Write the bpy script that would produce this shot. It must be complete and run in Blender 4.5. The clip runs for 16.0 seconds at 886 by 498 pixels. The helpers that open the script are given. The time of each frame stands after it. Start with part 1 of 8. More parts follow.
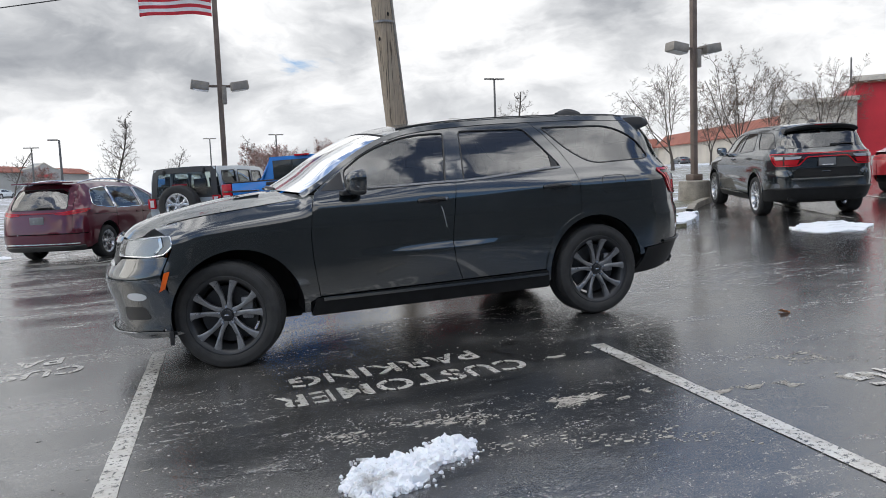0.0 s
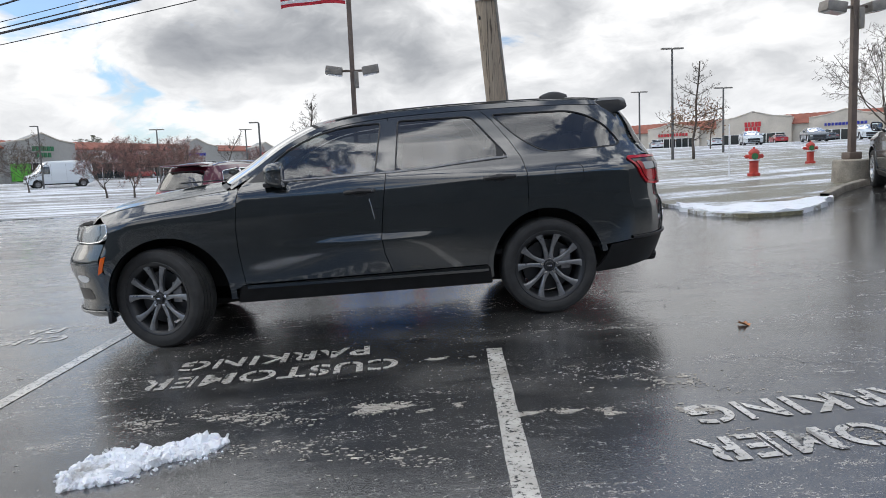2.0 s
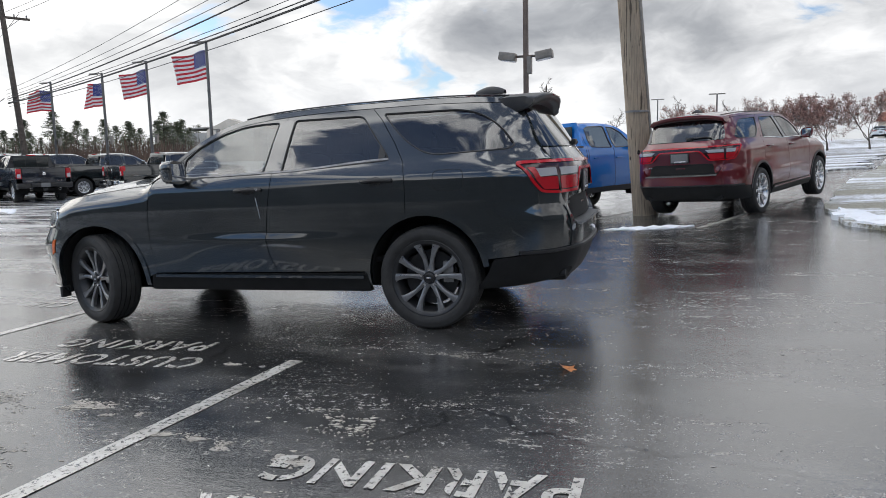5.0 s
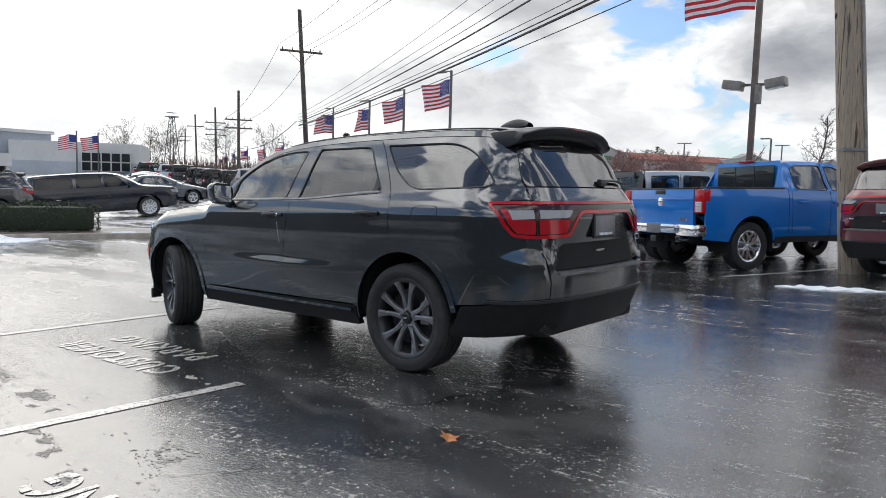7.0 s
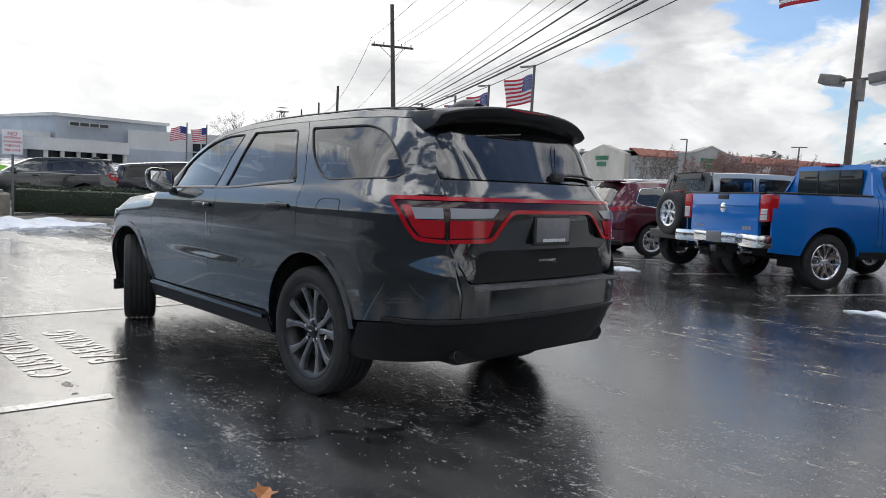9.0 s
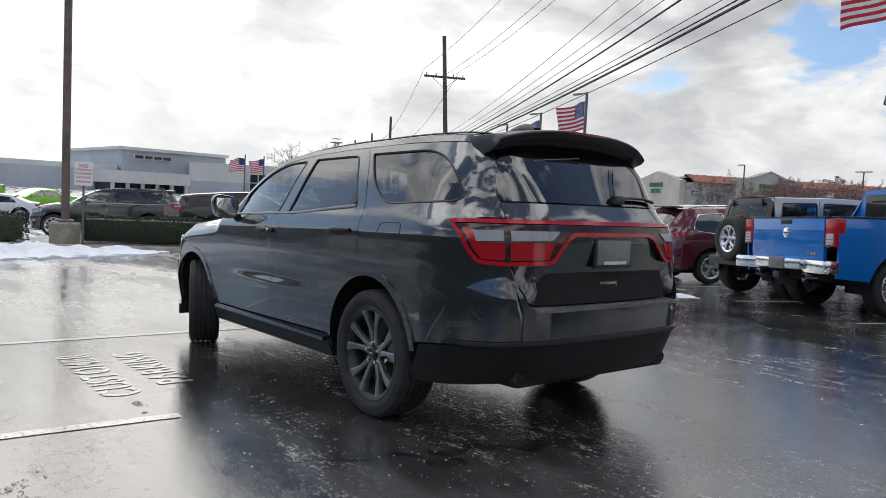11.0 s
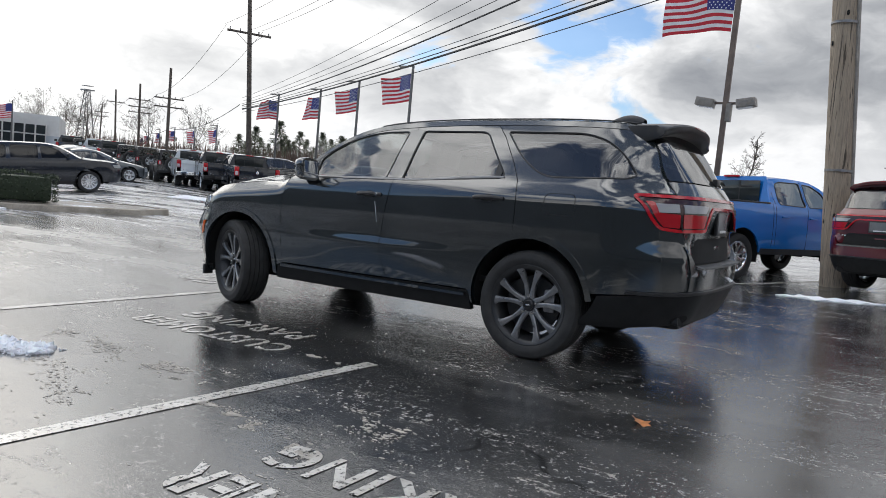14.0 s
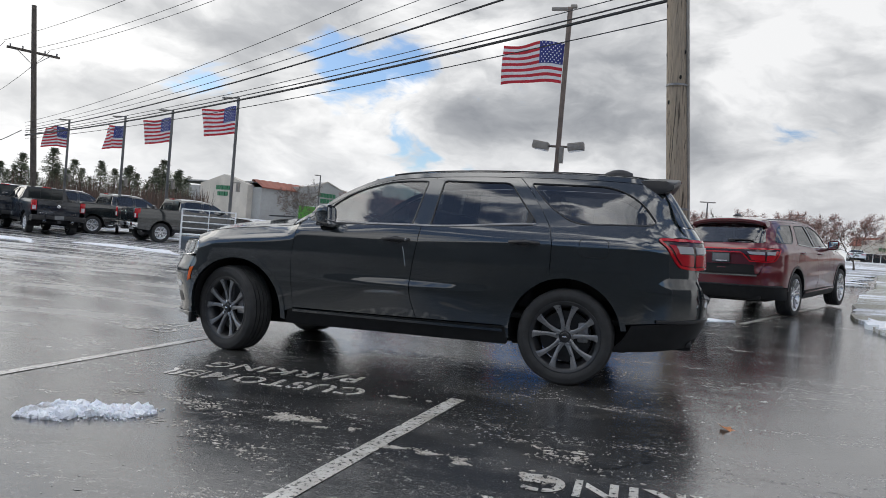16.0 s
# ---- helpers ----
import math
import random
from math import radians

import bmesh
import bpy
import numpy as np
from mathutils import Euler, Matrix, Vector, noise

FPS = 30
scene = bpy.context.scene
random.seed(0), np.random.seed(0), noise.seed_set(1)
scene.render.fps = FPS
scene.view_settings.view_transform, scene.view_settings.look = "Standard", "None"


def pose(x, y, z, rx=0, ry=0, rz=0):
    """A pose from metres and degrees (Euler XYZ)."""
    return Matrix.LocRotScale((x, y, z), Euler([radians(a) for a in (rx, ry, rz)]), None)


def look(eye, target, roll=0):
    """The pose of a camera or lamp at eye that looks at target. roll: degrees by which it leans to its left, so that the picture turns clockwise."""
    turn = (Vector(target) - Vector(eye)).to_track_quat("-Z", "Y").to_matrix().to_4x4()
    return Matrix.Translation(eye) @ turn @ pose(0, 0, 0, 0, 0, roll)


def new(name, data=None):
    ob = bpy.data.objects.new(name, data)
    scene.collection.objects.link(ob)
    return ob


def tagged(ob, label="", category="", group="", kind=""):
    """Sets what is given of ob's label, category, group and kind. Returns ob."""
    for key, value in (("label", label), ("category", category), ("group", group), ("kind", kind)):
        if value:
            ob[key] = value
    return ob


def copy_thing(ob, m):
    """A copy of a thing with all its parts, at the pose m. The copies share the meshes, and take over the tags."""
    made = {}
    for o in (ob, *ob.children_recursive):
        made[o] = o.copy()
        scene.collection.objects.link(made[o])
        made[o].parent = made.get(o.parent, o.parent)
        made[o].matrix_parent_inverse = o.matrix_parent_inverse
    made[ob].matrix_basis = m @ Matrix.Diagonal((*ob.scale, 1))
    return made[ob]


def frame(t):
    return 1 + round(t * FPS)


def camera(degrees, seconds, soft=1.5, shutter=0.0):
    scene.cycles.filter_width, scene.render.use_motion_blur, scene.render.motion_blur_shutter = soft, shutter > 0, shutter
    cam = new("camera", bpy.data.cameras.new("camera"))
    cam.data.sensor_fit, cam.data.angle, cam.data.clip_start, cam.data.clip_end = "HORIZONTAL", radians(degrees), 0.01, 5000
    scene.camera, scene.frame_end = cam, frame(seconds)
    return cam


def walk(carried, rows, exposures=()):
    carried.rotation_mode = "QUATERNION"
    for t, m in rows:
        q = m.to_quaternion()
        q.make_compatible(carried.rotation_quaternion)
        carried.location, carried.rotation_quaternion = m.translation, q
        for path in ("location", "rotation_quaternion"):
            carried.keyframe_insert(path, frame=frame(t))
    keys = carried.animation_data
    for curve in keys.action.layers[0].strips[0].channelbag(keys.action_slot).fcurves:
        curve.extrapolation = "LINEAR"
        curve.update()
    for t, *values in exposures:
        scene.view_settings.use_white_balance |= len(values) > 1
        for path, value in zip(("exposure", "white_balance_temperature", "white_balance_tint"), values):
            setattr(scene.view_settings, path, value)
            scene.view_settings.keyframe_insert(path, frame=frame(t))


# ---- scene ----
cam = camera(63.2, 16.0, 0.9)
PATH = [
    (0, (-1.859, -6.246, 1.22), (-1.171, -4.377, 1.037), -2.2),
    (0.5, (-1.37, -6.47, 1.236), (-0.824, -4.556, 1.042), -3.7),
    (1, (-0.823, -6.528, 1.257), (-0.389, -4.589, 1.031), -1.8),
    (1.5, (-0.285, -6.59, 1.278), (-0.017, -4.62, 1.059), -2.7),
    (2, (0.235, -6.569, 1.26), (0.382, -4.588, 1.032), -2.4),
    (2.5, (0.744, -6.561, 1.271), (0.738, -4.572, 1.065), -2.1),
    (3, (1.275, -6.51, 1.268), (1.082, -4.53, 1.06), -1.8),
    (3.5, (1.788, -6.383, 1.288), (1.503, -4.414, 1.084), -2.9),
    (4, (2.315, -6.293, 1.307), (1.916, -4.346, 1.083), -2.2),
    (4.2, (2.47, -6.23, 1.307), (2.026, -4.294, 1.069), -1.3),
    (6.3, (4.445, -5.226, 1.358), (3.428, -3.522, 1.108), -2.0),
    (6.5, (4.593, -5.083, 1.352), (3.478, -3.442, 1.1), -0.8),
    (7, (4.871, -4.677, 1.393), (3.618, -3.129, 1.21), 1.6),
    (7.5, (5.104, -4.291, 1.409), (3.69, -2.887, 1.236), 2.1),
    (8, (5.17, -3.838, 1.409), (3.731, -2.46, 1.233), 2.9),
    (8.2, (5.156, -3.686, 1.393), (3.718, -2.308, 1.207), 2.9),
    (10.3, (5.135, -3.011, 1.391), (3.593, -1.753, 1.192), 1.6),
    (10.5, (5.139, -3.024, 1.39), (3.585, -1.78, 1.191), 1.0),
    (11, (5.129, -3.303, 1.359), (3.571, -2.056, 1.232), 2.8),
    (11.5, (5.062, -3.643, 1.329), (3.534, -2.355, 1.245), 3.8),
    (12, (4.86, -4.004, 1.31), (3.299, -2.76, 1.186), 4.3),
    (12.5, (4.692, -4.427, 1.295), (3.206, -3.1, 1.124), 3.8),
    (13, (4.381, -4.83, 1.261), (3.032, -3.365, 1.077), 4.5),
    (13.5, (4.073, -5.201, 1.243), (2.88, -3.606, 1.059), 5.9),
    (14, (3.67, -5.519, 1.209), (2.604, -3.836, 1.036), 5.4),
    (14.5, (3.313, -5.893, 1.213), (2.407, -4.112, 1.129), 4.2),
    (15, (2.901, -6.203, 1.182), (2.077, -4.382, 1.109), 3.2),
    (15.5, (2.47, -6.485, 1.16), (1.801, -4.601, 1.11), 3.9),
    (16, (2.061, -6.736, 1.152), (1.524, -4.81, 1.117), 4.9),
]
walk(cam, [(t, look(eye, target, roll)) for t, eye, target, roll in PATH],
     [(0.0, 0.28), (4.0, 0.22), (6.5, 0.25), (8.0, 0.10), (10.5, 0.04), (12.0, -0.10), (13.0, -0.02), (14.0, 0.14), (15.0, 0.14), (16.0, 0.05)])

# ---- world ----
SUN_AZ, SUN_EL = radians(164.0), radians(23.0)
SUN_DIR = Vector((math.cos(SUN_AZ) * math.cos(SUN_EL), math.sin(SUN_AZ) * math.cos(SUN_EL), math.sin(SUN_EL)))


class Nodes:
    """A short way to write node trees."""

    def __init__(self, tree):
        self.tree = tree
        tree.nodes.clear()

    def add(self, kind, links=None, **values):
        n = self.tree.nodes.new(kind)
        for key, v in values.items():
            if key == "operation":
                n.operation = v
            elif key == "blend":
                n.blend_type = v
            elif key == "data_type":
                n.data_type = v
            elif key == "stops":
                ramp = n.color_ramp
                while len(ramp.elements) < len(v):
                    ramp.elements.new(0.5)
                for e, (p, c) in zip(ramp.elements, v):
                    e.position, e.color = p, c if len(c) == 4 else (*c, 1)
        for key, v in (links or {}).items():
            if isinstance(v, bpy.types.NodeSocket):
                self.tree.links.new(v, n.inputs[key])
            else:
                n.inputs[key].default_value = v
        return n

    def math(self, op, a, b=0.0, c=0.0):
        return self.add("ShaderNodeMath", {0: a, 1: b, 2: c}, operation=op).outputs[0]

    def vec(self, op, a, b=(0, 0, 0)):
        n = self.add("ShaderNodeVectorMath", {0: a, 1: b}, operation=op)
        return n.outputs["Value"] if op == "DOT_PRODUCT" else n.outputs[0]

    def mix(self, f, a, b, blend="MIX"):
        n = self.add("ShaderNodeMixRGB", {0: f, 1: a, 2: b}, blend=blend)
        return n.outputs[0]

    def noise(self, vec, scale, detail=4.0, rough=0.55):
        links = {"Scale": scale, "Detail": detail, "Roughness": rough}
        if vec is not None:
            links["Vector"] = vec
        return self.add("ShaderNodeTexNoise", links).outputs["Fac"]

    def ramp(self, f, *stops):
        return self.add("ShaderNodeValToRGB", {0: f}, stops=stops).outputs[0]

    def step(self, f, lo, hi):
        n = self.add("ShaderNodeMapRange", {"Value": f, "From Min": lo, "From Max": hi})
        n.interpolation_type = "SMOOTHSTEP"
        return n.outputs[0]


def grey(v):
    return (v, v, v, 1)


def make_world():
    w = bpy.data.worlds.new("world")
    w.use_nodes = True
    scene.world = w
    n = Nodes(w.node_tree)
    d = n.add("ShaderNodeTexCoord").outputs["Generated"]
    sky = n.add("ShaderNodeTexSky")
    sky.sky_type, sky.sun_disc = "NISHITA", False
    sky.sun_elevation, sky.sun_rotation = SUN_EL, math.pi / 2 - SUN_AZ
    blue = n.mix(1.0, sky.outputs[0], (0.072, 0.102, 0.140, 1), "MULTIPLY")
    # broken cumulus: lit tops, grey undersides, wider than high
    sep = n.add("ShaderNodeSeparateXYZ", {0: d})
    q = n.vec("ADD", n.vec("MULTIPLY", d, (1.0, 1.0, 2.1)), (2.3, 0.7, 1.1))
    warp = n.add("ShaderNodeTexNoise", {"Vector": q, "Scale": 5.0, "Detail": 4.0}).outputs["Color"]
    q = n.vec("ADD", q, n.vec("MULTIPLY", n.vec("SUBTRACT", warp, (0.5, 0.5, 0.5)), (0.16, 0.16, 0.16)))
    mass = n.noise(q, 4.3, 9.0, 0.56)
    above = n.noise(n.vec("ADD", q, (-0.04, 0.0, 0.085)), 4.3, 9.0, 0.56)
    lit = n.math("SUBTRACT", mass, above)
    # the heaviest bank of cloud stands over the shops
    bank = n.math("MULTIPLY", n.step(n.vec("DOT_PRODUCT", d, (-0.33, 0.92, 0.21)), 0.90, 0.985), 0.07)
    thick = n.step(n.math("ADD", mass, bank), 0.42, 0.66)
    level = n.math("ADD", n.math("SUBTRACT", 0.93, n.math("MULTIPLY", thick, 0.50)), n.math("MULTIPLY", lit, 1.7))
    cloud = n.ramp(level, (0.22, (0.30, 0.315, 0.345)), (0.45, (0.44, 0.455, 0.48)), (0.68, (0.68, 0.69, 0.705)), (0.92, grey(1.02)))
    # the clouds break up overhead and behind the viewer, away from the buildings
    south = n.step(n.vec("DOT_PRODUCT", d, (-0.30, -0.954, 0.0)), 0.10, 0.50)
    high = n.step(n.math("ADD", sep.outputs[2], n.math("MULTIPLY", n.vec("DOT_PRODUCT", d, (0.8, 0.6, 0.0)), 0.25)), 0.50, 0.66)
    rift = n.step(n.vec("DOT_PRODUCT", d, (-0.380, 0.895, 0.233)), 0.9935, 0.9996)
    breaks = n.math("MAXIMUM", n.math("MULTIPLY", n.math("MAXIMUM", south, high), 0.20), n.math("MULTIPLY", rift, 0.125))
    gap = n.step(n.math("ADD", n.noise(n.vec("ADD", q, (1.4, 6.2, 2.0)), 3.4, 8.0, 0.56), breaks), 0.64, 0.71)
    c = n.vec("DOT_PRODUCT", d, tuple(SUN_DIR))
    # clouds far from the sun show more of their grey undersides; those overhead are the brightest
    cloud = n.mix(1.0, cloud, n.ramp(n.step(c, 0.20, 0.80), (0.0, (0.86, 0.865, 0.875)), (1.0, grey(1.04))), "MULTIPLY")
    gain = n.math("ADD", 1.0, n.math("MULTIPLY", n.step(sep.outputs[2], 0.32, 0.80), 1.6))
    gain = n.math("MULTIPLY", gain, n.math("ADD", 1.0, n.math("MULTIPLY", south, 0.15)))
    cloud = n.mix(1.0, cloud, n.add("ShaderNodeCombineXYZ", {0: gain, 1: gain, 2: gain}).outputs[0], "MULTIPLY")
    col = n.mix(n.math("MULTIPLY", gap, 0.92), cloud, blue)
    # paler towards the horizon
    low = n.step(sep.outputs[2], 0.16, 0.0)
    col = n.mix(n.math("MULTIPLY", low, 0.5), col, (0.84, 0.855, 0.88, 1))
    # the sun behind thin cloud
    wide = n.step(c, 0.48, 1.0)
    near = n.step(c, 0.86, 1.0)
    col = n.mix(n.math("MULTIPLY", wide, 0.15), col, (1.0, 0.99, 0.97, 1))
    col = n.mix(wide, col, (0.09, 0.088, 0.082, 1), "ADD")
    col = n.mix(n.math("MULTIPLY", near, 1.0), col, (0.12, 0.115, 0.105, 1), "ADD")
    bg = n.add("ShaderNodeBackground", {0: col, 1: 1.0})
    n.add("ShaderNodeOutputWorld", {0: bg.outputs[0]})
    lamp = bpy.data.lights.new("sun", "SUN")
    lamp.energy, lamp.angle, lamp.color = 0.26, radians(30), (1.0, 0.94, 0.85)
    ob = new("sun", lamp)
    ob.matrix_world = look((0, 0, 60), Vector((0, 0, 60)) - SUN_DIR)


make_world()


# ---- materials ----
def material(name):
    m = bpy.data.materials.new(name)
    m.use_nodes = True
    return m, Nodes(m.node_tree)


def finish(n, links, height=None, strength=0.3, distance=0.01):
    b = n.add("ShaderNodeBsdfPrincipled", links)
    if height is not None:
        bump = n.add("ShaderNodeBump", {"Height": height, "Strength": strength, "Distance": distance})
        n.tree.links.new(bump.outputs[0], b.inputs["Normal"])
    n.add("ShaderNodeOutputMaterial", {0: b.outputs[0]})


def coords(n):
    return n.add("ShaderNodeTexCoord").outputs["Object"]


def plain(name, colour, rough=0.5, metal=0.0, vary=0.12, scale=6.0, bump=0.05, coat=0.0, spec=0.5):
    """A surface of one colour with soft stains, a fine grain and faint relief."""
    m, n = material(name)
    p = coords(n)
    a, b = n.noise(p, scale, 5.0), n.noise(p, scale * 11, 3.0)
    f = n.math("ADD", n.math("MULTIPLY", a, 0.7), n.math("MULTIPLY", b, 0.3))
    lo, hi = [tuple(max(0.0, c * (1 + s * vary)) for c in colour[:3]) for s in (-1.6, 1.6)]
    col = n.ramp(f, (0.3, lo), (0.7, hi))
    r = n.math("ADD", rough - 0.08 * min(1, rough * 4), n.math("MULTIPLY", a, 0.16 * min(1, rough * 4)))
    finish(n, {"Base Color": col, "Roughness": r, "Metallic": metal, "Coat Weight": coat, "Coat Roughness": 0.04, "Specular IOR Level": spec}, b, bump, 0.004)
    return m


def car_paint(name, colour, metal=0.35, film_amount=0.014, ior=1.65):
    """Lacquer over flake, with road film that thickens in soft patches."""
    m, n = material(name)
    p = coords(n)
    film = n.step(n.noise(p, 2.3, 6.0, 0.62), 0.46, 0.80)
    specks = n.step(n.noise(p, 70.0, 3.0, 0.7), 0.66, 0.74)
    flake = n.noise(p, 420.0, 2.0)
    base = n.mix(n.math("MULTIPLY", flake, 0.25), (*colour, 1), tuple(min(1, c * 1.7 + 0.002) for c in colour) + (1,))
    col = n.mix(n.math("MULTIPLY", n.math("ADD", film, n.math("MULTIPLY", specks, 0.6)), film_amount), base, (0.20, 0.195, 0.18, 1))
    rough = n.math("ADD", 0.30, n.math("MULTIPLY", film, 0.15))
    coat_r = n.math("ADD", 0.06, n.math("MULTIPLY", film, 0.06))
    finish(n, {"Base Color": col, "Metallic": metal, "Roughness": rough, "Specular IOR Level": 0.15, "Coat Weight": 1.0, "Coat Roughness": coat_r, "Coat IOR": ior, "Coat Tint": (0.92, 0.97, 1.0, 1)},
           n.noise(p, 5.0, 2.0), 0.010, 0.002)
    return m


def tinted_glass(name, tint, ior=1.95):
    """Window glass: a clear mirror-like sheet, tinted as seen through."""
    m, n = material(name)
    g = n.add("ShaderNodeBsdfGlossy", {"Color": (1, 1, 1, 1), "Roughness": 0.015})
    t = n.add("ShaderNodeBsdfTransparent", {"Color": (*tint, 1)})
    f = n.add("ShaderNodeFresnel", {"IOR": ior})
    s = n.add("ShaderNodeMixShader", {0: f.outputs[0], 1: t.outputs[0], 2: g.outputs[0]})
    n.add("ShaderNodeOutputMaterial", {0: s.outputs[0]})
    return m


def lamp_plastic(name, colour, rough=0.08):
    m, n = material(name)
    p = coords(n)
    ribs = n.noise(p, 40.0, 1.0)
    finish(n, {"Base Color": (*colour, 1), "Roughness": rough + 0.05, "Coat Weight": 0.4, "Coat Roughness": 0.02, "Transmission Weight": 0.1, "Specular IOR Level": 0.35}, ribs, 0.15, 0.004)
    return m


def wet_asphalt():
    """Old wet asphalt: a dark binder with pale stones, a film of water that shines, drier rises with dried salt and grit."""
    m, n = material("wet asphalt")
    p = coords(n)
    cell = n.add("ShaderNodeTexVoronoi", {"Vector": p, "Scale": 70.0}).outputs["Distance"]
    tint = n.noise(p, 95.0, 3.0, 0.75)
    soil = n.noise(p, 0.45, 6.0, 0.62)
    flow = n.add("ShaderNodeMapping", {"Vector": p, "Rotation": (0, 0, radians(-12)), "Scale": (0.30, 1.0, 1.0)}).outputs[0]
    drag = n.noise(flow, 1.3, 6.0, 0.62)
    streak = n.noise(n.vec("MULTIPLY", p, (0.7, 2.2, 1.0)), 5.0, 8.0, 0.74)
    base = n.ramp(tint, (0.36, (0.015, 0.015, 0.016)), (0.54, (0.034, 0.034, 0.035)), (0.62, (0.085, 0.083, 0.080)), (0.70, (0.36, 0.35, 0.33)))
    base = n.mix(n.math("MULTIPLY", n.step(soil, 0.42, 0.70), 0.40), base, (0.15, 0.146, 0.136, 1))
    wet = n.step(n.math("ADD", n.math("MULTIPLY", drag, 0.55), n.math("MULTIPLY", streak, 0.45)), 0.62, 0.44)
    # soaked ground is darker than ground that has begun to dry
    base = n.mix(n.math("MULTIPLY", wet, 0.55), base, (0.016, 0.017, 0.018, 1))
    grit = n.math("MULTIPLY", n.step(n.noise(p, 24.0, 5.0, 0.82), 0.58, 0.63), n.step(drag, 0.40, 0.60))
    base = n.mix(n.math("MULTIPLY", grit, 0.75), base, (0.36, 0.35, 0.32, 1))
    ragged = n.math("ADD", n.math("MULTIPLY", streak, 0.62), n.math("MULTIPLY", n.noise(p, 42.0, 6.0, 0.8), 0.38))
    salt = n.math("MULTIPLY", n.step(ragged, 0.555, 0.585), n.step(drag, 0.50, 0.58))
    base = n.mix(n.math("MULTIPLY", salt, 0.80), base, (0.34, 0.315, 0.27, 1))
    # pale stretch towards -x: the low sky's glare painted into the ground colour
    sx = n.add("ShaderNodeSeparateXYZ", {0: p}).outputs[0]
    film = n.math("MULTIPLY", n.step(n.math("ADD", sx, n.math("MULTIPLY", soil, 6.0)), 2.2, -1.2), n.step(drag, 0.30, 0.62))
    base = n.mix(n.math("MULTIPLY", film, 0.75), base, (0.27, 0.262, 0.243, 1))
    # thin slush, streaked by wheels, farther down the lot
    lane = n.add("ShaderNodeMapping", {"Vector": p, "Rotation": (0, 0, radians(28)), "Scale": (0.16, 1.3, 1.0)}).outputs[0]
    slush = n.math("MULTIPLY", n.step(n.math("ADD", sx, n.math("MULTIPLY", soil, 8.0)), -3.0, -9.0), n.step(n.noise(lane, 1.4, 7.0, 0.66), 0.42, 0.56))
    base = n.mix(n.math("MULTIPLY", slush, 0.8), base, (0.56, 0.57, 0.59, 1))
    film = n.math("MAXIMUM", film, slush)
    crack = n.add("ShaderNodeTexVoronoi", {"Vector": n.vec("ADD", p, n.vec("MULTIPLY", n.add("ShaderNodeTexNoise", {"Vector": p, "Scale": 1.2, "Detail": 6.0}).outputs["Color"], (1.1, 1.1, 0.0))), "Scale": 0.23})
    crack.feature = "DISTANCE_TO_EDGE"
    line = n.math("MULTIPLY", n.step(crack.outputs["Distance"], 0.0045, 0.0015), n.step(soil, 0.44, 0.52))
    base = n.mix(n.math("MULTIPLY", line, 0.85), base, (0.008, 0.008, 0.008, 1))
    # dull patches where the film of water has thinned
    dull = n.step(n.noise(n.vec("MULTIPLY", p, (0.8, 1.5, 1.0)), 1.1, 8.0, 0.68), 0.50, 0.60)
    base = n.mix(n.math("MULTIPLY", dull, 0.40), base, (0.135, 0.131, 0.123, 1))
    dry = n.math("MAXIMUM", n.math("MAXIMUM", grit, salt), n.math("MULTIPLY", dull, 0.45))
    rough = n.math("ADD", n.math("ADD", 0.115, n.math("MULTIPLY", wet, -0.09)), n.math("MULTIPLY", n.math("MAXIMUM", dry, film), 0.24))
    ripple = n.noise(n.vec("MULTIPLY", p, (0.55, 1.0, 1.0)), 11.0, 4.0, 0.62)
    fine = n.noise(p, 150.0, 2.0, 0.7)
    relief = n.math("ADD", n.math("MULTIPLY", cell, n.math("SUBTRACT", 1.5, n.math("MULTIPLY", wet, 1.25))), n.math("ADD", n.math("MULTIPLY", ripple, 1.5), n.math("MULTIPLY", streak, 1.4)))
    relief = n.math("ADD", n.math("ADD", relief, n.math("MULTIPLY", fine, 1.5)), n.math("SUBTRACT", n.math("MULTIPLY", dry, 0.8), line))
    finish(n, {"Base Color": base, "Roughness": rough, "IOR": 2.5}, relief, 0.31, 0.0013)
    return m


def road_paint():
    m, n = material("worn road paint")
    p = coords(n)
    wear = n.step(n.noise(p, 34.0, 6.0, 0.75), 0.40, 0.47)
    soil = n.noise(p, 5.0, 5.0, 0.6)
    paint = n.ramp(soil, (0.3, (0.36, 0.34, 0.30)), (0.65, (0.62, 0.60, 0.555)))
    col = n.mix(wear, (0.035, 0.035, 0.035, 1), paint)
    finish(n, {"Base Color": col, "Roughness": n.math("ADD", 0.12, n.math("MULTIPLY", soil, 0.12)), "IOR": 2.1}, n.noise(p, 130.0, 3.0), 0.35, 0.0016)
    return m


def snow_material(name, dirt=0.25, scale=1.0):
    m, n = material(name)
    p = coords(n)
    soil = n.step(n.noise(p, 3.0 * scale, 7.0, 0.7), 0.48, 0.72)
    specks = n.step(n.noise(p, 55.0 * scale, 3.0, 0.7), 0.63, 0.70)
    col = n.mix(n.math("MULTIPLY", n.math("MAXIMUM", soil, specks), dirt), (0.82, 0.85, 0.90, 1), (0.22, 0.20, 0.17, 1))
    finish(n, {"Base Color": col, "Roughness": 0.55, "Subsurface Weight": 0.1, "Subsurface Radius": (0.02, 0.03, 0.04)}, n.noise(p, 30.0 * scale, 6.0, 0.65), 0.6, 0.02)
    return m


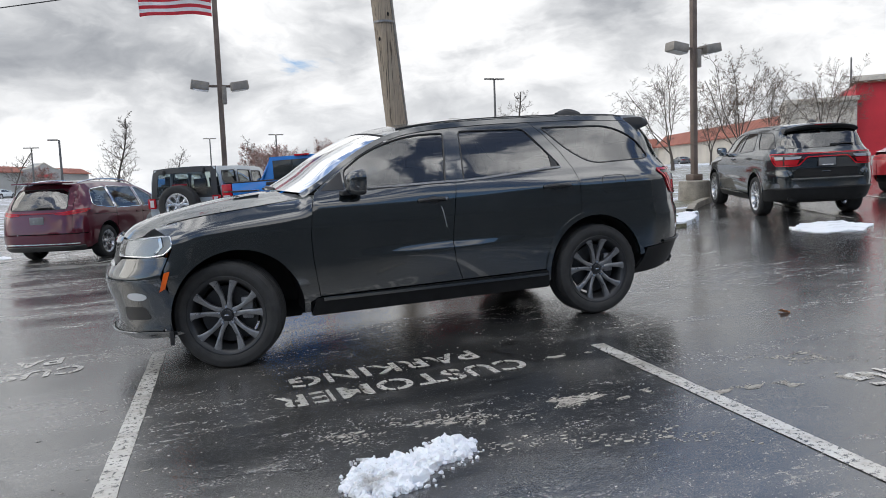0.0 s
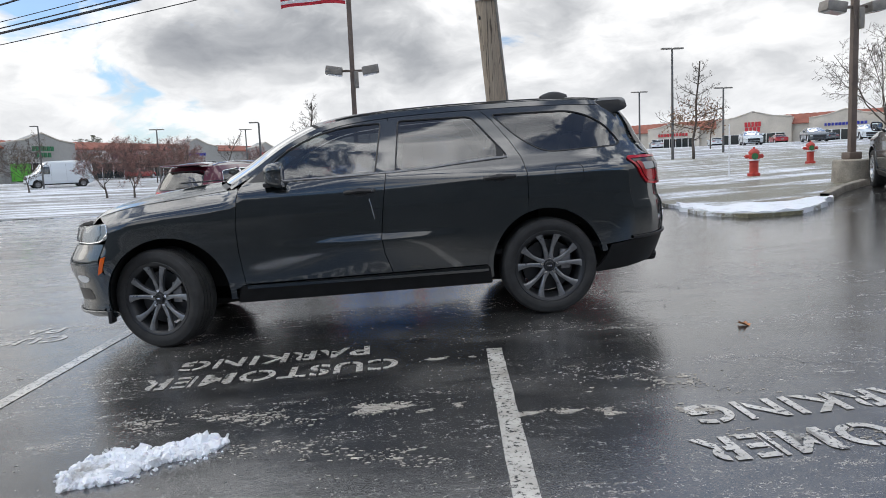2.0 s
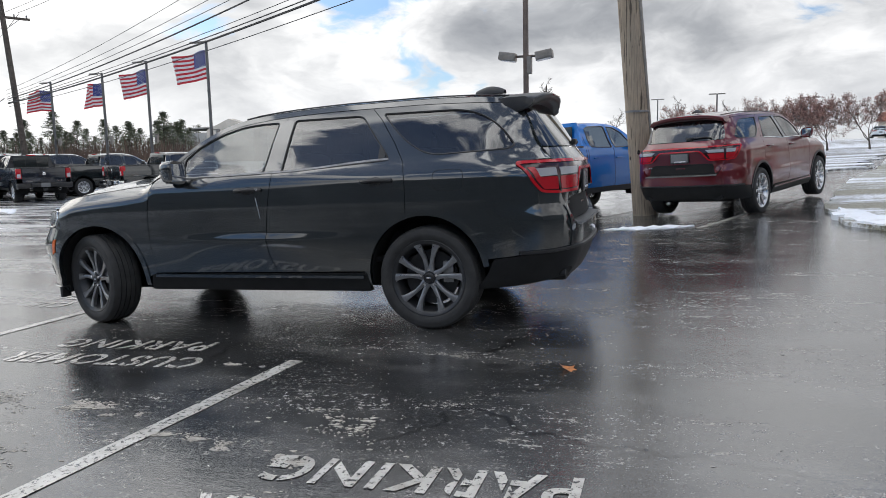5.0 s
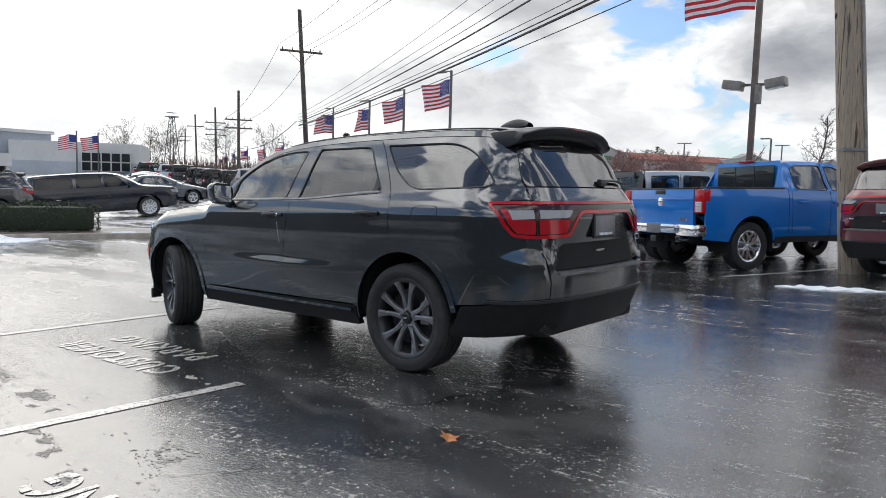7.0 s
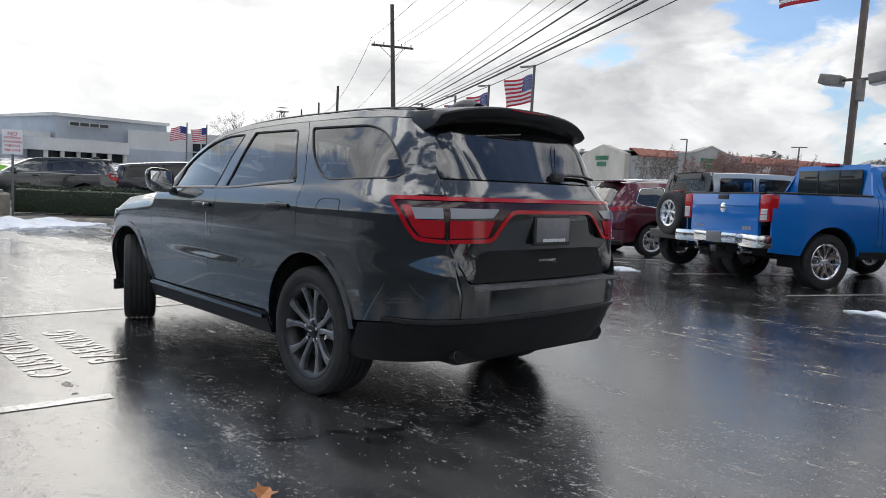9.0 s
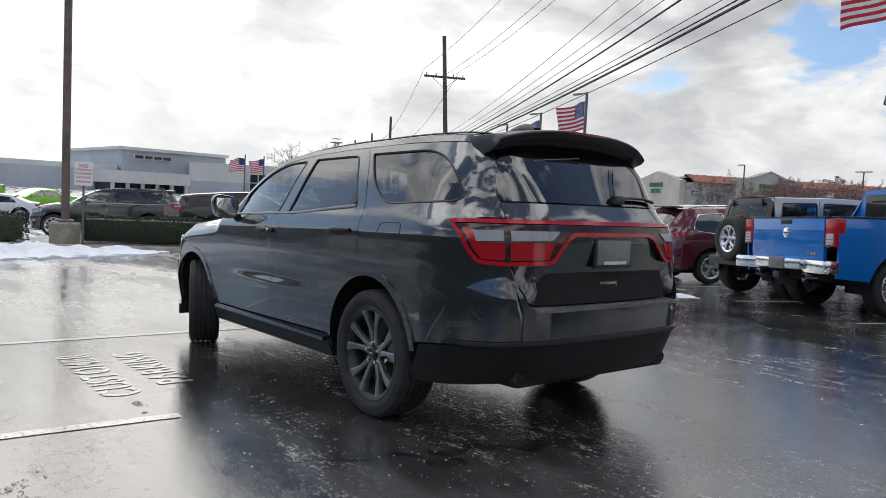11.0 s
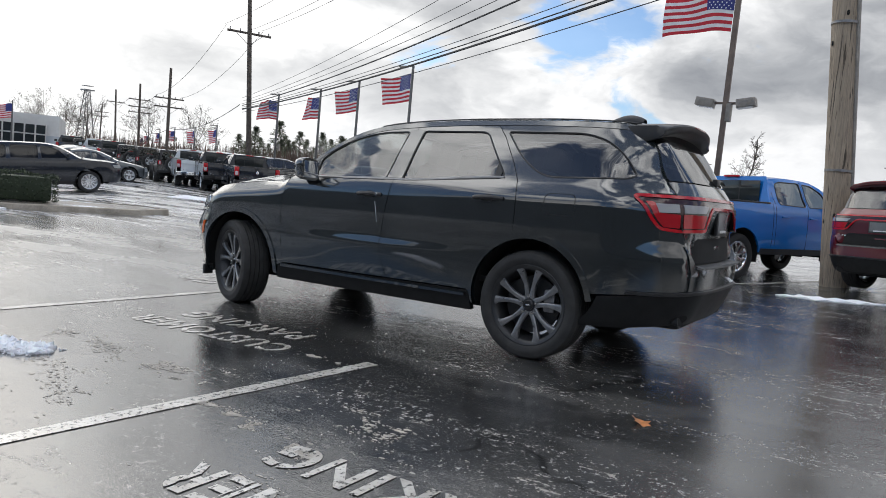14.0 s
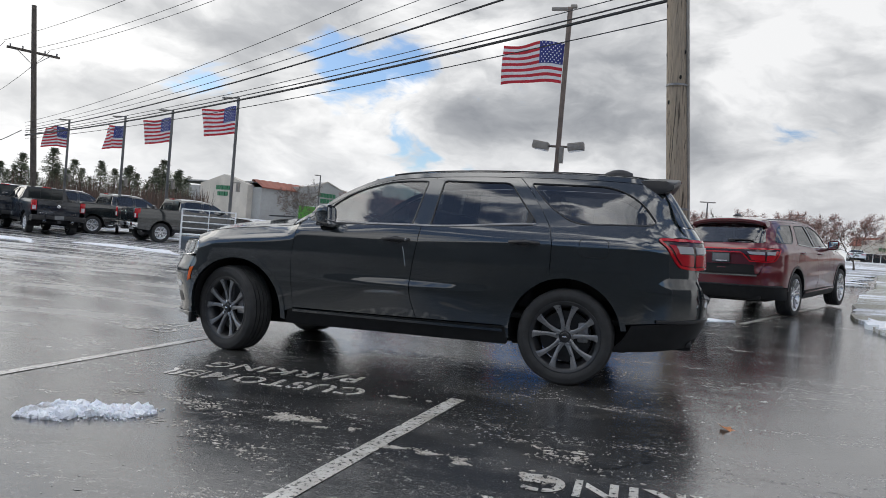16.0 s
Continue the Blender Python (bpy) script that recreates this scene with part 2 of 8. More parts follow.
def snowy_ground(name, under, lo, hi, stretch=(1, 1, 1), scale=1.0, turn=0.0):
    """Ground that shows through thin, wind-blown or driven-over snow."""
    m, n = material(name)
    q = coords(n)
    p = n.add("ShaderNodeMapping", {"Vector": q, "Rotation": (0, 0, turn), "Scale": stretch}).outputs[0]
    a = n.noise(p, 0.35 * scale, 8.0, 0.62)
    b = n.noise(q, 7.0 * scale, 5.0, 0.7)
    f = n.step(n.math("ADD", n.math("MULTIPLY", a, 0.72), n.math("MULTIPLY", b, 0.28)), lo, hi)
    soil = n.ramp(n.noise(q, 18.0, 4.0), (0.3, tuple(c * 0.6 for c in under)), (0.7, tuple(c * 1.4 for c in under)))
    white = n.ramp(n.noise(q, 0.8, 4.0), (0.3, (0.70, 0.73, 0.78)), (0.7, (0.84, 0.87, 0.92)))
    col = n.mix(f, soil, white)
    rough = n.math("ADD", 0.35, n.math("MULTIPLY", f, 0.3))
    finish(n, {"Base Color": col, "Roughness": rough}, n.math("ADD", f, b), 0.5, 0.03)
    return m


def weathered_wood():
    m, n = material("weathered pole wood")
    p = coords(n)
    grain = n.noise(n.vec("MULTIPLY", p, (9.0, 9.0, 0.35)), 6.0, 6.0, 0.65)
    check = n.step(n.noise(n.vec("MULTIPLY", p, (14.0, 14.0, 0.5)), 2.2, 3.0), 0.60, 0.66)
    stain = n.noise(p, 0.7, 4.0)
    col = n.ramp(grain, (0.28, (0.16, 0.12, 0.085)), (0.5, (0.33, 0.26, 0.185)), (0.72, (0.48, 0.39, 0.29)))
    col = n.mix(n.math("MULTIPLY", stain, 0.5), col, (0.26, 0.24, 0.21, 1))
    col = n.mix(n.math("MULTIPLY", check, 0.85), col, (0.03, 0.022, 0.016, 1))
    finish(n, {"Base Color": col, "Roughness": 0.82}, n.math("SUBTRACT", grain, check), 0.6, 0.02)
    return m


def leaf_material(name, dark, light, rough=0.65):
    m, n = material(name)
    rnd = n.add("ShaderNodeNewGeometry").outputs["Random Per Island"]
    col = n.ramp(rnd, (0.0, dark), (1.0, light))
    finish(n, {"Base Color": col, "Roughness": rough})
    return m


def roof_tiles(name):
    m, n = material(name)
    p = coords(n)
    a = n.noise(p, 0.5, 5.0)
    b = n.noise(p, 9.0, 3.0)
    col = n.ramp(n.math("ADD", n.math("MULTIPLY", a, 0.6), n.math("MULTIPLY", b, 0.4)), (0.3, (0.20, 0.062, 0.04)), (0.7, (0.38, 0.14, 0.095)))
    finish(n, {"Base Color": col, "Roughness": 0.7}, b, 0.4, 0.03)
    return m


ASPHALT, PAINT_LINE = wet_asphalt(), road_paint()
SNOW, SNOW_DIRTY = snow_material("snow", 0.34), snow_material("dirty snow", 0.75, 1.6)
BLACK_PAINT = car_paint("black lacquer", (0.0070, 0.0100, 0.0110), 0.0, 0.04, 2.0)
MAROON_PAINT = car_paint("maroon lacquer", (0.115, 0.010, 0.014), 0.35)
VAN_PAINT = car_paint("wine red lacquer", (0.095, 0.008, 0.018), 0.35)
BLUE_PAINT = car_paint("bright blue lacquer", (0.002, 0.150, 0.50), 0.10)
SILVER_PAINT = car_paint("pale silver lacquer", (0.42, 0.44, 0.46), 0.5)
GREY_PAINT = car_paint("grey lacquer", (0.10, 0.11, 0.12), 0.5)
WHITE_PAINT = car_paint("white lacquer", (0.68, 0.69, 0.70), 0.0)
RED_PAINT = car_paint("red lacquer", (0.36, 0.02, 0.025), 0.15)
LIME_PAINT = car_paint("lime green lacquer", (0.25, 0.55, 0.04), 0.1)
NAVY_PAINT = car_paint("dark navy lacquer", (0.006, 0.009, 0.016), 0.1)
TRIM = plain("black trim plastic", (0.018, 0.018, 0.019), 0.42, vary=0.25, scale=9)
LINER = plain("dark liner", (0.007, 0.007, 0.007), 0.9, scale=9)
RUBBER = plain("tyre rubber", (0.022, 0.022, 0.022), 0.72, vary=0.35, scale=14, bump=0.25)
DARK_RIM = plain("dark grey alloy", (0.19, 0.192, 0.196), 0.30, 0.6, vary=0.25, scale=15, coat=0.4)
RIM_INNER = plain("black rim barrel", (0.035, 0.036, 0.038), 0.35, 0.5, vary=0.2, scale=15)
CHROME = plain("chrome", (0.78, 0.79, 0.80), 0.12, 1.0, vary=0.05, scale=9)
ALLOY = plain("bright alloy", (0.62, 0.63, 0.65), 0.28, 1.0, vary=0.08, scale=9)
STEEL = plain("dull steel", (0.24, 0.24, 0.245), 0.5, 0.8, vary=0.25, scale=12)
SILL_BLACK = plain("black underbody plastic", (0.010, 0.0105, 0.011), 0.5, vary=0.3, scale=9, spec=0.25)
GLASS_DARK = tinted_glass("privacy glass", (0.16, 0.17, 0.18))
GLASS = tinted_glass("window glass", (0.62, 0.68, 0.66), 1.42)
SPOILER_BLACK = plain("satin black spoiler", (0.009, 0.0095, 0.010), 0.32, vary=0.2, scale=9, spec=0.35)
GLASS_FAR = tinted_glass("black privacy glass", (0.04, 0.045, 0.06), 1.38)
GLASS_FRONT = tinted_glass("front door glass", (0.24, 0.255, 0.26))
LENS = tinted_glass("clear lens", (0.86, 0.88, 0.88), 1.6)
RED_LENS = lamp_plastic("red lamp plastic", (0.46, 0.006, 0.014))
RED_ROWS = lamp_plastic("red lens rows", (0.42, 0.010, 0.018))
LAMP_DARK = lamp_plastic("smoked lamp housing", (0.030, 0.004, 0.006))
RED_DEEP = lamp_plastic("deep red lamp plastic", (0.26, 0.006, 0.012))
WHITE_LENS = lamp_plastic("white lamp plastic", (0.62, 0.64, 0.66))
CLEAR_LENS = lamp_plastic("clear tail lamp plastic", (0.33, 0.34, 0.36))
SCUFF = plain("scuffed grey plastic", (0.13, 0.13, 0.128), 0.6, vary=0.4, scale=25, bump=0.2)
AMBER = lamp_plastic("orange lamp plastic", (0.75, 0.12, 0.01))
CLOTH = plain("dark seat cloth", (0.03, 0.03, 0.032), 0.85, scale=20)
CONCRETE = plain("weathered concrete", (0.30, 0.27, 0.225), 0.85, vary=0.3, scale=3, bump=0.4)
POLE_BROWN = plain("brown painted steel", (0.15, 0.115, 0.095), 0.55, 0.2, vary=0.25, scale=3)
POLE_GREY = plain("grey painted steel", (0.13, 0.13, 0.13), 0.5, 0.3, vary=0.2, scale=3)
LAMP_GREY = plain("bronze lamp housing", (0.25, 0.23, 0.205), 0.5, 0.3, vary=0.2)
WOOD = weathered_wood()
WIRE = plain("black cable", (0.012, 0.012, 0.013), 0.6)
WHITE_STEEL = plain("white painted steel", (0.72, 0.73, 0.74), 0.45, vary=0.08)
WHITE_SIGN = plain("white sign sheet", (0.74, 0.74, 0.75), 0.4, vary=0.05)
SIGN_RED = plain("red sign lettering", (0.50, 0.03, 0.04), 0.5, vary=0.05)
HYDRANT_RED = plain("red hydrant enamel", (0.46, 0.05, 0.035), 0.4, vary=0.2)
HYDRANT_GREEN = plain("green enamel", (0.04, 0.16, 0.06), 0.4)
STUCCO = plain("pale stucco", (0.52, 0.48, 0.42), 0.9, vary=0.12, scale=0.4)
STUCCO_GREY = plain("grey stucco", (0.36, 0.36, 0.345), 0.9, vary=0.12, scale=0.3)
PANEL_GREY = plain("blue-grey wall cladding", (0.42, 0.46, 0.51), 0.6, vary=0.10, scale=0.3)
PANEL_PALE = plain("pale grey wall cladding", (0.60, 0.60, 0.585), 0.6, vary=0.08, scale=0.3)
BRICK_WALL = plain("brown masonry", (0.22, 0.105, 0.07), 0.9, vary=0.25, scale=2)
RED_WALL = plain("bright red facade", (0.50, 0.022, 0.035), 0.6, vary=0.1, scale=0.5)
SHOP_GREEN = plain("bright green shop panel", (0.10, 0.42, 0.04), 0.5, vary=0.08)
GREEN_SIGN = plain("dark green sign lettering", (0.02, 0.16, 0.07), 0.5)
BLUE_SIGN = plain("blue sign lettering", (0.03, 0.04, 0.32), 0.5)
SHOP_GLASS = plain("dark shop glass", (0.02, 0.025, 0.028), 0.08, vary=0.3, scale=0.7)
TILES = roof_tiles("terracotta roof tiles")
BARK = plain("grey bark", (0.095, 0.08, 0.068), 0.9, vary=0.35, scale=8, bump=0.4)
HEDGE_LEAF = leaf_material("clipped hedge leaves", (0.012, 0.022, 0.010), (0.045, 0.066, 0.030))
NEEDLE = leaf_material("conifer needles", (0.06, 0.075, 0.045), (0.19, 0.21, 0.13))
PINE_PALE = leaf_material("thin pine foliage", (0.06, 0.068, 0.045), (0.20, 0.195, 0.13))
BERRY = leaf_material("reddish fruit and twigs", (0.20, 0.085, 0.075), (0.46, 0.24, 0.20))
BROWN_LEAF = leaf_material("dead brown leaves", (0.10, 0.05, 0.025), (0.26, 0.14, 0.07))
FLAG_RED = plain("flag red cloth", (0.48, 0.025, 0.04), 0.85, vary=0.1)
FLAG_WHITE = plain("flag white cloth", (0.70, 0.70, 0.71), 0.85, vary=0.06)
FLAG_BLUE = plain("flag blue cloth", (0.035, 0.045, 0.20), 0.85, vary=0.1)
LAWN = snowy_ground("snow-dusted lawn", (0.15, 0.14, 0.085), 0.46, 0.60, (0.5, 1.6, 1), 2.2, radians(-8))
SNOW_LOT = snowy_ground("snow-covered car park", (0.10, 0.095, 0.08), 0.44, 0.56, (0.22, 2.2, 1), 1.0, radians(8))


# ---- building kit ----
def part(name, bm, mat, parent=None, label="", smooth=True):
    """Links a bmesh as one mesh object under a thing or a part."""
    me = bpy.data.meshes.new(name)
    bm.to_mesh(me)
    bm.free()
    for mm in mat if isinstance(mat, (list, tuple)) else (mat,):
        me.materials.append(mm)
    if smooth:
        me.polygons.foreach_set("use_smooth", [True] * len(me.polygons))
        me.set_sharp_from_angle(angle=radians(38))
    ob = new(name, me)
    ob.parent = parent
    if label:
        tagged(ob, label)
    return ob


def thing(name, m, label, category, group=""):
    ob = new(name)
    ob.empty_display_size = 0.2
    ob.matrix_world = m
    return tagged(ob, label, category, group)


def mesh_bm(verts, faces):
    bm = bmesh.new()
    vs = [bm.verts.new(v) for v in verts]
    for f in faces:
        try:
            bm.faces.new([vs[i] for i in f])
        except ValueError:
            pass
    return bm


def boxes(*specs, bevel=0.0):
    """A bmesh of boxes: each (centre, size[, rotation about z in degrees])."""
    bm = bmesh.new()
    for spec in specs:
        c, s = spec[0], spec[1]
        m = pose(*c, 0, 0, spec[2] if len(spec) > 2 else 0) @ Matrix.Diagonal((*s, 1))
        bmesh.ops.create_cube(bm, size=1, matrix=m)
    if bevel:
        bmesh.ops.bevel(bm, geom=bm.edges[:], offset=bevel, segments=2, profile=0.6, affect="EDGES", clamp_overlap=True)
    return bm


def rod(bm, a, b, r0, r1=None, n=8, cap=True):
    a, b = Vector(a), Vector(b)
    q = (b - a).to_track_quat("Z", "Y").to_matrix()
    rings = []
    for p, r in ((a, r0), (b, r0 if r1 is None else r1)):
        rings.append([bm.verts.new(p + q @ Vector((r * math.cos(2 * math.pi * i / n), r * math.sin(2 * math.pi * i / n), 0))) for i in range(n)])
    for i in range(n):
        bm.faces.new((rings[0][i], rings[0][(i + 1) % n], rings[1][(i + 1) % n], rings[1][i]))
    if cap:
        bm.faces.new(rings[0][::-1])
        bm.faces.new(rings[1])
    return bm


def rods(*specs, n=8):
    bm = bmesh.new()
    for s in specs:
        rod(bm, *s, n=n)
    return bm


def tube(points, r, n=6, closed=False, flat=1.0):
    """A bar of round section along points."""
    pts = [Vector(p) for p in points]
    bm, rings, count = bmesh.new(), [], len(pts)
    ref = Vector((0, 0, 1))
    for i, p in enumerate(pts):
        a = pts[(i - 1) % count] if closed or i else p
        b = pts[(i + 1) % count] if closed or i < count - 1 else p
        t = (b - a).normalized()
        u = t.cross(ref)
        u = t.cross(Vector((0, 1, 0))) if u.length < 0.05 else u
        u.normalize()
        w = u.cross(t)
        rings.append([bm.verts.new(p + r * (math.cos(2 * math.pi * k / n) * u + flat * math.sin(2 * math.pi * k / n) * w)) for k in range(n)])
    for i in range(count if closed else count - 1):
        p, q = rings[i], rings[(i + 1) % count]
        for k in range(n):
            bm.faces.new((p[k], p[(k + 1) % n], q[(k + 1) % n], q[k]))
    if not closed:
        bm.faces.new(rings[0][::-1])
        bm.faces.new(rings[-1])
    return bm


def lathe(profile, n=40, axis="y"):
    """Turns (radius, along) pairs about an axis."""
    bm, rings = bmesh.new(), []
    for r, h in profile:
        ring = []
        for i in range(n):
            a = 2 * math.pi * i / n
            c, s = r * math.cos(a), r * math.sin(a)
            ring.append(bm.verts.new((c, h, s) if axis == "y" else (c, s, h)))
        rings.append(ring)
    for p, q in zip(rings, rings[1:]):
        for i in range(n):
            bm.faces.new((p[i], p[(i + 1) % n], q[(i + 1) % n], q[i]))
    bmesh.ops.recalc_face_normals(bm, faces=bm.faces[:])
    return bm


def grid_bm(rows):
    """A surface through rows of points."""
    bm = bmesh.new()
    vs = [[bm.verts.new(p) for p in row] for row in rows]
    for a, b in zip(vs, vs[1:]):
        for i in range(len(a) - 1):
            bm.faces.new((a[i], a[i + 1], b[i + 1], b[i]))
    return bm


def thicken(bm, t):
    bmesh.ops.recalc_face_normals(bm, faces=bm.faces[:])
    bmesh.ops.solidify(bm, geom=bm.faces[:], thickness=t)
    return bm


def lerp_curve(points):
    """A smooth curve through (x, y) control points."""
    xs, ys = np.array([p[0] for p in points], float), np.array([p[1] for p in points], float)
    d = np.diff(ys) / np.diff(xs)
    m = np.zeros_like(xs)
    m[0], m[-1] = d[0], d[-1]
    for i in range(1, len(xs) - 1):
        m[i] = 0 if d[i - 1] * d[i] <= 0 else 2 * d[i - 1] * d[i] / (d[i - 1] + d[i])

    def f(x):
        x = min(max(x, xs[0]), xs[-1])
        i = min(max(int(np.searchsorted(xs, x)) - 1, 0), len(xs) - 2)
        h = xs[i + 1] - xs[i]
        t = (x - xs[i]) / h
        return float((1 + 2 * t) * (1 - t) ** 2 * ys[i] + t * (1 - t) ** 2 * h * m[i] + t * t * (3 - 2 * t) * ys[i + 1] + t * t * (t - 1) * h * m[i + 1])
    return f


def inside(p, poly):
    x, y = p
    hit = False
    for (x0, y0), (x1, y1) in zip(poly, poly[1:] + poly[:1]):
        if (y0 > y) != (y1 > y) and x < (x1 - x0) * (y - y0) / (y1 - y0) + x0:
            hit = not hit
    return hit


def resample(poly, step, closed=True):
    out = []
    for a, b in zip(poly, poly[1:] + (poly[:1] if closed else [])):
        k = max(1, int(math.ceil(math.dist(a, b) / step)))
        out += [(a[0] + (b[0] - a[0]) * i / k, a[1] + (b[1] - a[1]) * i / k) for i in range(k)]
    return out if closed else out + [poly[-1]]


def shrink(poly, d):
    """Moves a polygon's sides inwards by d."""
    area = sum(a[0] * b[1] - b[0] * a[1] for a, b in zip(poly, poly[1:] + poly[:1]))
    s, out, k = (1 if area > 0 else -1), [], len(poly)
    for i in range(k):
        p, a, b = Vector(poly[i]), Vector(poly[i - 1]), Vector(poly[(i + 1) % k])
        u, v = (p - a).normalized(), (b - p).normalized()
        n1, n2 = Vector((-u.y, u.x)) * s, Vector((-v.y, v.x)) * s
        q = n1 + n2
        q = q / max(0.35, q.length_squared / 2) if q.length > 1e-6 else n1
        out.append(tuple(p + q * d))
    return out


def rounded(poly, r, n=4):
    """Rounds a polygon's corners; r is one radius or one for each corner."""
    out, k = [], len(poly)
    for i in range(k):
        ri = r[i] if isinstance(r, (list, tuple)) else r
        p, a, b = Vector(poly[i]), Vector(poly[i - 1]), Vector(poly[(i + 1) % k])
        ra = min(ri, (a - p).length * 0.48, (b - p).length * 0.48)
        if ra < 1e-4:
            out.append(tuple(p))
            continue
        s, e = p + (a - p).normalized() * ra, p + (b - p).normalized() * ra
        for j in range(n + 1):
            t = j / n
            out.append(tuple((1 - t) ** 2 * s + 2 * t * (1 - t) * p + t * t * e))
    return out


def panel(poly, place, step=0.05, lip=0.012, gap=0.0, holes=(), fine=0.03):
    """A curved panel: the outline poly in the chart's plane, carried onto a surface by place(a, b, depth), with its edges turned in by lip."""
    from mathutils.geometry import delaunay_2d_cdt
    poly = shrink(poly, gap) if gap else list(poly)
    rim = resample(poly, fine)
    loops = [rim] + [resample(list(h), fine) for h in holes]
    pts, edges = [], []
    for loop in loops:
        base = len(pts)
        pts += [Vector(p) for p in loop]
        edges += [(base + i, base + (i + 1) % len(loop)) for i in range(len(loop))]
    xs, ys = [p[0] for p in rim], [p[1] for p in rim]
    arr = np.array([p[:] for p in pts])
    nx, ny = int((max(xs) - min(xs)) / step) + 1, int((max(ys) - min(ys)) / step) + 1
    for i in range(nx + 1):
        for j in range(ny + 1):
            q = (min(xs) + (i + (0.5 if j % 2 else 0)) * step, min(ys) + (j + 0.37) * step)
            if inside(q, rim) and not any(inside(q, list(h)) for h in holes) and np.hypot(*(arr - q).T).min() > step * 0.45:
                pts.append(Vector(q))
    v, _, f, *_ = delaunay_2d_cdt(pts, edges, [], 1, 1e-5)
    keep = []
    for t in f:
        c = (sum(v[i].x for i in t) / len(t), sum(v[i].y for i in t) / len(t))
        if inside(c, rim) and not any(inside(c, list(h)) for h in holes):
            keep.append(t)
    bm = mesh_bm([place(p.x, p.y, 0.0) for p in v], keep)
    bmesh.ops.recalc_face_normals(bm, faces=bm.faces[:])
    if lip:
        co = [place(p.x, p.y, lip) for p in v]
        bm.verts.index_update()
        inner = {}
        for e in [e for e in bm.edges if len(e.link_faces) == 1]:
            a, b = e.verts
            if len(bm.verts) and a.index < len(co) and b.index < len(co) and a.index >= 0 and b.index >= 0:
                for w in (a, b):
                    if w not in inner:
                        inner[w] = co[w.index]
        made = {w: bm.verts.new(c) for w, c in inner.items()}
        for e in [e for e in bm.edges if len(e.link_faces) == 1 and e.verts[0] in made and e.verts[1] in made]:
            a, b = e.verts
            loop = e.link_loops[0]
            order = (b, a, made[a], made[b]) if loop.vert == a else (a, b, made[b], made[a])
            try:
                bm.faces.new(order)
            except ValueError:
                pass
    loose = [w for w in bm.verts if not w.link_faces]
    if loose:
        bmesh.ops.delete(bm, geom=loose, context="VERTS")
    return bm


# ---- ground ----
def smooth01(t):
    t = min(max(t, 0.0), 1.0)
    return t * t * (3 - 2 * t)


def lot_height(x, y):
    """The lot falls towards -x under the parked car and levels out beyond; it climbs gently towards the lawn."""
    if x < 0:
        a = 0.0322 * x if x > -3 else -0.0966 - 0.06 * smooth01((-3 - x) / 8) - 0.05 * smooth01((-12 - x) / 10)
    else:
        a = 0.0322 * x if x < 14 else 0.451 + 0.25 * (1 - math.exp(-(x - 14) / 14))
    b = 0.002 * max(-5.0, min(y, 4.0))
    c = 0.03 * max(0.0, min(y - 4.0, 10.0)) * smooth01((x - 1.5) / 3.5)
    r = math.hypot(x, y)
    dip = 0.75 * smooth01((-17 - x) / 14) * smooth01((15 - y) / 8) * smooth01((60 + x) / 20)
    return a + b + c - dip + 1.5 * smooth01((r - 18) / 85)


_up = Vector((0.03214, 0.00198, 0.99948)).normalized()
_gx = (Vector((1, 0, 0)) - _up * _up.x).normalized()
_gy = _up.cross(_gx)
# the lot's own plane under the parked car, and things that lie on it
LOT = Matrix((_gx, _gy, _up)).to_4x4()


def on_lot(x, y, rz=0.0, lift=0.0):
    """A pose on the ground at x, y, turned about the vertical and laid along the slope."""
    z = lot_height(x, y)
    e = 0.6
    nx, ny = -(lot_height(x + e, y) - lot_height(x - e, y)) / (2 * e), -(lot_height(x, y + e) - lot_height(x, y - e)) / (2 * e)
    q = Vector((0, 0, 1)).rotation_difference(Vector((nx, ny, 1)).normalized()).to_matrix().to_4x4()
    return Matrix.Translation((x, y, z + lift)) @ q @ pose(0, 0, 0, 0, 0, rz)


def graded(lo, hi, fine_lo, fine_hi, step, grow=1.35):
    v = list(np.arange(fine_lo, fine_hi + 1e-6, step))
    d = step
    while v[-1] < hi:
        d *= grow
        v.append(v[-1] + d)
    d = step
    while v[0] > lo:
        d *= grow
        v.insert(0, v[0] - d)
    return v


def make_ground():
    xs, ys = graded(-2500, 2500, -26, 24, 1.0), graded(-2500, 2500, -14, 34, 1.0)
    bm = grid_bm([[(x, y, lot_height(x, y)) for x in xs] for y in ys])
    bmesh.ops.recalc_face_normals(bm, faces=bm.faces[:])
    tagged(part("ground", bm, ASPHALT), "wet black asphalt car park with puddles, grit and salt", "ground", kind="structure")


make_ground()


def sheet(poly, mat, name, label, category, lift=0.02, step=1.0, kind="structure", rough=0.0, parent=None, crown=0.0):
    """A thin sheet on the ground, with an uneven edge."""
    rng = random.Random(name + label)
    rim = resample(poly, min(step, 0.5))
    if rough:
        rim = [(x + rng.uniform(-rough, rough), y + rng.uniform(-rough, rough)) for x, y in rim]

    def place(x, y, depth):
        d = min(math.dist((x, y), r) for r in rim[::2]) if crown else 0.0
        heap = crown * (0.75 + 0.9 * noise.noise((x * 1.7, y * 1.7, 3.0)) + 0.5 * noise.noise((x * 6.0, y * 6.0, 1.0))) if crown else 0.0
        return (x, y, lot_height(x, y) + lift + max(0.0, heap) * smooth01(d / (crown * 5 + 0.02)) - depth)
    bm = panel(rim, place, step, lift + 0.03, fine=0.6)
    ob = part(name, bm, mat, parent)
    return tagged(ob, label, category, kind=kind)


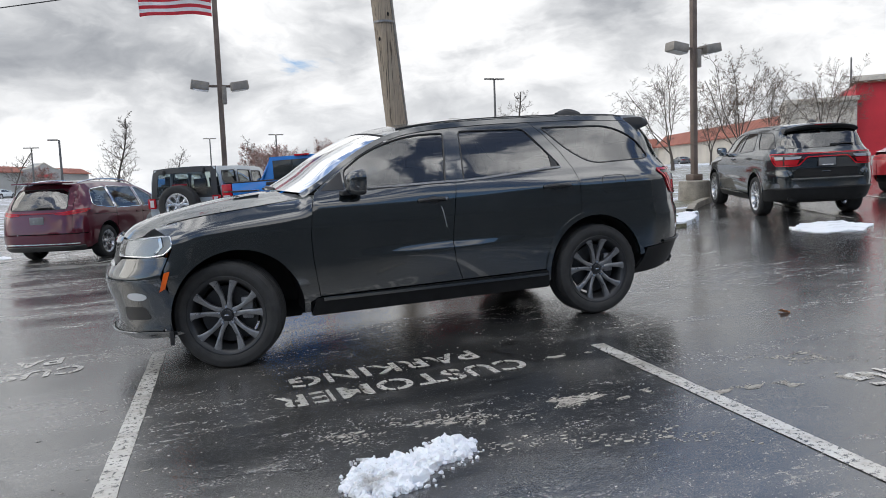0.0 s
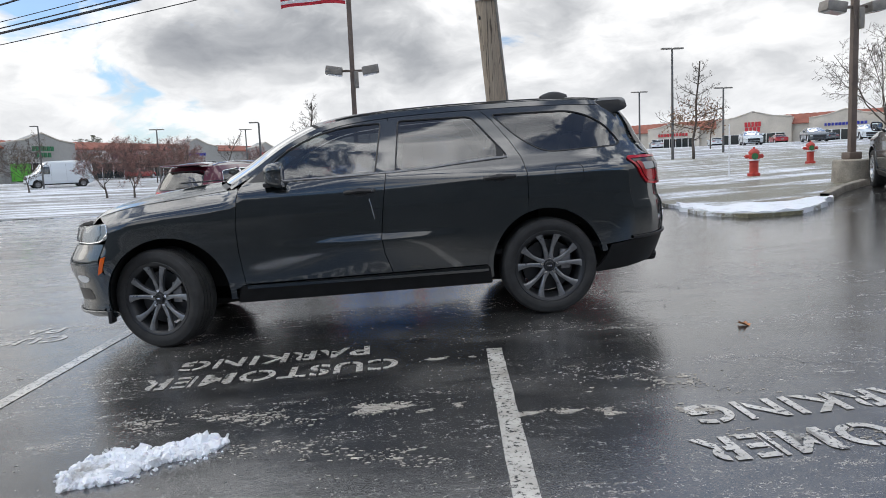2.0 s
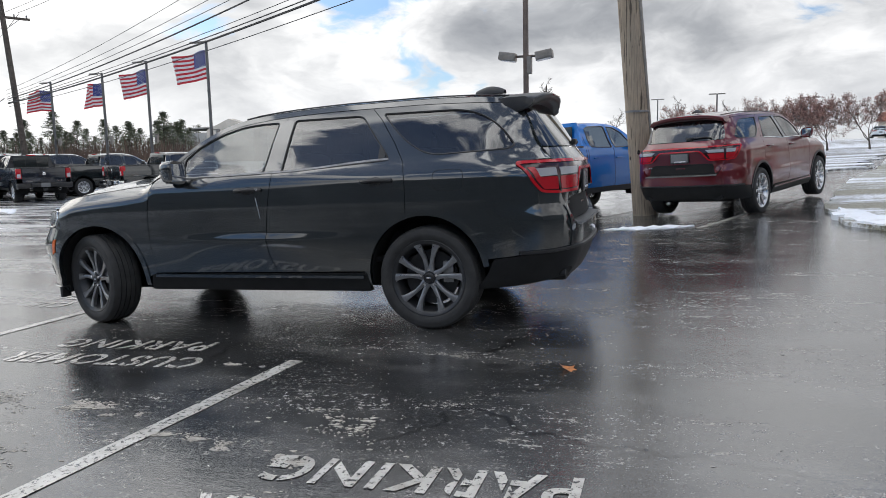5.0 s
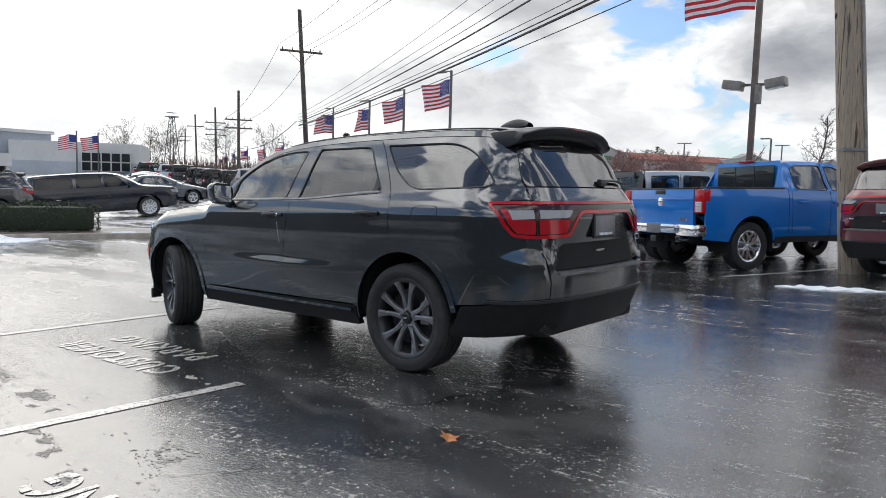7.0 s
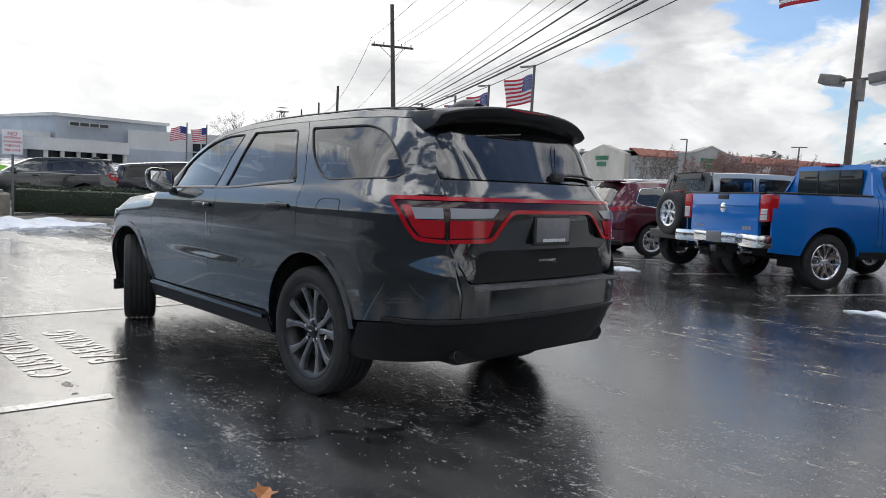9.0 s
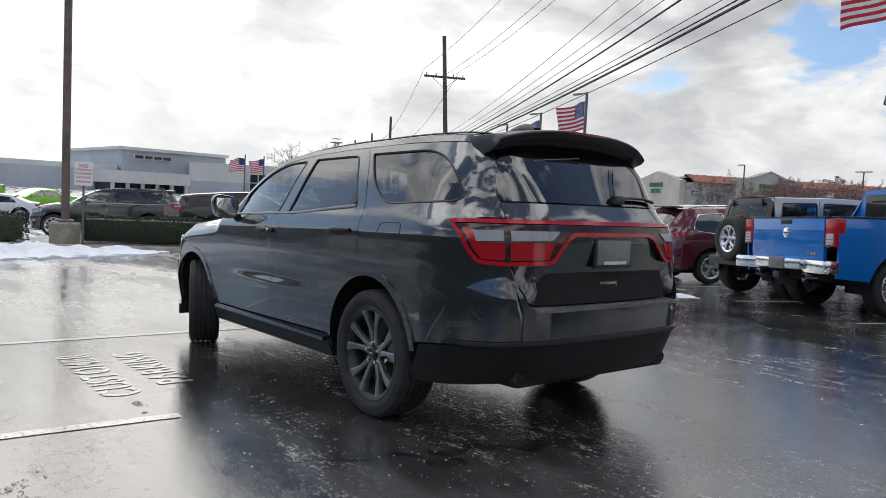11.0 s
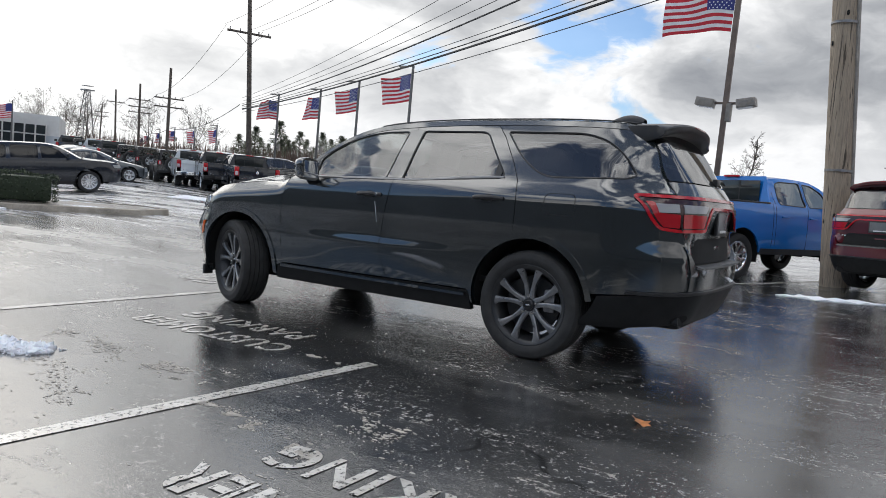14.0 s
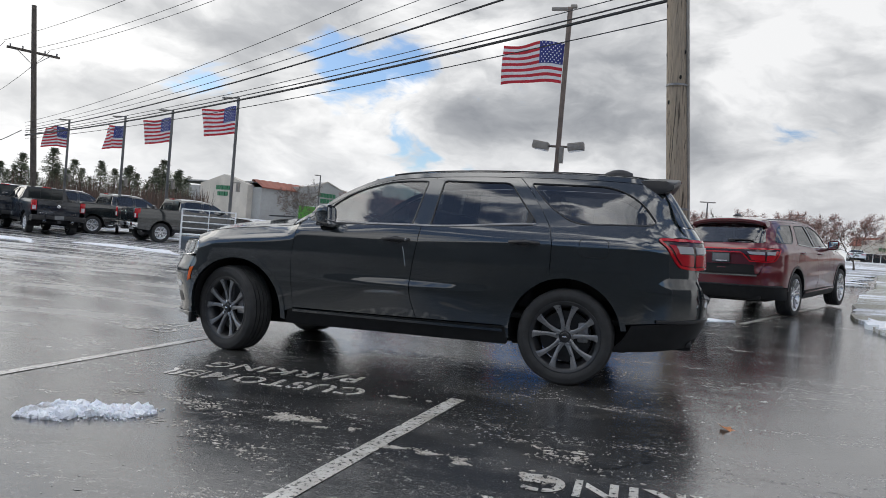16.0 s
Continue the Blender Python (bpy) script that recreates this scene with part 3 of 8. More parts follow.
# ---- vehicle shells ----
class Shell:
    """The outer skin of a vehicle that faces -x, in charts: side(x, z), front and rear wraps (q, z) from the middle round the corner."""

    def __init__(self, w, xf, xr, front, rear, top, pinch=None, crease=None):
        self.w_, self.xf, self.xr, self.top = lerp_curve(w), lerp_curve(xf), lerp_curve(xr), lerp_curve(top)
        self.front, self.rear, self.pinch, self.crease = front, rear, pinch, crease

    def w(self, x, z):
        v = self.w_(z)
        if self.pinch:
            v -= self.pinch(x, z)
        if self.crease:
            v += self.crease(x, z)
        return v

    def rear_at(self, z):
        """The rear corner's radii, tighter towards the roof where the shell names two."""
        if len(self.rear) == 2:
            return self.rear
        k = smooth01((z - 1.22) / 0.36)
        return tuple(a + (b - a) * k for a, b in zip(self.rear[:2], self.rear[2:]))

    def half(self, x, z):
        """Half the width at x, z."""
        w = self.w(x, z)
        rx, ry = self.rear_at(z)
        d = (x - (self.xr(z) - rx)) / rx
        if d > 0:
            return w - ry + ry * math.sqrt(max(0.0, 1 - min(d, 1) ** 2))
        rx, ry = self.front
        d = ((self.xf(z) + rx) - x) / rx
        if d > 0:
            return w - ry + ry * math.sqrt(max(0.0, 1 - min(d, 1) ** 2))
        return w

    def side(self, s, out=0.0):
        return lambda x, z, d=0.0: (x, s * (self.half(x, z) + out - d), z)

    def wrap(self, end, out=0.0, sunk=None):
        """The chart round one end: q is 0 in the middle, and grows or falls to the two sides."""
        def place(q, z, d=0.0):
            rx, ry = self.rear_at(z) if end > 0 else self.front
            length = (rx + ry) / 2 * math.pi / 2
            x_end = self.xr(z) if end > 0 else self.xf(z)
            w = self.w(x_end - end * rx, z)
            s, a, flat = (1 if q >= 0 else -1), abs(q), w - ry
            d = d - out + (sunk(q, z) if sunk else 0.0)
            if a <= flat:
                bow = 0.02 * (1 - (a / max(flat, 1e-3)) ** 2)
                return (x_end + end * (bow - d), q, z)
            t = (a - flat) / length * math.pi / 2
            if t <= math.pi / 2:
                c, n = math.cos(t), math.sin(t)
                return (x_end - end * rx + end * (rx - d) * c, s * (flat + (ry - d) * n), z)
            return (x_end - end * rx - end * (t - math.pi / 2) * length / (math.pi / 2), s * (w - d), z)
        return place

    def q_of_x(self, end, x, z):
        """The wrap coordinate of the side point x, z."""
        rx, ry = self.rear_at(z) if end > 0 else self.front
        x_end = self.xr(z) if end > 0 else self.xf(z)
        w = self.w(x_end - end * rx, z)
        length = (rx + ry) / 2 * math.pi / 2
        c = (x - (x_end - end * rx)) * end / rx
        if c < 0:
            return w - ry + length + (-c) * rx
        return w - ry + length * math.acos(min(1, c)) / (math.pi / 2)


def arch(cx, cz, r, a0, a1, n=18):
    return [(cx + r * math.cos(radians(a0 + (a1 - a0) * i / n)), cz + r * math.sin(radians(a0 + (a1 - a0) * i / n))) for i in range(n + 1)]


def wheel(parent, x, y, r, width, rim_r, rim_mat, style, steer=0.0, tyre_label="", spokes=5, name="wheel"):
    """A wheel with its outer face towards the side of y."""
    s = -1 if y < 0 else 1
    hub = new(name)
    hub.parent = parent
    hub.empty_display_size = 0.1
    hub.matrix_basis = pose(x, y - s * width / 2, r, 0, 0, steer)
    h = width / 2
    prof = [(rim_r - 0.005, -h * 0.80), (rim_r + 0.02, -h * 0.95), (r - 0.05, -h), (r - 0.018, -h * 0.93), (r - 0.004, -h * 0.78)]
    for k in (-0.62, -0.30, 0.02, 0.34):
        prof += [(r, h * (k - 0.10)), (r, h * (k + 0.16)), (r - 0.009, h * (k + 0.165)), (r - 0.009, h * (k + 0.215)), (r, h * (k + 0.22))]
    prof += [(r - 0.004, h * 0.78), (r - 0.018, h * 0.93), (r - 0.05, h), (rim_r + 0.045, h * 1.0), (rim_r + 0.02, h * 0.95), (rim_r - 0.005, h * 0.80)]
    prof = [(a, s * b) for a, b in prof]
    part("tyre", lathe(prof, 56), RUBBER, hub, tyre_label or "black rubber tyre, wet and gritty")
    f = s * h
    barrel = [(rim_r - 0.004, -f * 0.85), (rim_r - 0.05, -f * 0.6), (rim_r - 0.055, f * 0.3), (rim_r - 0.03, f * 0.72), (rim_r - 0.018, f * 0.84), (rim_r + 0.004, f * 0.90), (rim_r + 0.012, f * 0.86), (rim_r + 0.004, f * 0.78)]
    rim = part("rim", lathe(barrel, 56), rim_mat if rim_mat is not DARK_RIM else RIM_INNER, hub)
    bm = bmesh.new()

    def spoke(points):
        """A tapered arm; points: (radius, angle, half width, depth)."""
        rings = []
        for rad, ang, hw, dep in points:
            c, n = math.cos(ang), math.sin(ang)
            rings.append([bm.verts.new((rad * c - o * n, f * dd, rad * n + o * c)) for o, dd in ((-hw, dep - 0.26), (-hw, dep - 0.04), (-hw * 0.55, dep), (hw * 0.55, dep), (hw, dep - 0.04), (hw, dep - 0.26))])
        for p, q in zip(rings, rings[1:]):
            for i in range(6):
                bm.faces.new((p[i], p[(i + 1) % 6], q[(i + 1) % 6], q[i]))
    step = 2 * math.pi / spokes
    for i in range(spokes):
        a = i * step + math.pi / 2
        if style == "split":
            for e in (-1, 1):
                spoke([(0.045, a + e * 0.38, 0.022, 0.60), (0.09, a + e * 0.215, 0.016, 0.66), (0.15, a + e * 0.21, 0.014, 0.72), (rim_r - 0.085, a + e * 0.245, 0.018, 0.79), (rim_r - 0.04, a + e * 0.275, 0.024, 0.83), (rim_r - 0.012, a + e * 0.31, 0.038, 0.84), (rim_r + 0.002, a + e * 0.33, 0.050, 0.84)])
        elif style == "star":
            for e in (-1, 1):
                spoke([(0.04, a, 0.030, 0.62), (0.12, a + e * 0.06, 0.026, 0.72), (rim_r - 0.06, a + e * 0.24, 0.024, 0.80), (rim_r - 0.012, a + e * 0.26, 0.034, 0.80)])
        else:
            spoke([(0.04, a, 0.034, 0.62), (0.14, a, 0.030, 0.72), (rim_r - 0.05, a, 0.036, 0.80), (rim_r - 0.012, a, 0.05, 0.80)])
    bmesh.ops.recalc_face_normals(bm, faces=bm.faces[:])
    part("spokes", bm, rim_mat, rim)
    cap = [(0.0005, f * 0.74), (0.030, f * 0.74), (0.036, f * 0.70), (0.036, f * 0.62), (0.066, f * 0.58), (0.072, f * 0.30)]
    part("hub_cap", lathe(cap, 28), rim_mat if rim_mat is not DARK_RIM else RIM_INNER, rim)
    part("badge", boxes(((0, f * 0.755, 0.0), (0.034, 0.006, 0.010)), bevel=0.002), CHROME, rim, "small two-stroke badge")
    for i in range(5):
        a = i * 2 * math.pi / 5 + 0.31
        c = (0.062 * math.cos(a), 0, 0.062 * math.sin(a))
        part("lug_nut", rods(((c[0], f * 0.55, c[2]), (c[0], f * 0.75, c[2]), 0.014, 0.011), n=6), CHROME, rim, "bright lug nut", smooth=False)
    disc = [(0.07, f * 0.12), (rim_r - 0.075, f * 0.12), (rim_r - 0.075, f * 0.0), (0.07, 0.0)]
    part("brake_disc", lathe(disc, 40), RIM_INNER if rim_mat is DARK_RIM else STEEL, hub, "dull steel brake disc")
    part("caliper", boxes(((0.14, f * 0.10, 0.04), (0.085, 0.085, 0.16)), bevel=0.015), STEEL, hub, "grey brake caliper")
    return hub


def seat(parent, x, y, z, name="seat"):
    bm = boxes(((x, y, z + 0.10), (0.50, 0.50, 0.18)), bevel=0.06)
    b2 = bmesh.new()
    bmesh.ops.create_cube(b2, size=1, matrix=pose(x + 0.27, y, z + 0.48, 0, 16, 0) @ Matrix.Diagonal((0.14, 0.48, 0.66, 1)))
    bmesh.ops.bevel(b2, geom=b2.edges[:], offset=0.05, segments=2, affect="EDGES", profile=0.6)
    bmesh.ops.create_cube(b2, size=1, matrix=pose(x + 0.385, y, z + 0.90, 0, 10, 0) @ Matrix.Diagonal((0.10, 0.26, 0.18, 1)))
    ob = part(name, bm, CLOTH, parent, "dark cloth seat")
    part("backrest", b2, CLOTH, ob)


def strip(points, place, width, out=0.0):
    """Points of a chart's line as a narrow band."""
    bm = bmesh.new()
    k, rows = len(points), []
    for i, p in enumerate(points):
        a, b = Vector(points[max(0, i - 1)]), Vector(points[min(k - 1, i + 1)])
        t = (b - a).normalized()
        nrm = Vector((-t.y, t.x)) * width / 2
        rows.append([place(p[0] + e * nrm.x, p[1] + e * nrm.y, -out if abs(e) < 0.9 else 0.0) for e in (-1, -0.7, 0.7, 1)])
    vs = [[bm.verts.new(c) for c in row] for row in rows]
    for a, b in zip(vs, vs[1:]):
        for i in range(3):
            bm.faces.new((a[i], a[i + 1], b[i + 1], b[i]))
    bmesh.ops.recalc_face_normals(bm, faces=bm.faces[:])
    return bm


def bars_of_text(bm, length, count, height, m, seed=1, depth=0.002):
    """Writing that cannot be read, as plain bars."""
    rng = random.Random(seed)
    x = -length / 2
    w = length / count
    for i in range(count):
        bw = w * rng.uniform(0.62, 0.82)
        bmesh.ops.create_cube(bm, size=1, matrix=m @ Matrix.Translation((x + w * (i + 0.5), 0, 0)) @ Matrix.Diagonal((bw, depth, height, 1)))
    return bm


# ---- three-row sport utility vehicle ----
def suv_shell():
    def pinch(x, z):
        v = 0.10 * (max(0.0, 0.1 - x) / 1.05) ** 2 * smooth01((z - 1.13) / 0.14) if x > -1.05 else 0.12 * smooth01((z - 1.13) / 0.14)
        v += 0.04 * (max(0.0, x - 1.5) / 0.7) ** 2 * smooth01((z - 1.2) / 0.2)
        if x < -0.85:
            edge = FENDER(x)
            v += 0.085 * smooth01((z - edge + 0.14) / 0.15) ** 1.5 * smooth01((-0.85 - x) / 0.15)
        return v

    def crease(x, z):
        k = smooth01((x + 0.78) / 0.95) * smooth01((1.05 - x) / 0.95)
        return 0.017 * k * smooth01((0.745 - z) / 0.028) * smooth01((z - 0.43) / 0.27) + 0.010 * smooth01((1.19 - z) / 0.05) * smooth01((z - 1.0) / 0.15) * smooth01((x - 0.2) / 1.3)
    return Shell(
        w=[(0.20, 0.84), (0.30, 0.90), (0.42, 0.935), (0.55, 0.948), (0.74, 0.955), (0.95, 0.955), (1.10, 0.945), (1.19, 0.925), (1.26, 0.885), (1.45, 0.795), (1.62, 0.70), (1.70, 0.645), (1.76, 0.58)],
        xf=[(0.22, -2.24), (0.28, -2.31), (0.32, -2.335), (0.36, -2.30), (0.50, -2.315), (0.65, -2.355), (0.70, -2.36), (0.755, -2.33), (0.84, -2.285), (0.92, -2.265), (0.98, -2.235), (1.08, -2.16), (1.2, -2.06)],
        xr=[(0.22, 2.38), (0.30, 2.47), (0.40, 2.54), (0.51, 2.585), (0.56, 2.602), (0.70, 2.614), (0.79, 2.614), (0.845, 2.604), (0.885, 2.588), (1.00, 2.580), (1.13, 2.574), (1.20, 2.555), (1.28, 2.505), (1.43, 2.40), (1.58, 2.30), (1.70, 2.215)],
        front=(0.56, 0.58), rear=(0.60, 0.50, 0.30, 0.22), top=SUV_TOP, pinch=pinch, crease=crease)


FENDER = lerp_curve([(-2.43, 0.90), (-2.23, 0.955), (-2.12, 1.0), (-1.98, 1.045), (-1.68, 1.105), (-1.28, 1.145), (-0.98, 1.175), (-0.83, 1.19)])
SUV_TOP = [(-0.958, 1.203), (-0.898, 1.238), (-0.728, 1.338), (-0.578, 1.443), (-0.388, 1.548), (-0.218, 1.618), (-0.028, 1.663), (0.202, 1.688), (0.442, 1.703), (0.902, 1.715), (1.372, 1.715), (1.832, 1.703), (2.062, 1.688), (2.232, 1.658)]
HOOD_MID = lerp_curve([(-2.27, 0.965), (-2.20, 1.022), (-2.07, 1.082), (-1.9, 1.130), (-1.66, 1.183), (-1.42, 1.218), (-1.19, 1.24), (-0.97, 1.253)])
GATE_EDGE = lerp_curve([(0.7, 0.685), (0.9, 0.73), (1, 0.75), (1.2, 0.75), (1.32, 0.735), (1.57, 0.645), (1.72, 0.585)])


def suv(m, paint, label, group="", rims=DARK_RIM, steer=0.0, bars=1):
    sh = suv_shell()
    car = thing("sport_utility_vehicle", m, label, "car", group)
    top = sh.top
    rail = lambda x: top(x) - 0.042
    xs = lambda a, b, k: [a + (b - a) * i / k for i in range(k + 1)]
    arch_f, arch_r = (-1.462, 0.385, 0.497), (1.510, 0.408, 0.478)
    gap1 = [(-0.875, 0.44), (-0.905, 0.70), (-0.91, 0.89), (-0.885, 1.10), (-0.87, 1.165)]
    gap2 = [(0.27, 0.44), (0.215, 0.60), (0.20, 0.72), (0.22, 0.90), (0.265, 1.18), (0.30, 1.45), (0.325, rail(0.325))]
    gap3 = [(1.372, 0.876), (1.378, 1.0), (1.38, 1.13), (1.352, 1.26), (1.275, 1.40), (1.15, 1.58), (1.06, rail(1.06))]
    glass_f = rounded([(-0.6, 1.209), (0.185, 1.216), (0.262, 1.616), (0.05, 1.612), (-0.11, 1.591), (-0.3, 1.536), (-0.47, 1.456), (-0.6, 1.362)], [0.03, 0.03, 0.03, 0.2, 0.2, 0.2, 0.2, 0.03])
    glass_r = rounded([(0.345, 1.219), (1.21, 1.269), (1.235, 1.294), (0.985, 1.621), (0.4, 1.624)], [0.03, 0.04, 0.03, 0.05, 0.03])
    glass_q = rounded([(1.155, 1.624), (1.345, 1.419), (1.5, 1.319), (1.6, 1.292), (2.13, 1.306), (2.185, 1.329), (2.08, 1.474), (1.94, 1.569), (1.78, 1.616)], [0.03, 0.12, 0.10, 0.1, 0.05, 0.03, 0.12, 0.12, 0.12])
    mirror_tri = [(-0.80, 1.222), (-0.62, 1.222), (-0.62, 1.36)]
    for s in (-1, 1):
        sd = sh.side(s)
        # front fender
        f_top = [(x, FENDER(x) - 0.004) for x in xs(-2.02, -0.90, 12)]
        a = arch(*arch_f, 158, 2, 20)
        fender = [(-1.975, 1.035), (-1.885, 0.975), (-1.875, 0.90), (-1.905, 0.835), (-1.945, 0.755), (-1.926, 0.60)] + a + gap1[:] + [(-0.885, 1.19)] + f_top[::-1]
        part("fender", panel(fender, sd, 0.034, 0.02, 0.002), paint, car)
        # doors
        a_top = [(x, rail(x)) for x in xs(-0.76, 0.30, 10)]
        door_f = [(-0.87, 1.165), (-0.885, 1.10), (-0.91, 0.89), (-0.905, 0.70), (-0.875, 0.44)] + gap2 + a_top[::-1] + [(-0.845, 1.21)]
        d1 = part("front_door", panel(door_f, sd, 0.025, 0.02, 0.003, [glass_f]), paint, car)
        r_arch = arch(*arch_r, 177, 108, 12)
        door_r = [(0.27, 0.44), (1.034, 0.44)] + r_arch + gap3 + [(x, rail(x)) for x in xs(0.325, 1.06, 7)][1:-1][::-1] + gap2[::-1][:-1]
        d2 = part("rear_door", panel(door_r, sd, 0.025, 0.02, 0.003, [glass_r]), paint, car)
        # quarter panel round the rear corner
        edge = lambda z: sh.wrap(1)(GATE_EDGE(z) + 0.012, z)[0]
        q_arch = arch(*arch_r, 104, 13, 16)
        lamp = [(edge(0.995) , 0.985), (2.42, 1.0), (2.335, 1.06), (2.275, 1.20), (2.33, 1.222), (edge(1.22), 1.222)]
        quarter = gap3[::-1] + q_arch + [(1.985, 0.525), (2.20, 0.545), (2.40, 0.552), (edge(0.56), 0.56), (edge(0.70), 0.70), (edge(0.85), 0.85)] + lamp \
            + [(edge(z), z) for z in (1.30, 1.36, 1.42, 1.48, 1.54, 1.60, 1.635)] + [(x, rail(x)) for x in xs(1.06, 2.17, 9)][1:][::-1]
        part("quarter_panel", panel(quarter, sd, 0.036, 0.02, 0.002, [glass_q]), paint, car)
        # rail over the doors and the windscreen pillar
        pts = [(x, top(x)) for x in xs(-0.95, 2.20, 40)]
        part("roof_rail", panel(pts + [(x, rail(x) + 0.003) for x in xs(-0.93, 2.18, 40)][::-1], sd, 0.05, 0.015), paint, car)
        # window panes, each a little below the skin, with trim round it
        for g, mat, own, nm in ((glass_f, GLASS_FRONT, d1, "window"), (glass_r, GLASS_DARK, d2, "window"), (glass_q, GLASS_DARK, car, "quarter_window")):
            pane = part(nm, panel(g, sh.side(s, -0.006), 0.08, 0.0), mat, own, "tinted window glass")
            pane.visible_shadow = False
            part("window_trim", tube([sd(x, z, 0.001) for x, z in resample(g, 0.04)], 0.007, 5, True), TRIM, own, "black window seal")
        bright = [(x, 1.214 + 0.012 * smooth01((x + 0.6) / 0.8) + 0.055 * smooth01((x - 0.3) / 1.0)) for x in xs(-0.62, 1.24, 24)]
        part("belt_trim", strip(bright, sd, 0.016, 0.006), CHROME if paint is not BLACK_PAINT else STEEL, car, "thin bright belt moulding")
        div = part("pillar_cover", panel([(0.205, 1.235), (0.262, 1.63), (0.392, 1.632), (0.34, 1.235)], sh.side(s, 0.002), 0.06, 0.006), BLACK_PAINT, car, "gloss black pillar cover")
        part("window_divider", panel([(1.155, 1.285), (1.205, 1.285), (1.215, 1.335), (1.16, 1.40)], sh.side(s, 0.001), 0.05, 0.004), TRIM, d2)
        # sill
        sill = rounded([(-0.95, 0.300), (1.055, 0.285), (1.035, 0.432), (-0.91, 0.432)], 0.02)
        part("sill", panel(sill, sh.side(s, 0.018), 0.06, 0.05), SILL_BLACK, car, "black sill panel with a rounded lower edge")
        part("sill_step", strip([(x, 0.421 - 0.018 * (x + 0.82) / 1.82) for x in xs(-0.86, 1.02, 12)], sh.side(s, 0.014), 0.030, 0.030), paint, car)
        # wheel arches
        for (cx, cz, r), a0, a1, back in ((arch_f, 196, -6, 0), (arch_r, 189, 8, 1)):
            outer, inner = arch(cx, cz, r + 0.012, a0, a1, 26), arch(cx, cz, r - 0.030, a0, a1, 26)
            part("wheel_arch", panel(outer + inner[::-1], sh.side(s, 0.010), 0.05, 0.045), TRIM if paint is not BLACK_PAINT else paint, car, "wheel arch lip")
            rows = []
            for k in range(21):
                t = radians(a0 + (a1 - a0) * k / 20)
                rows.append([(cx + (r - 0.02) * math.cos(t), s * yy, cz + (r - 0.02) * math.sin(t)) for yy in (0.93 if cx > 0 else 0.90, 0.55)])
            part("wheel_well", grid_bm(rows), LINER, car, "dark wheel well liner")
            disc = [(cx + r * math.cos(t), s * 0.55, cz + r * math.sin(t)) for t in np.linspace(0, math.pi, 15)] + [(cx - r, s * 0.55, 0.25), (cx + r, s * 0.55, 0.25)]
            part("inner_wing", mesh_bm(disc, [list(range(len(disc)))]), LINER, car)
        # behind the panel gaps
        part("inner_skin", panel([(-0.93, 0.36), (1.0, 0.36), (1.06, 0.70), (1.25, 0.9), (1.42, 0.95), (1.42, 1.18), (-0.95, 1.12)], sh.side(s, -0.035), 0.3, 0.0), LINER, car)
        # door handles
        for own, x0, x1, z0 in ((d1, -0.055, 0.175, 1.093), (d2, 1.04, 1.275, 1.122)):
            pts = []
            for i in range(9):
                t = i / 8
                p = sd(x0 + (x1 - x0) * t, z0 + 0.006 * math.sin(math.pi * t))
                pts.append((p[0], p[1] + s * 0.034 * math.sin(math.pi * min(1, max(0, t))) ** 0.35, p[2]))
            if x0 < 0 and s < 0:
                part("scratch", strip([(0.125, 1.035), (0.137, 0.99), (0.146, 0.94), (0.158, 0.872)], sh.side(s, 0.001), 0.0045, 0.0005), ALLOY, own, "thin pale scratch")
            hd = part("door_handle", tube(pts, 0.019, 8, flat=0.85), TRIM if paint is BLACK_PAINT else paint, own)
            part("handle_recess", panel([(x0 + 0.05 + 0.055 * math.cos(t) + 0.065, z0 - 0.004 + 0.032 * math.sin(t)) for t in np.linspace(0, 2 * math.pi, 18)[:-1]], sh.side(s, 0.0015), 0.03, 0.0), TRIM, own)
            if x0 < 0 and s < 0:
                p = sd(x1 - 0.018, z0 + 0.004)
                part("key_cap", lathe([(0.001, -0.05), (0.010, -0.049), (0.012, -0.04)], 14), CHROME, hd).location = (p[0], p[1] + 0.008, p[2])
        # mirror
        arm = sh.half(-0.68, 1.235)
        bm, rings = bmesh.new(), []
        for u, hy, hz, dz in ((0.0, 0.30, 0.30, 0.0), (0.06, 0.62, 0.62, 0.0), (0.22, 0.84, 0.84, 0.0), (0.5, 0.96, 0.95, 0.0), (0.85, 1.0, 1.0, 0.0), (1.0, 0.96, 0.96, 0.0), (1.0, 0.88, 0.86, 0.0)):
            ring = []
            for i in range(24):
                c, n = math.cos(2 * math.pi * i / 24), math.sin(2 * math.pi * i / 24)
                c, n = math.copysign(abs(c) ** 0.55, c), math.copysign(abs(n) ** 0.55, n)
                yy = 0.108 * hy * c * (1.0 if n > -0.2 else 0.88)
                ring.append(bm.verts.new((-0.640 + 0.135 * u, s * (arm + 0.175 + yy), 1.264 + 0.094 * hz * n + 0.10 * yy)))
            rings.append(ring)
        for p, q in zip(rings, rings[1:]):
            for i in range(24):
                bm.faces.new((p[i], p[(i + 1) % 24], q[(i + 1) % 24], q[i]))
        bm.faces.new(rings[0])
        bm.faces.new(rings[-1])
        bmesh.ops.recalc_face_normals(bm, faces=bm.faces[:])
        mir = part("door_mirror", bm, paint, d1, "black door mirror")
        part("mirror_foot", boxes(((-0.60, s * (arm + 0.05), 1.195), (0.13, 0.20, 0.034)), bevel=0.014), TRIM, mir)
        part("mirror_glass", boxes(((-0.506, s * (arm + 0.175), 1.264), (0.006, 0.165, 0.14)), bevel=0.002), plain_mirror(), mir, "mirror glass")
        part("mirror_base", panel(mirror_tri, sh.side(s, 0.002), 0.06, 0.004), TRIM, d1)
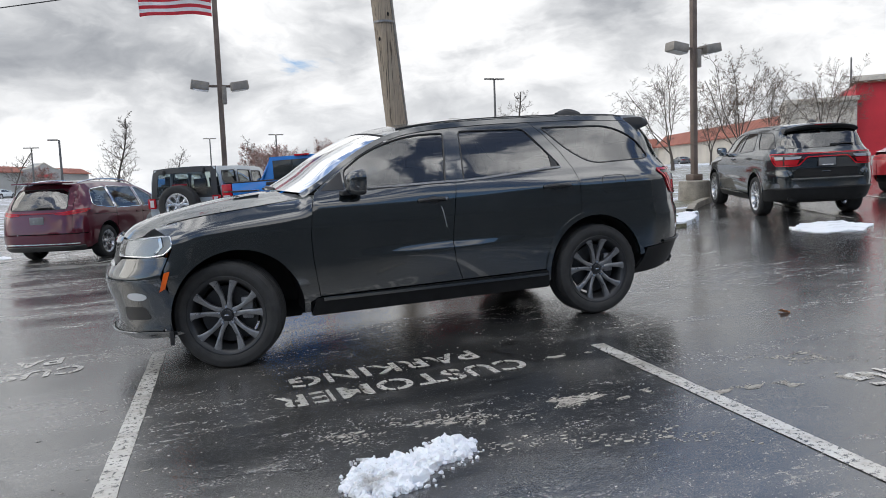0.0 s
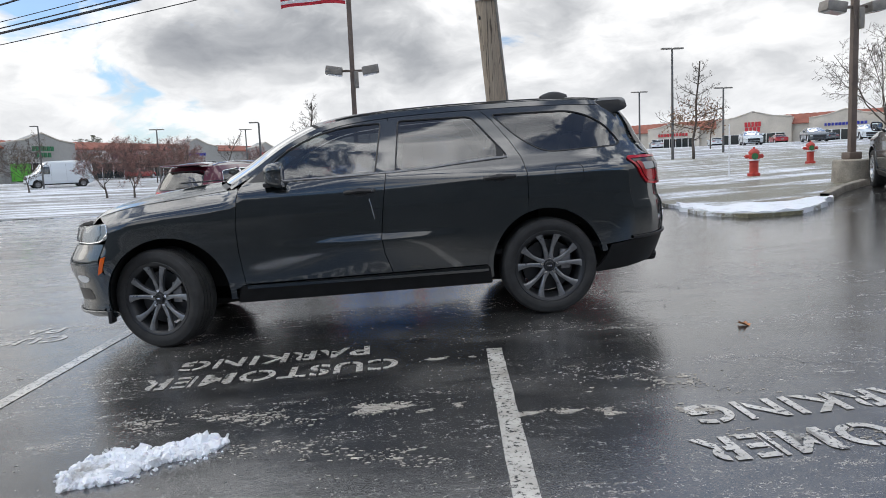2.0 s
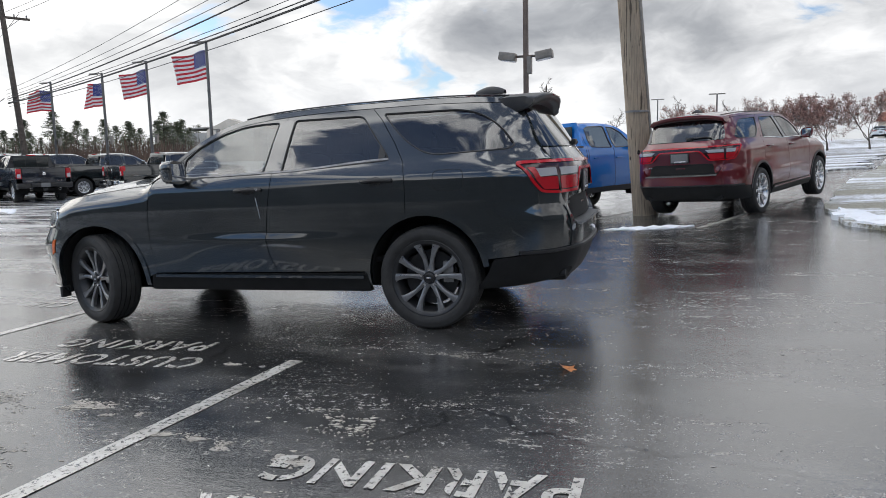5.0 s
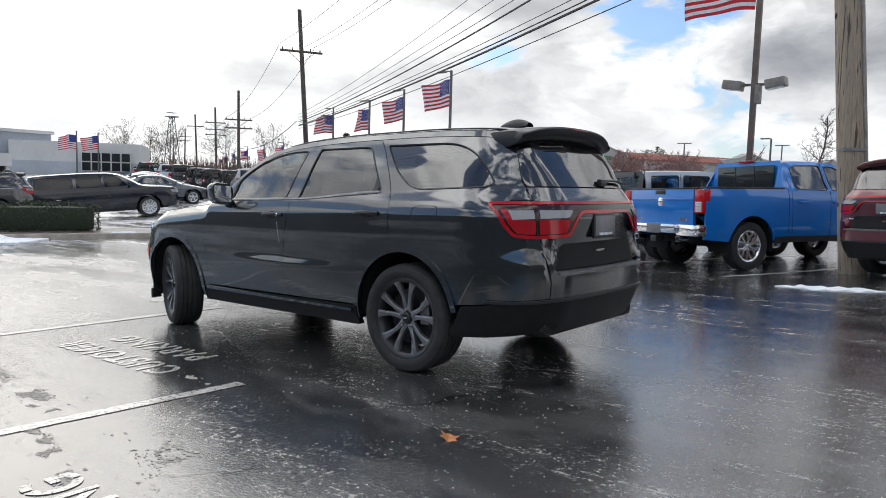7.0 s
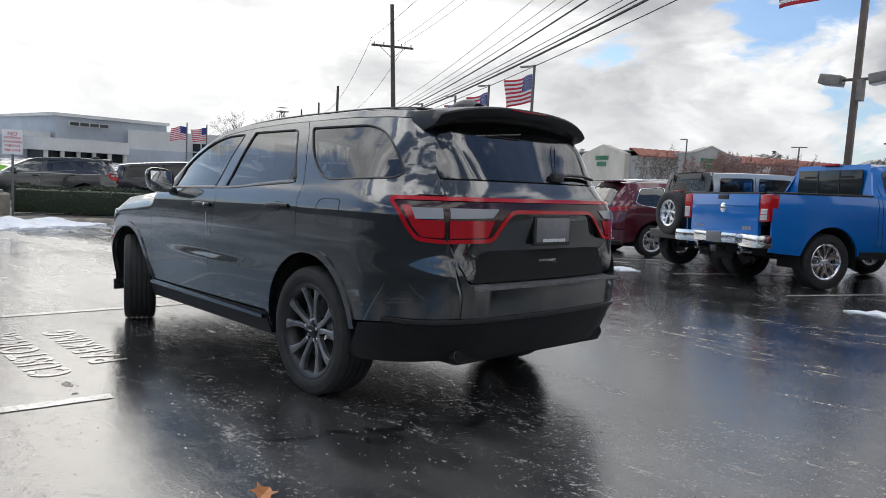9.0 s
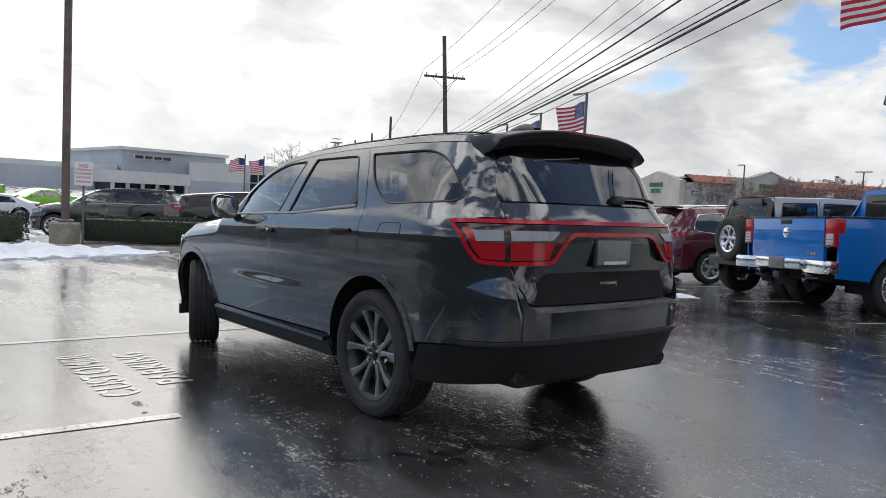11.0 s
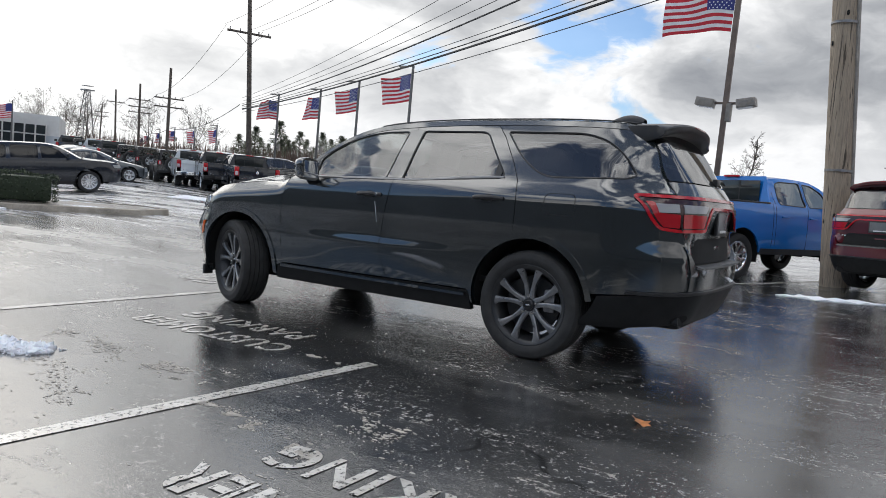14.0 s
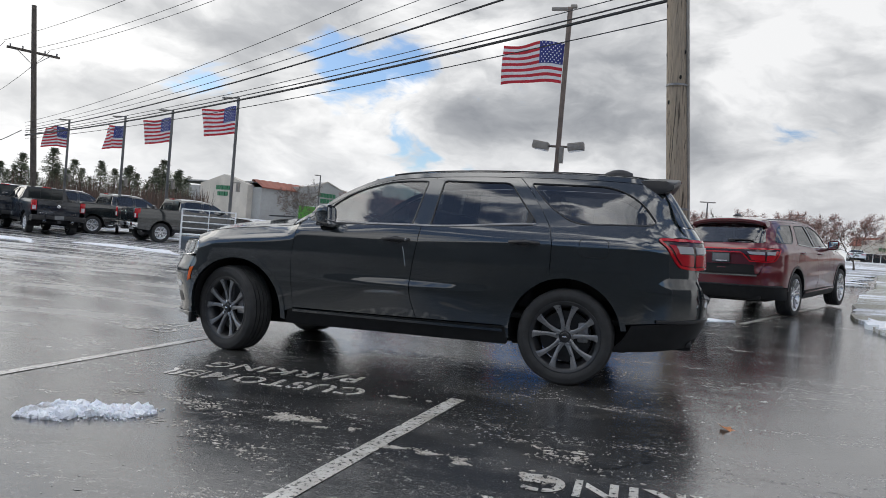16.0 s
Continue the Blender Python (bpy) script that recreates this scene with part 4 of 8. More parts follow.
        # side marker
        part("side_marker", panel([(-1.945, 0.735), (-1.905, 0.745), (-1.945, 0.625), (-1.985, 0.605)], sh.side(s, 0.006), 0.04, 0.02), AMBER, car, "orange side marker lamp")
        # fuel flap
        if s < 0:
            flap = rounded([(1.595, 1.035), (1.83, 1.03), (1.825, 1.18), (1.60, 1.178)], 0.045)
            part("fuel_flap_gap", tube([sd(x, z, 0.002) for x, z in resample(flap, 0.03)], 0.0035, 4, True), LINER, car)
    # lower rear side and rear bumper
    wr, low = sh.wrap(1), (lambda s, z: s * sh.q_of_x(1, 1.965 + max(0, 0.35 - z) * 0.1, z))
    q_e = low(1, 0.4)
    lower = [(-q_e, 0.30), (-1.0, 0.315), (-0.72, 0.345), (0.72, 0.345), (1.0, 0.315), (q_e, 0.30), (q_e, 0.520), (1.08, 0.545), (0.62, 0.575), (-0.62, 0.575), (-1.08, 0.545), (-q_e, 0.520)]
    part("lower_bumper", panel(lower, sh.wrap(1, 0.004), 0.05, 0.04), SILL_BLACK, car, "lower bumper apron")
    edge_q = lambda z: GATE_EDGE(z) + 0.014
    mid = [(-edge_q(0.70), 0.58), (edge_q(0.70), 0.58), (edge_q(0.70), 0.70), (edge_q(0.9), 0.885), (edge_q(0.9) - 0.02, 0.86), (0.665, 0.765), (0.62, 0.748), (-0.62, 0.748), (-0.665, 0.765), (-edge_q(0.9) + 0.02, 0.86), (-edge_q(0.9), 0.885), (-edge_q(0.70), 0.70)]
    part("rear_bumper", panel(mid, sh.wrap(1, 0.004), 0.05, 0.05), paint, car)
    shelf = [[(sh.xr(0.75) + 0.030 - 0.02 * (y / 0.62) ** 2 - e, y, 0.756 - 0.1 * (0.09 - e)) for y in np.linspace(-0.62, 0.62, 9)] for e in (0.0, 0.135)]
    part("bumper_step", thicken(grid_bm(shelf), 0.012), SCUFF, car, "grained, scuffed loading sill")
    part("bumper_groove", strip([(q, 0.562 + 0.014 * smooth01((0.95 - abs(q)) / 0.4)) for q in np.linspace(-1.12, 1.12, 40)], sh.wrap(1, 0.006), 0.026, 0.014), TRIM, car)
    # liftgate
    sunk = lambda q, z: 0.004 + 0.088 * min(1.0, max(0.0, (1.13 - z) / 0.36)) * smooth01((0.74 - abs(q)) / 0.22)
    g_side = [(GATE_EDGE(z), z) for z in (0.885, 1.0, 1.1, 1.2, 1.305)]
    gate = [(-0.61, 0.765), (0.61, 0.765), (0.665, 0.785)] + g_side + [(-a, b) for a, b in g_side[::-1]] + [(-0.665, 0.785)]
    lg = part("liftgate", panel(gate, sh.wrap(1, 0, sunk), 0.05, 0.03, 0.002), paint, car)
    part("gate_liner", panel(gate, sh.wrap(1, -0.06), 0.2, 0.0), LINER, lg)
    glass_b = rounded([(-0.735, 1.312), (0.735, 1.312), (0.72, 1.40), (0.665, 1.56), (0.625, 1.645), (-0.625, 1.645), (-0.665, 1.56), (-0.72, 1.40)], 0.03)
    rw = part("rear_window", panel(glass_b, sh.wrap(1, -0.004), 0.06, 0.004), GLASS_DARK, lg, "dark tinted rear window")
    rw.visible_shadow = False
    part("wiper", tube([sh.wrap(1, 0.022)(q, z) for q, z in ((0.10, 1.345), (0.25, 1.362), (0.42, 1.362), (0.52, 1.345))], 0.013, 6, flat=0.7), TRIM, lg, "black rear wiper")
    part("wiper_pivot", boxes((sh.wrap(1, 0.012)(0.14, 1.345), (0.04, 0.10, 0.05)), bevel=0.012), TRIM, lg)
    # roof spoiler
    rows = []
    for k in [-1.05] + list(np.linspace(-1, 1, 23)) + [1.05]:
        e = min(1.0, abs(k))
        y = math.copysign(0.625 * e + (0.026 if abs(k) > 1 else 0.0), k)
        back = 2.375 - 0.075 * e ** 3
        z0 = 1.742 - 0.058 * e ** 2.4
        lip = z0 - 0.012 - 0.014 * e ** 6
        row = [(1.98, y, z0 - 0.012), (2.10, y, z0 - 0.002), (2.24, y, z0 - 0.002), (back - 0.03, y, lip + 0.006), (back - 0.006, y, lip + 0.001), (back, y, lip - 0.008), (back - 0.006, y, lip - 0.035),
               (back - 0.022, y, lip - 0.058), (back - 0.07, y, lip - 0.074), (2.19, y, z0 - 0.112)]
        rows.append([(px, py, min(pz, 1.622)) for px, py, pz in row] if abs(k) > 1 else row)
    bm = grid_bm(rows)
    for row in (0, -1):
        vs = [v for v in bm.verts if abs(v.co.y - rows[row][0][1]) < 1e-5]
        order = sorted(vs, key=lambda v: min(range(10), key=lambda i: (Vector(rows[row][i]) - v.co).length))
        if len(order) == 10:
            bm.faces.new(order if row else order[::-1])
    bmesh.ops.recalc_face_normals(bm, faces=bm.faces[:])
    part("roof_spoiler", bm, SPOILER_BLACK if paint is BLACK_PAINT else paint, car, "wide roof spoiler over the rear window")
    part("high_brake_lamp", boxes(((2.378, 0, 1.718), (0.008, 0.30, 0.010)), bevel=0.002), RED_DEEP, car, "dark red brake lamp")
    # tail lamps in one racetrack
    ring = [(-1.062, 1.196), (-0.995, 1.06), (-0.935, 0.984), (-0.80, 0.972), (-0.52, 0.98), (-0.48, 0.995), (-0.365, 1.115), (-0.325, 1.133)]
    ring = ring + [(-a, b) for a, b in ring[::-1]] + [(1.03, 1.216), (-1.03, 1.216)]
    ring = rounded(ring, 0.03, 3)
    base = part("tail_lamp", panel(ring, sh.wrap(1, 0.006), 0.05, 0.03), LAMP_DARK, car, "full-width racetrack tail lamp")
    part("light_band", panel(ring, sh.wrap(1, 0.012), 0.045, 0.012, 0.0, [shrink(ring, 0.021)]), RED_LENS, base, "red plastic light band")
    for s in (-1, 1):
        outer = rounded([(s * 1.005, 1.168), (s * 0.958, 1.068), (s * 0.908, 1.006), (s * 0.785, 1.001), (s * 0.785, 1.092), (s * 0.928, 1.095), (s * 0.948, 1.168)], 0.012, 2)
        part("red_lens", panel(outer, sh.wrap(1, 0.010), 0.04, 0.01), RED_ROWS, base, "deep red lens rows")
        part("reverse_lens", panel([(s * 0.935, 1.098), (s * 0.79, 1.102), (s * 0.79, 1.157), (s * 0.95, 1.157)], sh.wrap(1, 0.012), 0.04, 0.012), CLEAR_LENS, base, "clear reversing lens")
        part("inner_lens", panel([(s * 0.752, 1.102), (s * 0.50, 1.110), (s * 0.45, 1.148), (s * 0.45, 1.157), (s * 0.752, 1.157)], sh.wrap(1, 0.012), 0.04, 0.012), CLEAR_LENS, base, "clear reversing lens")
        part("inner_red", panel([(s * 0.757, 1.094), (s * 0.482, 1.094), (s * 0.532, 1.008), (s * 0.757, 1.001)], sh.wrap(1, 0.010), 0.04, 0.01), RED_ROWS, base, "deep red lens rows")
        part("lamp_gap", strip([(s * 0.771, 0.985), (s * 0.771, 1.222)], sh.wrap(1, 0.014), 0.012, 0.004), LINER, base)
    # number plate holder, handle, badges, exhausts
    w8 = sh.wrap(1, 0.0, sunk)
    pc = Vector(w8(0.0, 1.055))
    ph = part("plate_holder", boxes((pc + Vector((0.004, 0, -0.015)), (0.022, 0.325, 0.170)), bevel=0.008), TRIM, lg, "black number plate frame")
    part("dealer_plate", boxes((pc + Vector((0.0165, 0, -0.011)), (0.003, 0.292, 0.138)), bevel=0.001), plain_grey_plate(), ph, "dark dealer plate")
    part("plate_writing", bars_of_text(bmesh.new(), 0.20, 13, 0.018, pose(pc.x + 0.0185, 0.01, 0.985, 0, 0, 90)), WHITE_STEEL, ph, "small pale lettering bars")
    hp = Vector(w8(0.0, 0.838))
    hd = part("gate_handle", boxes((hp + Vector((0.002, 0, 0)), (0.02, 0.155, 0.082)), bevel=0.012), paint, lg)
    part("handle_slot", boxes((hp + Vector((0.011, 0, 0.012)), (0.004, 0.125, 0.026)), bevel=0.003), LINER, hd)
    bp = Vector(w8(-0.52, 0.895))
    part("model_badge", bars_of_text(bmesh.new(), 0.26, 7, 0.018, pose(bp.x + 0.003, bp.y, bp.z, 0, 0, 90), 3), TRIM if bars else CHROME, lg, "dark letter bars")
    for s in (-1, 1):
        ex = lathe([(0.040, -0.16), (0.050, -0.15), (0.053, 0.0), (0.047, 0.002), (0.043, -0.10)], 24)
        ob = part("exhaust_tip", ex, RIM_INNER, car, "oval dark steel exhaust tip")
        ob.matrix_basis = pose(2.495, s * 0.60, 0.378, 4, 0, -90) @ Matrix.Diagonal((1.15, 1, 0.8, 1))
        part("exhaust_surround", panel([(s * (0.63 + 0.08 * math.cos(t)), 0.385 + 0.035 * math.sin(t)) for t in np.linspace(0, 2 * math.pi, 20)[:-1]], sh.wrap(1, 0.0065), 0.05, 0.02), LINER, car)
    # front end
    wf = sh.wrap(-1)
    flank = [(sh.q_of_x(-1, x, z), z) for x, z in ((-1.955, 0.27), (-1.962, 0.40), (-1.936, 0.52), (-1.93, 0.60), (-1.952, 0.755), (-1.913, 0.838))]
    nose = [(-0.75, 0.255), (0.75, 0.255)] + flank + [(0.95, 0.842), (0.66, 0.838), (0.60, 0.79), (-0.60, 0.79), (-0.66, 0.838), (-0.95, 0.842)] + [(-a, b) for a, b in flank[::-1]]
    fb = part("front_bumper", panel(nose, wf, 0.036, 0.04), paint, car)
    back = [(-a * 0.995, b) for a, b in flank] + [(a * 0.995, b) for a, b in flank[::-1]]
    part("bumper_liner", panel(back, sh.wrap(-1, -0.045), 0.1, 0.0), LINER, fb)
    part("chin_spoiler", strip([(q, 0.300) for q in np.linspace(-1.12, 1.12, 40)], sh.wrap(-1, 0.004), 0.035, 0.012), paint, fb)
    part("grille", panel([(-0.58, 0.80), (0.58, 0.80), (0.60, 0.962), (-0.60, 0.962)], sh.wrap(-1, -0.02), 0.06, 0.03), TRIM, car, "black mesh grille")
    for i in range(5):
        part("grille_bar", strip([(q, 0.82 + 0.03 * i) for q in np.linspace(-0.57, 0.57, 9)], sh.wrap(-1, -0.012), 0.008, 0.006), TRIM, car)
    part("grille_band", strip([(q, 0.972) for q in np.linspace(-0.62, 0.62, 12)], sh.wrap(-1, 0.0), 0.05, 0.012), paint, car)
    for s in (-1, 1):
        q1 = sh.q_of_x(-1, -1.866, 0.93)
        lamp = rounded([(s * 0.62, 0.862), (s * 0.95, 0.850), (s * (q1 - 0.05), 0.862), (s * q1, 0.915), (s * (q1 - 0.045), 0.985), (s * 0.98, 0.985), (s * 0.62, 0.965)], 0.02)
        hl = part("headlamp", panel(lamp, sh.wrap(-1, -0.035), 0.05, 0.0), WHITE_LENS, car, "clear wrap-round headlamp")
        lens = part("lens", panel(lamp, sh.wrap(-1, 0.004), 0.06, 0.03), LENS, hl)
        lens.visible_shadow = False
        part("bezel", tube([wf(q, z) for q, z in resample(lamp, 0.05)], 0.006, 5, True), CHROME, hl)
        part("lamp_divider", strip([(s * 0.98, 0.868), (s * 1.02, 0.915), (s * 0.98, 0.975)], sh.wrap(-1, -0.012), 0.03, 0.01), CHROME, hl)
        fog = [(s * 0.86 + 0.085 * math.cos(t), 0.575 + 0.03 * math.sin(t)) for t in np.linspace(0, 2 * math.pi, 17)[:-1]]
        part("fog_lamp", panel(fog, sh.wrap(-1, 0.004), 0.05, 0.02), WHITE_LENS, fb, "small front fog lamp")
        part("air_inlet", panel(rounded([(s * 0.66, 0.40), (s * 0.92, 0.41), (s * 0.90, 0.50), (s * 0.68, 0.50)], 0.03), sh.wrap(-1, 0.002), 0.05, 0.02), TRIM, fb, "black corner air inlet")
        part("mud_flap", boxes(((-1.935, s * 0.87, 0.27), (0.03, 0.10, 0.10)), bevel=0.01), TRIM, car)
    # bonnet
    rows = []
    for u in np.linspace(0, 1, 26):
        xe, xm = -2.06 + 1.095 * u, -2.262 + 1.127 * u
        row = []
        for k in np.linspace(-1, 1, 33):
            x = xm + (xe - xm) * abs(k) ** 2.2
            ye = sh.half(xe, FENDER(xe)) - 0.004
            z = FENDER(xe) + (HOOD_MID(xm) - FENDER(xe)) * (1 - abs(k) ** 2.6) + 0.016 * math.exp(-((abs(k) - 0.62) / 0.10) ** 2) * smooth01(u * 3)
            if u < 0.12:
                z -= 0.035 * (1 - u / 0.12) ** 2
            row.append((x, ye * k, z))
        rows.append(row)
    hood = part("bonnet", grid_bm(rows), paint, car, "long bonnet with two raised ribs")
    for s in (-1, 1):
        part("bonnet_vent", boxes(((-1.30, s * 0.42, 1.257), (0.20, 0.15, 0.012), 12 * s), bevel=0.004), TRIM, hood, "black bonnet vent")
    # windscreen, cowl and roof
    def head(u, k):
        xe = -0.955 + 0.735 * u
        ye = sh.half(xe, top(xe)) - 0.01
        x = xe - (0.175 - 0.07 * u) * (1 - k * k)
        return Vector((x, ye * k, top(xe) + (0.035 + 0.022 * u) * (1 - abs(k) ** 2.4)))
    rows = [[head(u, k) for k in np.linspace(-1, 1, 21)] for u in np.linspace(0.03, 0.97, 14)]
    ws = part("windscreen", grid_bm(rows), GLASS, car, "clear windscreen")
    ws.visible_shadow = False
    part("screen_band", grid_bm([[head(u, k) + Vector((0, 0, 0.001)) for k in np.linspace(-1, 1, 21)] for u in (0.96, 1.0)]), LINER, ws)
    part("cowl", grid_bm([[head(u, k * 0.97) + Vector((0, 0, -0.02)) for k in np.linspace(-1, 1, 21)] for u in (-0.03, 0.035)]), TRIM, car, "black cowl")
    for s in (-0.45, 0.25):
        part("wiper", tube([head(0.03, s) + Vector((0, 0, 0.012)), head(0.045, s + 0.25) + Vector((0, 0, 0.014)), head(0.055, s + 0.55) + Vector((0, 0, 0.012))], 0.010, 5), TRIM, car, "black windscreen wiper")
    rows = []
    for u in np.linspace(0, 1, 30):
        xe = -0.22 + 2.43 * u
        row = []
        for k in np.linspace(-1, 1, 23):
            ye = sh.half(xe, top(xe)) - 0.003
            row.append((xe - 0.105 * (1 - k * k) * (1 - u) ** 2, ye * k, top(xe) + 0.057 * (1 - abs(k) ** 2.4)))
        rows.append(row)
    rf = part("roof", grid_bm(rows), paint, car)
    for s in (-1, 1):
        part("roof_groove", tube([(x, s * (sh.half(x, top(x)) - 0.075), top(x) + 0.021) for x in np.linspace(-0.1, 2.1, 20)], 0.006, 5), TRIM, rf)
    rows = []
    for t in np.linspace(0, 1, 9):
        h = 0.062 * math.sin(math.pi * (t * 0.75 + 0.12)) ** 0.8
        rows.append([(1.72 + 0.24 * t, 0.045 * math.cos(a), 1.772 + h * math.sin(a)) for a in np.linspace(0, math.pi, 9)])
    part("aerial_fin", grid_bm(rows), TRIM, rf, "black aerial fin")
    # underneath and inside
    part("underbody", boxes(((0.15, 0, 0.34), (3.9, 1.10, 0.16)), ((-1.48, 0, 0.36), (0.10, 1.5, 0.10)), ((1.52, 0, 0.36), (0.10, 1.5, 0.12)), ((0.05, 0, 0.38), (1.85, 1.70, 0.10)), ((2.2, 0, 0.42), (0.6, 1.3, 0.2)), ((-1.98, 0, 0.36), (0.36, 1.15, 0.12)), bevel=0.03), LINER, car, "dark underbody")
    part("cabin_floor", boxes(((0.75, 0, 0.52), (3.1, 1.66, 0.04)), bevel=0.01), LINER, car)
    part("bulkhead", boxes(((-0.95, 0, 0.75), (0.06, 1.60, 0.75)), bevel=0.01), LINER, car)
    part("headlining", grid_bm([[(x, sh.half(x, top(x)) * k * 0.97, top(x) - 0.03 + 0.05 * (1 - k * k)) for k in np.linspace(-1, 1, 7)] for x in np.linspace(-0.15, 2.15, 12)]), CLOTH, car)
    part("dashboard", boxes(((-0.72, 0, 1.05), (0.45, 1.50, 0.24)), bevel=0.06), TRIM, car)
    part("steering_wheel", tube([(-0.42 + 0.06 * math.sin(t), -0.38 + 0.18 * math.cos(t), 1.10 + 0.17 * math.sin(t)) for t in np.linspace(0, 2 * math.pi, 22)[:-1]], 0.014, 6, True), TRIM, car)
    for x in (0.0, 0.95, 1.75):
        for y in (-0.38, 0.38):
            seat(car, x, y, 0.56 if x < 1.5 else 0.66)
    # wheels
    for x in (-1.521, 1.521):
        for s in (-1, 1):
            wheel(car, x, s * 0.955, 0.386, 0.262, 0.280, rims, "split", steer if x < 0 else 0.0)
    return car


_shared = {}


def plain_mirror():
    if "mirror" not in _shared:
        m, n = material("mirror glass")
        finish(n, {"Base Color": (0.8, 0.82, 0.83, 1), "Metallic": 1.0, "Roughness": 0.02})
        _shared["mirror"] = m
    return _shared["mirror"]


def plain_grey_plate():
    if "plate" not in _shared:
        _shared["plate"] = plain("dealer plate sheet", (0.17, 0.175, 0.18), 0.25)
    return _shared["plate"]


# ---- plainer vehicles ----
def loft_top(sh, own, paint, hood, cowl, header, roof_end, rise, glass, mid, n=17):
    """Bonnet, windscreen and roof between the two upper side lines. hood: (nose edge x, nose mid x); cowl, header: x along the side line; mid: extra height of the bonnet's middle."""
    top = sh.top

    def row(x, bow, up, inset=0.006):
        ye = sh.half(x, top(x)) - inset
        return [(x - bow * (1 - k * k), ye * k, top(x) + up * (1 - abs(k) ** 2.4)) for k in np.linspace(-1, 1, n)]
    part("bonnet", grid_bm([row(hood[0] + (cowl - hood[0]) * u, (hood[0] - hood[1]) * (1 - u) + 0.16 * u, mid * (0.5 + 0.5 * u)) for u in np.linspace(0, 1, 12)]), paint, own)
    ws = part("windscreen", grid_bm([row(cowl + (header - cowl) * u, 0.16 - 0.06 * u, rise * (0.6 + 0.4 * u), 0.02) for u in np.linspace(0.04, 1, 8)]), glass, own)
    ws.visible_shadow = False
    part("roof", grid_bm([row(header + (roof_end - header) * u, 0.10 * (1 - u) ** 2, rise) for u in np.linspace(0, 1, 14)]), paint, own)


def plain_vehicle(name, m, paint, label, S, group="", category="car"):
    """A vehicle seen from some way off, from a table of its lines."""
    sh = Shell(S["w"], S["xf"], S["xr"], S.get("front", (0.5, 0.5)), S.get("rear", (0.3, 0.35)), S["top"], S.get("pinch"))
    car = thing(name, m, label, category, group)
    sh.x1 = S["ends"][1]
    top, wb, r = sh.top, S["wheelbase"] / 2, S["wheel"]
    ar, zb = S.get("arch", r + 0.10), S["bottom"]
    x0, x1 = S["ends"]
    trim = S.get("trim", TRIM)
    for s in (-1, 1):
        sd = sh.side(s)
        dz = max(0.0, zb - r)
        a = lambda cx: [(cx + ar * math.cos(t), max(zb, r + ar * math.sin(t))) for t in np.linspace(math.pi - math.asin(min(1, dz / ar)), math.asin(min(1, dz / ar)), 15)]
        line = [(x0, zb + 0.05)] + a(-wb) + a(wb) + [(x1, zb + 0.05), (x1, top(x1))]
        line += [(x, top(x)) for x in np.linspace(x0, x1, 40)[::-1]][1:]
        body = part("body_side", panel(line, sd, 0.12, 0.03, fine=0.08, holes=[w for w in S["windows"]]), paint, car)
        for w in S["windows"]:
            g = part("window", panel(w, sh.side(s, -0.008), 0.2, 0.0, fine=0.08), S.get("glass", GLASS_DARK), body, "tinted window")
            g.visible_shadow = False
            part("window_seal", tube([sd(x, z) for x, z in resample(list(w), 0.12)], 0.010, 4, True), S.get("seal", TRIM), body)
        for seam in S.get("seams", ()):
            part("door_gap", tube([sd(x, z, 0.001) for x, z in resample(list(seam), 0.1, False)], 0.005, 4), LINER, body)
        for x, z in S.get("handles", ()):
            p = sd(x, z)
            part("door_handle", boxes(((p[0], p[1] + s * 0.012, p[2]), (0.21, 0.035, 0.03)), bevel=0.01), S.get("handle_mat", paint), body)
        part("sill", panel([(-wb + ar + 0.02, zb - 0.04), (wb - ar - 0.02, zb - 0.04), (wb - ar - 0.03, zb + 0.07), (-wb + ar + 0.03, zb + 0.07)], sh.side(s, 0.012), 0.2, 0.06, fine=0.1), trim, car)
        for cx in (-wb, wb):
            rows = [[(cx + (ar - 0.01) * math.cos(t), s * yy, r + (ar - 0.01) * math.sin(t)) for yy in (sh.w(cx, r + 0.2) - 0.03, 0.5)] for t in np.linspace(-0.2, math.pi + 0.2, 13)]
            part("wheel_well", grid_bm(rows), LINER, car)
            if S.get("flares"):
                o = [(cx + (ar + 0.07) * math.cos(t), r + (ar + 0.07) * math.sin(t)) for t in np.linspace(0.05, math.pi - 0.05, 14)]
                i = [(cx + ar * math.cos(t), r + ar * math.sin(t)) for t in np.linspace(0.05, math.pi - 0.05, 14)]
                part("flare", panel(o + i[::-1], sh.side(s, S["flares"]), 0.1, S["flares"] + 0.02, fine=0.1), trim, car, "black wheel arch flare")
            wheel(car, cx, s * (sh.w(cx, r) + S.get("out", 0.0)), r, S.get("tyre", 0.26), S.get("rim", r * 0.66), S.get("rim_mat", ALLOY), S.get("style", "star"), spokes=S.get("spokes", 5))
        mx = S["mirror"]
        p = sd(mx, S["belt"])
        mir = part("door_mirror", boxes(((mx + 0.05, p[1] + s * 0.15, S["belt"] + 0.10), (0.10, 0.22, 0.19)), bevel=0.035), S.get("mirror_mat", paint), car)
        part("mirror_arm", boxes(((mx + 0.04, p[1] + s * 0.03, S["belt"] + 0.03), (0.09, 0.12, 0.04)), bevel=0.01), TRIM, mir)
    loft_top(sh, car, paint, S["hood"], S["cowl"], S["header"], S["roof_end"], S.get("rise", 0.05), S.get("screen", GLASS), S.get("mid", 0.07))
    # front and rear faces
    wf, wr = sh.wrap(-1), sh.wrap(1)
    qf = sh.q_of_x(-1, x0, 0.8)
    zf = top(x0)
